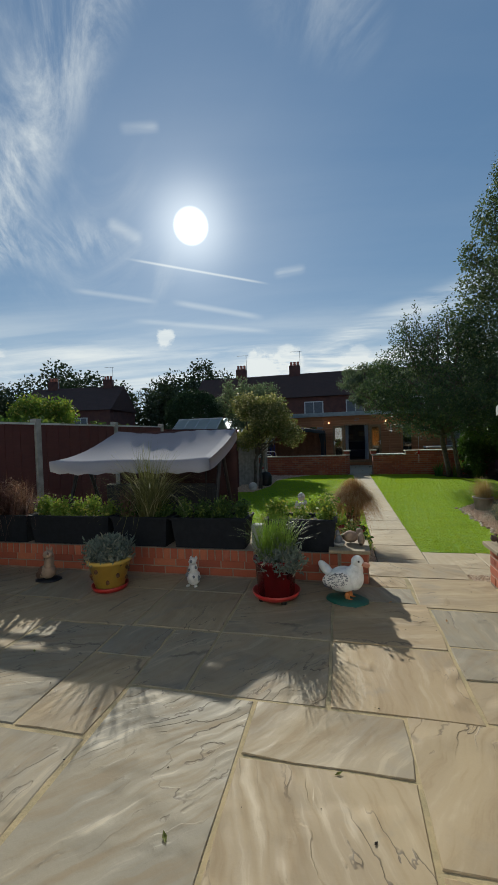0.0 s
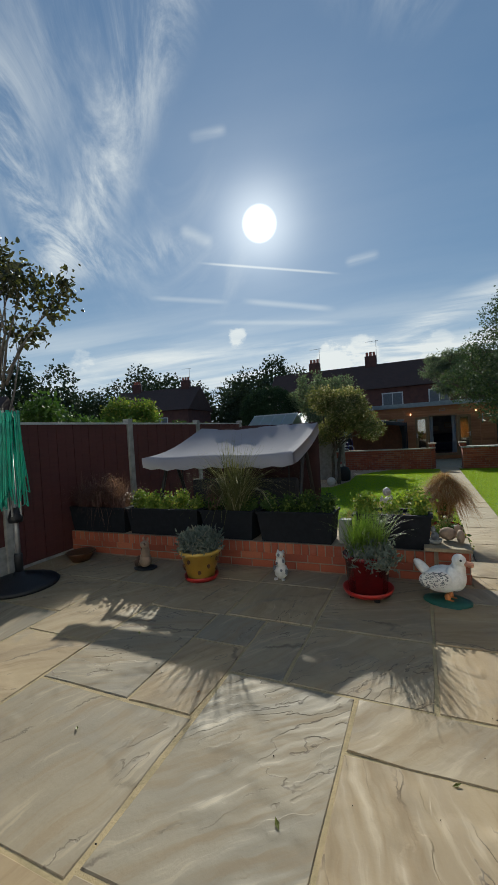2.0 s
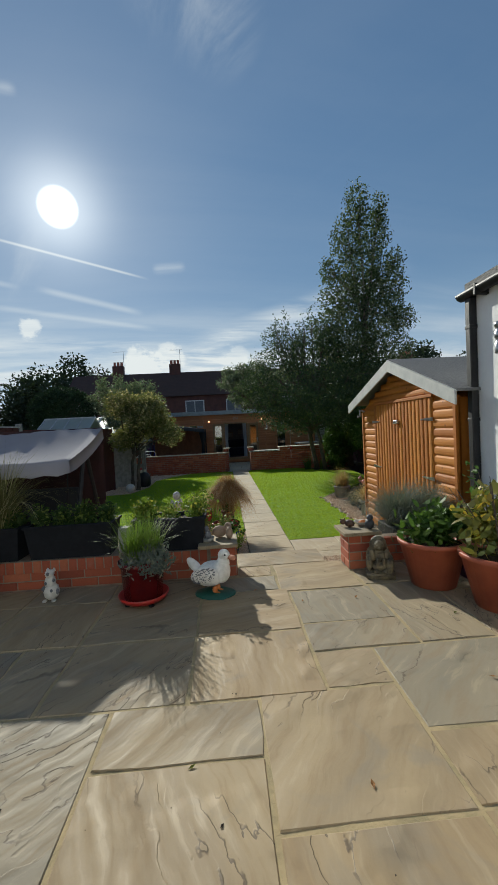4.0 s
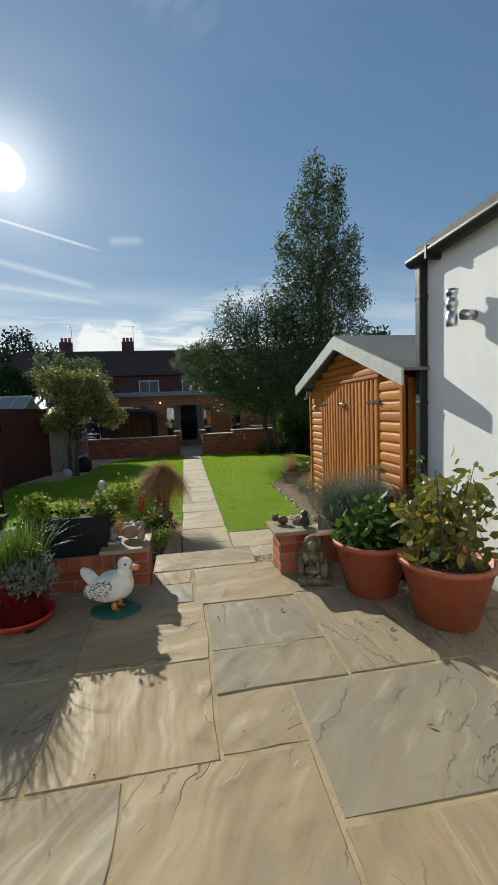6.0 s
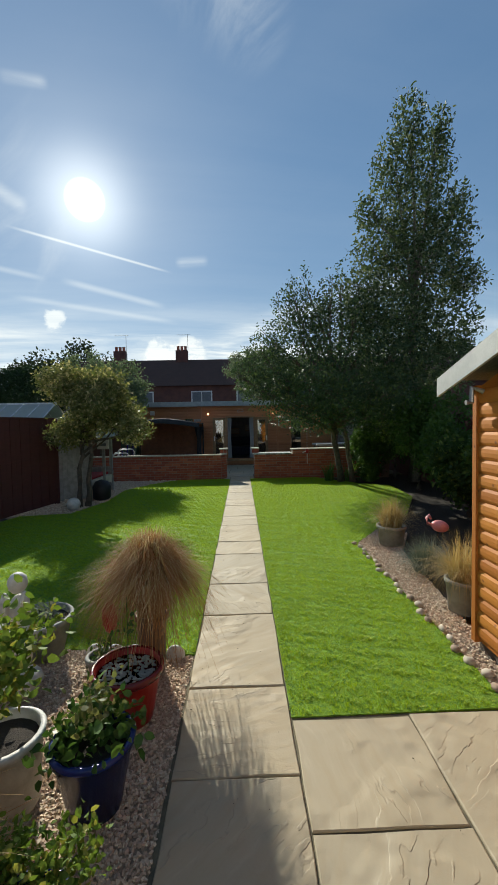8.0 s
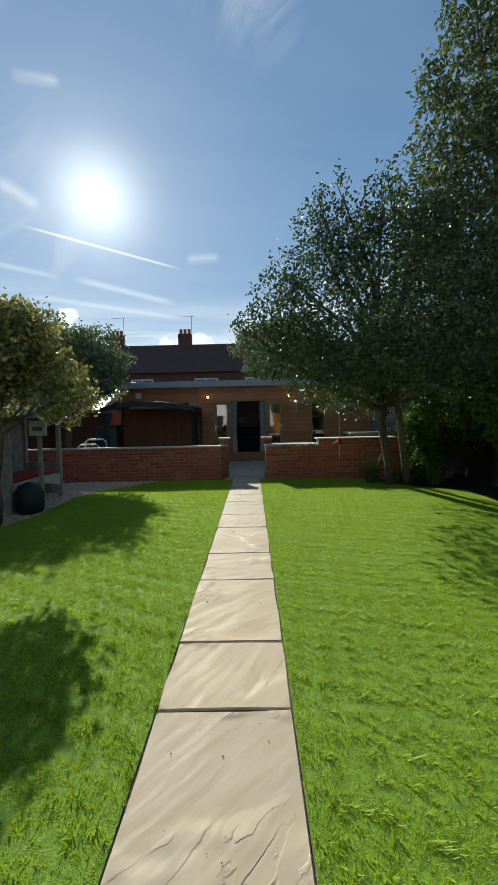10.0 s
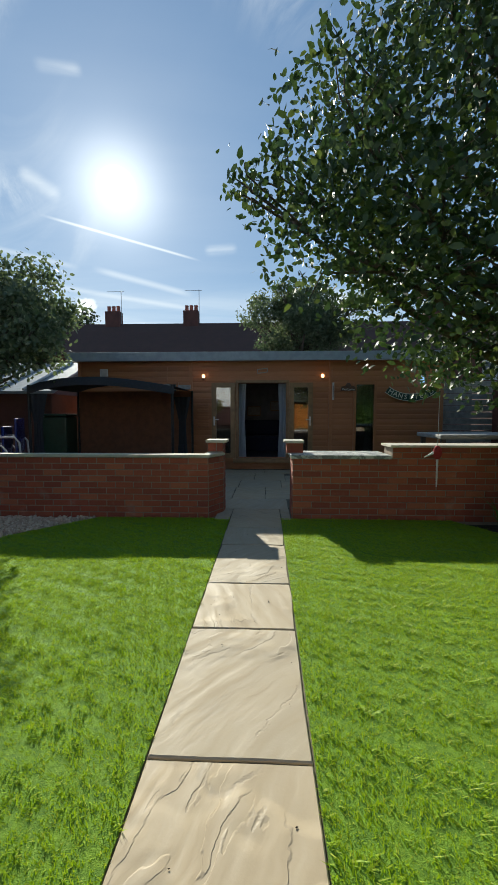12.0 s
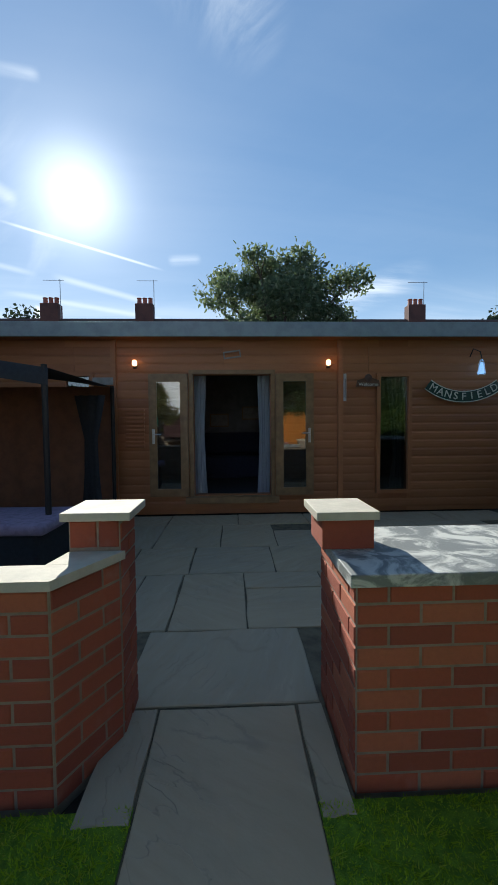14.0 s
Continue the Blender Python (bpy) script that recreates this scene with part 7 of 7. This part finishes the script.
part("grass", blades_mesh("blades", disc_points(1000, 0.10, 523, z), 0.48, 0.8, 0.005, 524, 0.6), L_STRAW, t, "pale arching grass")
fs = thing("fescue_clump", "round clump of blue-grey fescue grass in the gravel", "ornamental grass", 3.05, 7.85, 0)
part("clump", blades_mesh("blades", disc_points(1700, 0.12, 525, 0.0), 0.42, 0.9, 0.0045, 526, 0.3), L_FESCUE, fs)
fl = thing("flamingo_ornament", "pink flamingo garden ornament on thin legs", "garden ornament", 3.35, 8.2, 0)
bm = bmesh.new()
blob(bm, (0.03, 0, 0.40), (0.105, 0.07, 0.07), 3, turn=Euler((0, 0.25, 0)).to_matrix())
part("body", bm, M_PINK, fl, smooth=True)
part("neck", tube([(-0.05, 0, 0.41), (-0.12, 0, 0.44), (-0.13, 0, 0.50), (-0.10, 0, 0.53), (-0.075, 0, 0.49)], [0.024, 0.017, 0.017, 0.024, 0.014], 8), M_PINK, fl, smooth=True)
for x in (0.0, 0.05):
    part("leg", tube([(x, 0, 0), (x, 0, 0.36)], 0.006, 5), M_BLACK, fl)
for k in range(3):
    pk = thing("strap_leaved_plant", "clump of upright strap-like green leaves in the border", "garden plant", 3.55 + 0.55 * k, 14.85 - 0.15 * k, 0, group="strap-leaved plants")
    part("clump", blades_mesh("blades", disc_points(60, 0.12, 530 + k, 0.0), 0.60, 0.4, 0.032, 533 + k, 0.3), L_BLADE if k else L_GREEN, pk)
for k in range(22):
    a = k / 21
    x = 2.57 + 0.03 * math.sin(k * 1.7)
    es = thing("border_stone", "small rounded pale edging stone beside the lawn", "edging stone", x + 0.02, 5.95 + a * 2.95, 0, group="border edging stones")
    bm = bmesh.new()
    blob(bm, (0, 0, 0.005), (0.030 + 0.008 * math.sin(k), 0.042, 0.024), 2, 0.4, seed=k)
    part("stone", bm, M_PALESTONE if k % 3 else M_SHELL, es, smooth=True)

# ------------------------------------------------------------------ ornaments

duck = thing("duck_statue", "white speckled painted duck statue on a green base", "garden statue", 0.288, 3.16, PZ, -20)
bm = bmesh.new()
blob(bm, (0.02, 0, 0.0), (0.165, 0.125, 0.030), 3, 0.15, seed=4)
part("base", bm, M_TEAL, duck, "dark green painted base", smooth=True)
bm = bmesh.new()
blob(bm, (-0.01, 0, 0.155), (0.140, 0.098, 0.090), 3, turn=Euler((0, -0.18, 0)).to_matrix())
blob(bm, (-0.145, 0, 0.215), (0.085, 0.046, 0.034), 3, turn=Euler((0, 0.75, 0)).to_matrix())
blob(bm, (0.075, 0, 0.185), (0.075, 0.080, 0.095), 3)
blob(bm, (0.098, 0, 0.250), (0.050, 0.048, 0.070), 3)
blob(bm, (0.106, 0, 0.312), (0.047, 0.042, 0.048), 3)
part("body", bm, M_DUCK, duck, "white painted body", smooth=True)
g = rng(600)
for sy in (-1, 1):
    bm = bmesh.new()
    blob(bm, (-0.035, sy * 0.076, 0.170), (0.118, 0.028, 0.066), 3, turn=Euler((0, -0.25, 0)).to_matrix())
    wing = part("wing", bm, M_DUCK, duck, "white wing with dark feather flecks", smooth=True)
    bm = bmesh.new()
    for k in range(210):
        u, vv = g.uniform(-1.25, 1.0), g.uniform(-0.9, 1.0)
        x = -0.035 + 0.117 * math.sin(u) * math.cos(vv)
        zz = 0.170 + 0.066 * math.sin(vv) + (x + 0.035) * 0.25
        y = sy * (0.076 + 0.0285 * math.cos(u) * math.cos(vv))
        blob(bm, (x, y, zz), (0.0075 * g.uniform(0.4, 1.4), 0.002, 0.003), 1)
    part("speckles", bm, M_GREYSPOT, wing, "dark feather flecks", kind="stuff")
bm = bmesh.new()
blob(bm, (0.165, 0, 0.298), (0.036, 0.026, 0.017), 3)
blob(bm, (0.178, 0, 0.285), (0.022, 0.020, 0.010), 2)
part("beak", bm, M_PEACH, duck, "peach painted beak", smooth=True)
for sy in (-1, 1):
    bm = bmesh.new()
    blob(bm, (0.128, sy * 0.037, 0.325), (0.008, 0.005, 0.008), 2)
    part("eye", bm, M_BLACK, duck)
for s in (-0.03, 0.03):
    bm = bmesh.new()
    blob(bm, (0.03, s, 0.045), (0.022, 0.018, 0.03), 2)
    blob(bm, (0.045, s, 0.022), (0.035, 0.02, 0.008), 2)
    part("foot", bm, M_ORANGE, duck, "orange painted foot", smooth=True)

rab = thing("rabbit_statue", "small grey and white rabbit statue sitting up", "garden statue", -1.0, 3.28, PZ)
bm = bmesh.new()
blob(bm, (0, 0, 0.07), (0.062, 0.06, 0.072), 2)
blob(bm, (0, -0.01, 0.15), (0.042, 0.042, 0.06), 2)
blob(bm, (0, -0.015, 0.215), (0.036, 0.038, 0.034), 2)
blob(bm, (-0.024, 0.012, 0.235), (0.013, 0.018, 0.020), 1)
blob(bm, (0.024, 0.012, 0.235), (0.013, 0.018, 0.020), 1)
for s in (-0.035, 0.035):
    blob(bm, (s, -0.05, 0.012), (0.02, 0.03, 0.012), 1)
part("figure", bm, M_WHITE, rab, smooth=True)
bm = bmesh.new()
for px, py, pz, pr in ((-0.045, -0.03, 0.10, 0.022), (0.048, -0.02, 0.07, 0.024), (0.0, -0.048, 0.222, 0.014), (-0.02, -0.05, 0.15, 0.012), (0.03, -0.03, 0.165, 0.016), (0.02, -0.052, 0.09, 0.013)):
    bm = bmesh.new()
    blob(bm, (px, py, pz), (pr, pr * 0.6, pr * 1.2), 1)
    part("marking", bm, M_GREYSPOT, rab, "grey painted fur marking", smooth=True)
fox = thing("fox_statue", "seated fox statue in brown and white on a dark base", "garden statue", -2.42, 3.20, PZ)
bm = bmesh.new()
blob(bm, (0, 0, 0.012), (0.13, 0.10, 0.014), 2)
part("base", bm, M_BLACK, fox, smooth=True)
bm = bmesh.new()
blob(bm, (0.0, 0, 0.09), (0.07, 0.065, 0.075), 2)
blob(bm, (0.02, -0.01, 0.17), (0.045, 0.045, 0.075), 2)
blob(bm, (0.03, -0.03, 0.255), (0.045, 0.05, 0.038), 2)
blob(bm, (0.005, -0.01, 0.30), (0.014, 0.01, 0.028), 1)
blob(bm, (0.055, -0.01, 0.30), (0.014, 0.01, 0.028), 1)
blob(bm, (-0.08, 0, 0.05), (0.055, 0.04, 0.035), 2)
part("figure", bm, M_SHELL, fox, smooth=True)
bm = bmesh.new()
for px, py, pz, pr in ((-0.04, -0.04, 0.10, 0.036), (0.0, -0.03, 0.205, 0.024), (0.05, -0.06, 0.262, 0.018), (-0.085, -0.03, 0.055, 0.03)):
    bm = bmesh.new()
    blob(bm, (px, py, pz), (pr, pr * 0.6, pr * 1.3), 1)
    part("marking", bm, M_TABBY, fox, "brown painted fur marking", smooth=True)
monk = thing("seated_statue", "mossy cast stone seated figure statue", "garden statue", 1.68, 3.27, PZ, -12)
bm = bmesh.new()
lower = extruded([(-0.135, -0.12), (0.135, -0.12), (0.150, -0.02), (0.135, 0.10), (-0.135, 0.10), (-0.150, -0.02)], 0.0, 0.055, bm)
blob(bm, (0, -0.01, 0.045), (0.150, 0.122, 0.035), 3, 0.10, seed=2)
blob(bm, (0, 0.055, 0.185), (0.128, 0.055, 0.150), 3, 0.06, seed=3)
blob(bm, (0, 0.045, 0.315), (0.088, 0.055, 0.098), 3, 0.05, seed=5)
blob(bm, (0.0, -0.002, 0.318), (0.052, 0.050, 0.058), 3)
blob(bm, (-0.004, -0.046, 0.300), (0.020, 0.016, 0.013), 2)
for sx in (-1, 1):
    blob(bm, (sx * 0.020, -0.040, 0.328), (0.013, 0.010, 0.009), 2)
    blob(bm, (sx * 0.110, -0.030, 0.150), (0.030, 0.070, 0.085), 3, 0.06, seed=6)
    blob(bm, (sx * 0.075, -0.030, 0.225), (0.034, 0.040, 0.060), 2)
    blob(bm, (sx * 0.030, -0.085, 0.165), (0.020, 0.024, 0.048), 2)
    blob(bm, (sx * 0.040, -0.085, 0.075), (0.034, 0.045, 0.030), 2)
blob(bm, (0.0, -0.010, 0.215), (0.070, 0.060, 0.060), 3)
blob(bm, (0.0, -0.040, 0.120), (0.085, 0.070, 0.050), 3)
blob(bm, (0.085, -0.065, 0.115), (0.042, 0.045, 0.085), 3)
blob(bm, (0.0, -0.045, 0.255), (0.042, 0.018, 0.012), 2)
blob(bm, (-0.05, -0.100, 0.060), (0.055, 0.014, 0.010), 2)
part("figure", bm, M_TANSTONE, monk, at=Matrix.Scale(0.80, 4), smooth=True)
cat = thing("cat_ornament", "small brown crouching cat ornament on the pier", "ornament", 1.52, 3.62, PZ + 0.338, -40)
bm = bmesh.new()
blob(bm, (0.03, 0, 0.035), (0.05, 0.032, 0.036), 2)
blob(bm, (-0.03, -0.01, 0.045), (0.028, 0.026, 0.028), 2)
blob(bm, (-0.02, 0.01, 0.07), (0.007, 0.007, 0.01), 1)
blob(bm, (-0.04, -0.025, 0.07), (0.007, 0.007, 0.01), 1)
part("figure", bm, M_TABBY, cat, smooth=True)
bear = thing("cat_ornament", "small dark grey and white sitting cat ornament on the pier", "ornament", 1.69, 3.49, PZ + 0.338)
bm = bmesh.new()
blob(bm, (0, 0, 0.045), (0.042, 0.038, 0.048), 2)
blob(bm, (0, -0.012, 0.105), (0.03, 0.03, 0.028), 2)
part("figure", bm, M_SLATEY, bear, smooth=True)
dish = thing("oval_dish", "white oval dish with a yellow stone in it", "dish", 1.68, 3.64, PZ + 0.338)
part("bowl", lathe([(0.03, 0), (0.05, 0.008), (0.085, 0.035), (0.088, 0.038), (0.08, 0.036), (0.045, 0.014), (0.005, 0.01)], 24), M_WHITE, dish, at=Matrix.Diagonal((1.0, 0.75, 1, 1)), smooth=True)
bm = bmesh.new()
blob(bm, (0, 0, 0.028), (0.035, 0.028, 0.022), 2, 0.3)
part("stone", bm, M_ORANGE, dish, "yellow stone", smooth=True)
hens = thing("stone_bird_ornament", "pair of buff stone bird ornaments on the pier", "ornament", 0.40, 3.62, PZ + 0.303)
bm = bmesh.new()
blob(bm, (-0.05, 0.06, 0.055), (0.07, 0.045, 0.055), 2)
blob(bm, (0.03, 0.08, 0.09), (0.035, 0.03, 0.04), 2)
blob(bm, (0.04, -0.02, 0.055), (0.032, 0.045, 0.058), 2)
part("figure", bm, M_SHELL, hens, smooth=True)
gn = thing("gnome_ornament", "small grey and blue figure ornament in a dish on the pier", "ornament", 0.25, 3.56, PZ + 0.303)
part("dish", lathe([(0.03, 0), (0.045, 0.01), (0.055, 0.04), (0.05, 0.04), (0.03, 0.015)], 18), M_GREYPOT, gn, smooth=True)
bm = bmesh.new()
blob(bm, (0, 0, 0.06), (0.032, 0.03, 0.04), 2)
blob(bm, (-0.01, 0, 0.11), (0.02, 0.02, 0.035), 2)
part("figure", bm, M_GREYSPOT, gn, smooth=True)
bk = thing("watering_set", "black bucket with a yellow rim and yellow scoop", "bucket", 2.20, 4.36, 0.03)
part("body", lathe([(0.075, 0), (0.10, 0.22), (0.08, 0.02)], 20), M_BLACK, bk, smooth=True)
rim = bmesh.new()
tube([(0.115 * math.cos(a), 0.115 * math.sin(a), 0.225 + 0.02 * math.cos(a)) for a in [2 * math.pi * k / 24 for k in range(25)]], 0.014, 8, rim)
part("rim", rim, M_YELLOW, bk, "bright yellow rim", smooth=True)
bm = bmesh.new()
blob(bm, (0.0, 0, 0.20), (0.05, 0.04, 0.03), 2)
part("scoop", bm, M_YELLOW, bk, "yellow scoop", smooth=True)

ua = thing("urn_box", "small pale weathered box between the troughs", "ornament", -0.48, 3.62, PZ + 0.25)
part("body", boxed(-0.055, 0.055, -0.05, 0.05, 0, 0.22, 0.01), M_GREYPOT, ua)

dry = thing("rotary_dryer", "folded rotary clothes dryer with green lines on a black base", "rotary clothes dryer", -3.32, 2.50, PZ)
part("base", lathe([(0.33, 0), (0.34, 0.02), (0.31, 0.045), (0.20, 0.06), (0.18, 0.09), (0.06, 0.10), (0.04, 0.14)], 32), M_BLACK, dry, "round black weighted base", smooth=True)
part("pole", lathe([(0.024, 0.1), (0.024, 0.62), (0.020, 0.63), (0.020, 1.57)], 14), M_ALU, dry, "grey metal pole", smooth=True)
part("sleeve", lathe([(0.036, 0.12), (0.036, 0.30), (0.03, 0.31)], 14), M_BLACK, dry, smooth=True)
part("hub", lathe([(0.06, 0.60), (0.065, 0.64), (0.045, 0.70), (0.03, 0.74)], 12), M_BLACK, dry, "black hub", smooth=True)
part("cap", lathe([(0.045, 1.55), (0.05, 1.58), (0.03, 1.62)], 12), M_BLACK, dry, smooth=True)
for k in range(4):
    a = k * math.pi / 2 + 0.5
    part("arm", tube([(0.05 * math.cos(a), 0.05 * math.sin(a), 0.66), (0.085 * math.cos(a), 0.085 * math.sin(a), 1.64)], 0.011, 6), M_ALU, dry)
g = rng(700)
for k in range(46):
    bm = bmesh.new()
    a = g.uniform(0, 2 * math.pi)
    r0, r1 = g.uniform(0.06, 0.10), g.uniform(0.08, 0.14)
    zl = g.uniform(0.72, 1.05)
    tube([(0.09 * math.cos(a), 0.09 * math.sin(a), 1.64), (r0 * math.cos(a), r0 * math.sin(a), 1.38), (r1 * math.cos(a), r1 * math.sin(a), zl), (r1 * math.cos(a + 0.5), r1 * math.sin(a + 0.5), zl + 0.02), (0.09 * math.cos(a + 0.7), 0.09 * math.sin(a + 0.7), 1.62)], 0.006, 4, bm)
    part("line", bm, M_GREENCORD, dry, "loop of green washing line")
trio = thing("low_bowl", "round brown terracotta bowl by the fence", "pot", -3.35, 3.25, PZ)
part("bowl", lathe([(0.09, 0), (0.15, 0.09), (0.16, 0.10), (0.14, 0.10), (0.06, 0.03)], 20), M_OCHREDARK, trio, smooth=True)

g = rng(801)
for k in range(16):
    x, y = [(0.25, 1.55), (0.9, 1.4), (0.5, 1.0), (-0.3, 1.2), (1.7, 1.9), (2.3, 2.0), (-1.3, 1.3), (0.95, 2.9), (-0.9, 1.7), (2.0, 1.4), (0.2, 0.9), (0.95, 0.8), (-1.6, 2.1), (1.35, 2.9), (0.62, 3.15), (1.9, 2.55)][k]
    lv = thing("fallen_leaf", "small curled fallen leaf on the paving", "leaf", x, y, PZ + 0.004, float(g.uniform(0, 360)), group="fallen leaves")
    bm = bmesh.new()
    s = g.uniform(0.014, 0.028)
    c = [bm.verts.new(p) for p in ((-s, 0, 0), (0, s * 0.4, 0.003), (s, 0, 0.006), (0, -s * 0.4, 0.003), (0, 0, -0.001))]
    for i in range(4):
        bm.faces.new((c[i], c[(i + 1) % 4], c[4]))
    part("blade", bm, L_YELLOW if k % 3 == 0 else L_BROWN, lv)

# ------------------------------------------------------------------ crumbs of soil and stone on the paving

g = rng(905)
v, f = [], []
for x0, x1, y0, y1, z, count in ((-3.0, 2.6, 0.4, 3.3, PZ + 0.004, 90), (0.72, 1.30, 4.2, 15.4, 0.004, 120), (1.35, 2.6, 4.5, 5.7, 0.004, 16), (0.9, 1.5, 3.2, 4.1, PZ + 0.004, 10)):
    for k in range(count):
        x, y, r = g.uniform(x0, x1), g.uniform(y0, y1), float(g.choice([0.003, 0.004, 0.006, 0.009], p=[0.4, 0.35, 0.2, 0.05]))
        a = g.uniform(0, 6.3)
        b0 = len(v)
        v += [(x + r * math.cos(a + j * 1.57) * (1.0 if j % 2 else 0.6), y + r * math.sin(a + j * 1.57) * (1.0 if j % 2 else 0.6), z) for j in range(4)] + [(x, y, z + r * 0.6)]
        f += [(b0 + j, b0 + (j + 1) % 4, b0 + 4) for j in range(4)]
crumbs = part("paving_crumbs", mesh_of("crumbs", v, f), M_SOIL)
tagged(crumbs, "small dark crumbs of soil scattered on the paving", "debris", kind="stuff")

# ------------------------------------------------------------------ slabs and bricks, piece by piece

lay_slabs(patio, PATIO, PZ, 0.016)
lay_slabs(path_base, LOWER, 0.0, mat=M_LIGHTENEDSLAB)
lay_slabs(path_base, TERRACE, 0.0, mat=M_LIGHTENEDSLAB)
lay_slabs(side_terrace, SIDE, 0.0)
lay_bricks(pw, -3.86, 3.52, PZ - 0.005, 0, 4.10, 3, soldier_top=True)
lay_bricks(pl, 0.262, 3.50, PZ - 0.005, 0, 0.228, 3, pitch=0.09)
lay_bricks(pl, 0.49, 3.50, PZ - 0.005, 90, 0.25, 3, 1, pitch=0.09)
lay_bricks(pe, 1.48, 3.445, PZ - 0.005, 0, 0.24, 4, pitch=0.077)
lay_bricks(pe, 1.48, 3.69, PZ - 0.005, -90, 0.245, 4, 1, pitch=0.077)
lay_bricks(pe2, 1.74, 3.585, PZ - 0.005, 0, 1.04, 3, 1)
lay_bricks(wr, 1.45, 15.68, -0.035, 0, 3.9, 10)
lay_bricks(wr, 1.45, 16.20, -0.035, -90, 0.52, 10, 1)
lay_bricks(wr2, 2.62, 15.68, 0.72, 0, 2.7, 2, 1, pitch=0.068)
lay_bricks(wl, -4.2, 15.68, -0.035, 0, 4.63, 10)
lay_bricks(wl2, 0.43, 15.68, -0.035, 61, 0.315, 10, 1)
lay_bricks(pc, 0.385, 15.96, 0.765, 0, 0.20, 1, 1, pitch=0.115)
lay_bricks(pc, 0.585, 15.96, -0.035, 90, 0.22, 12, 1)
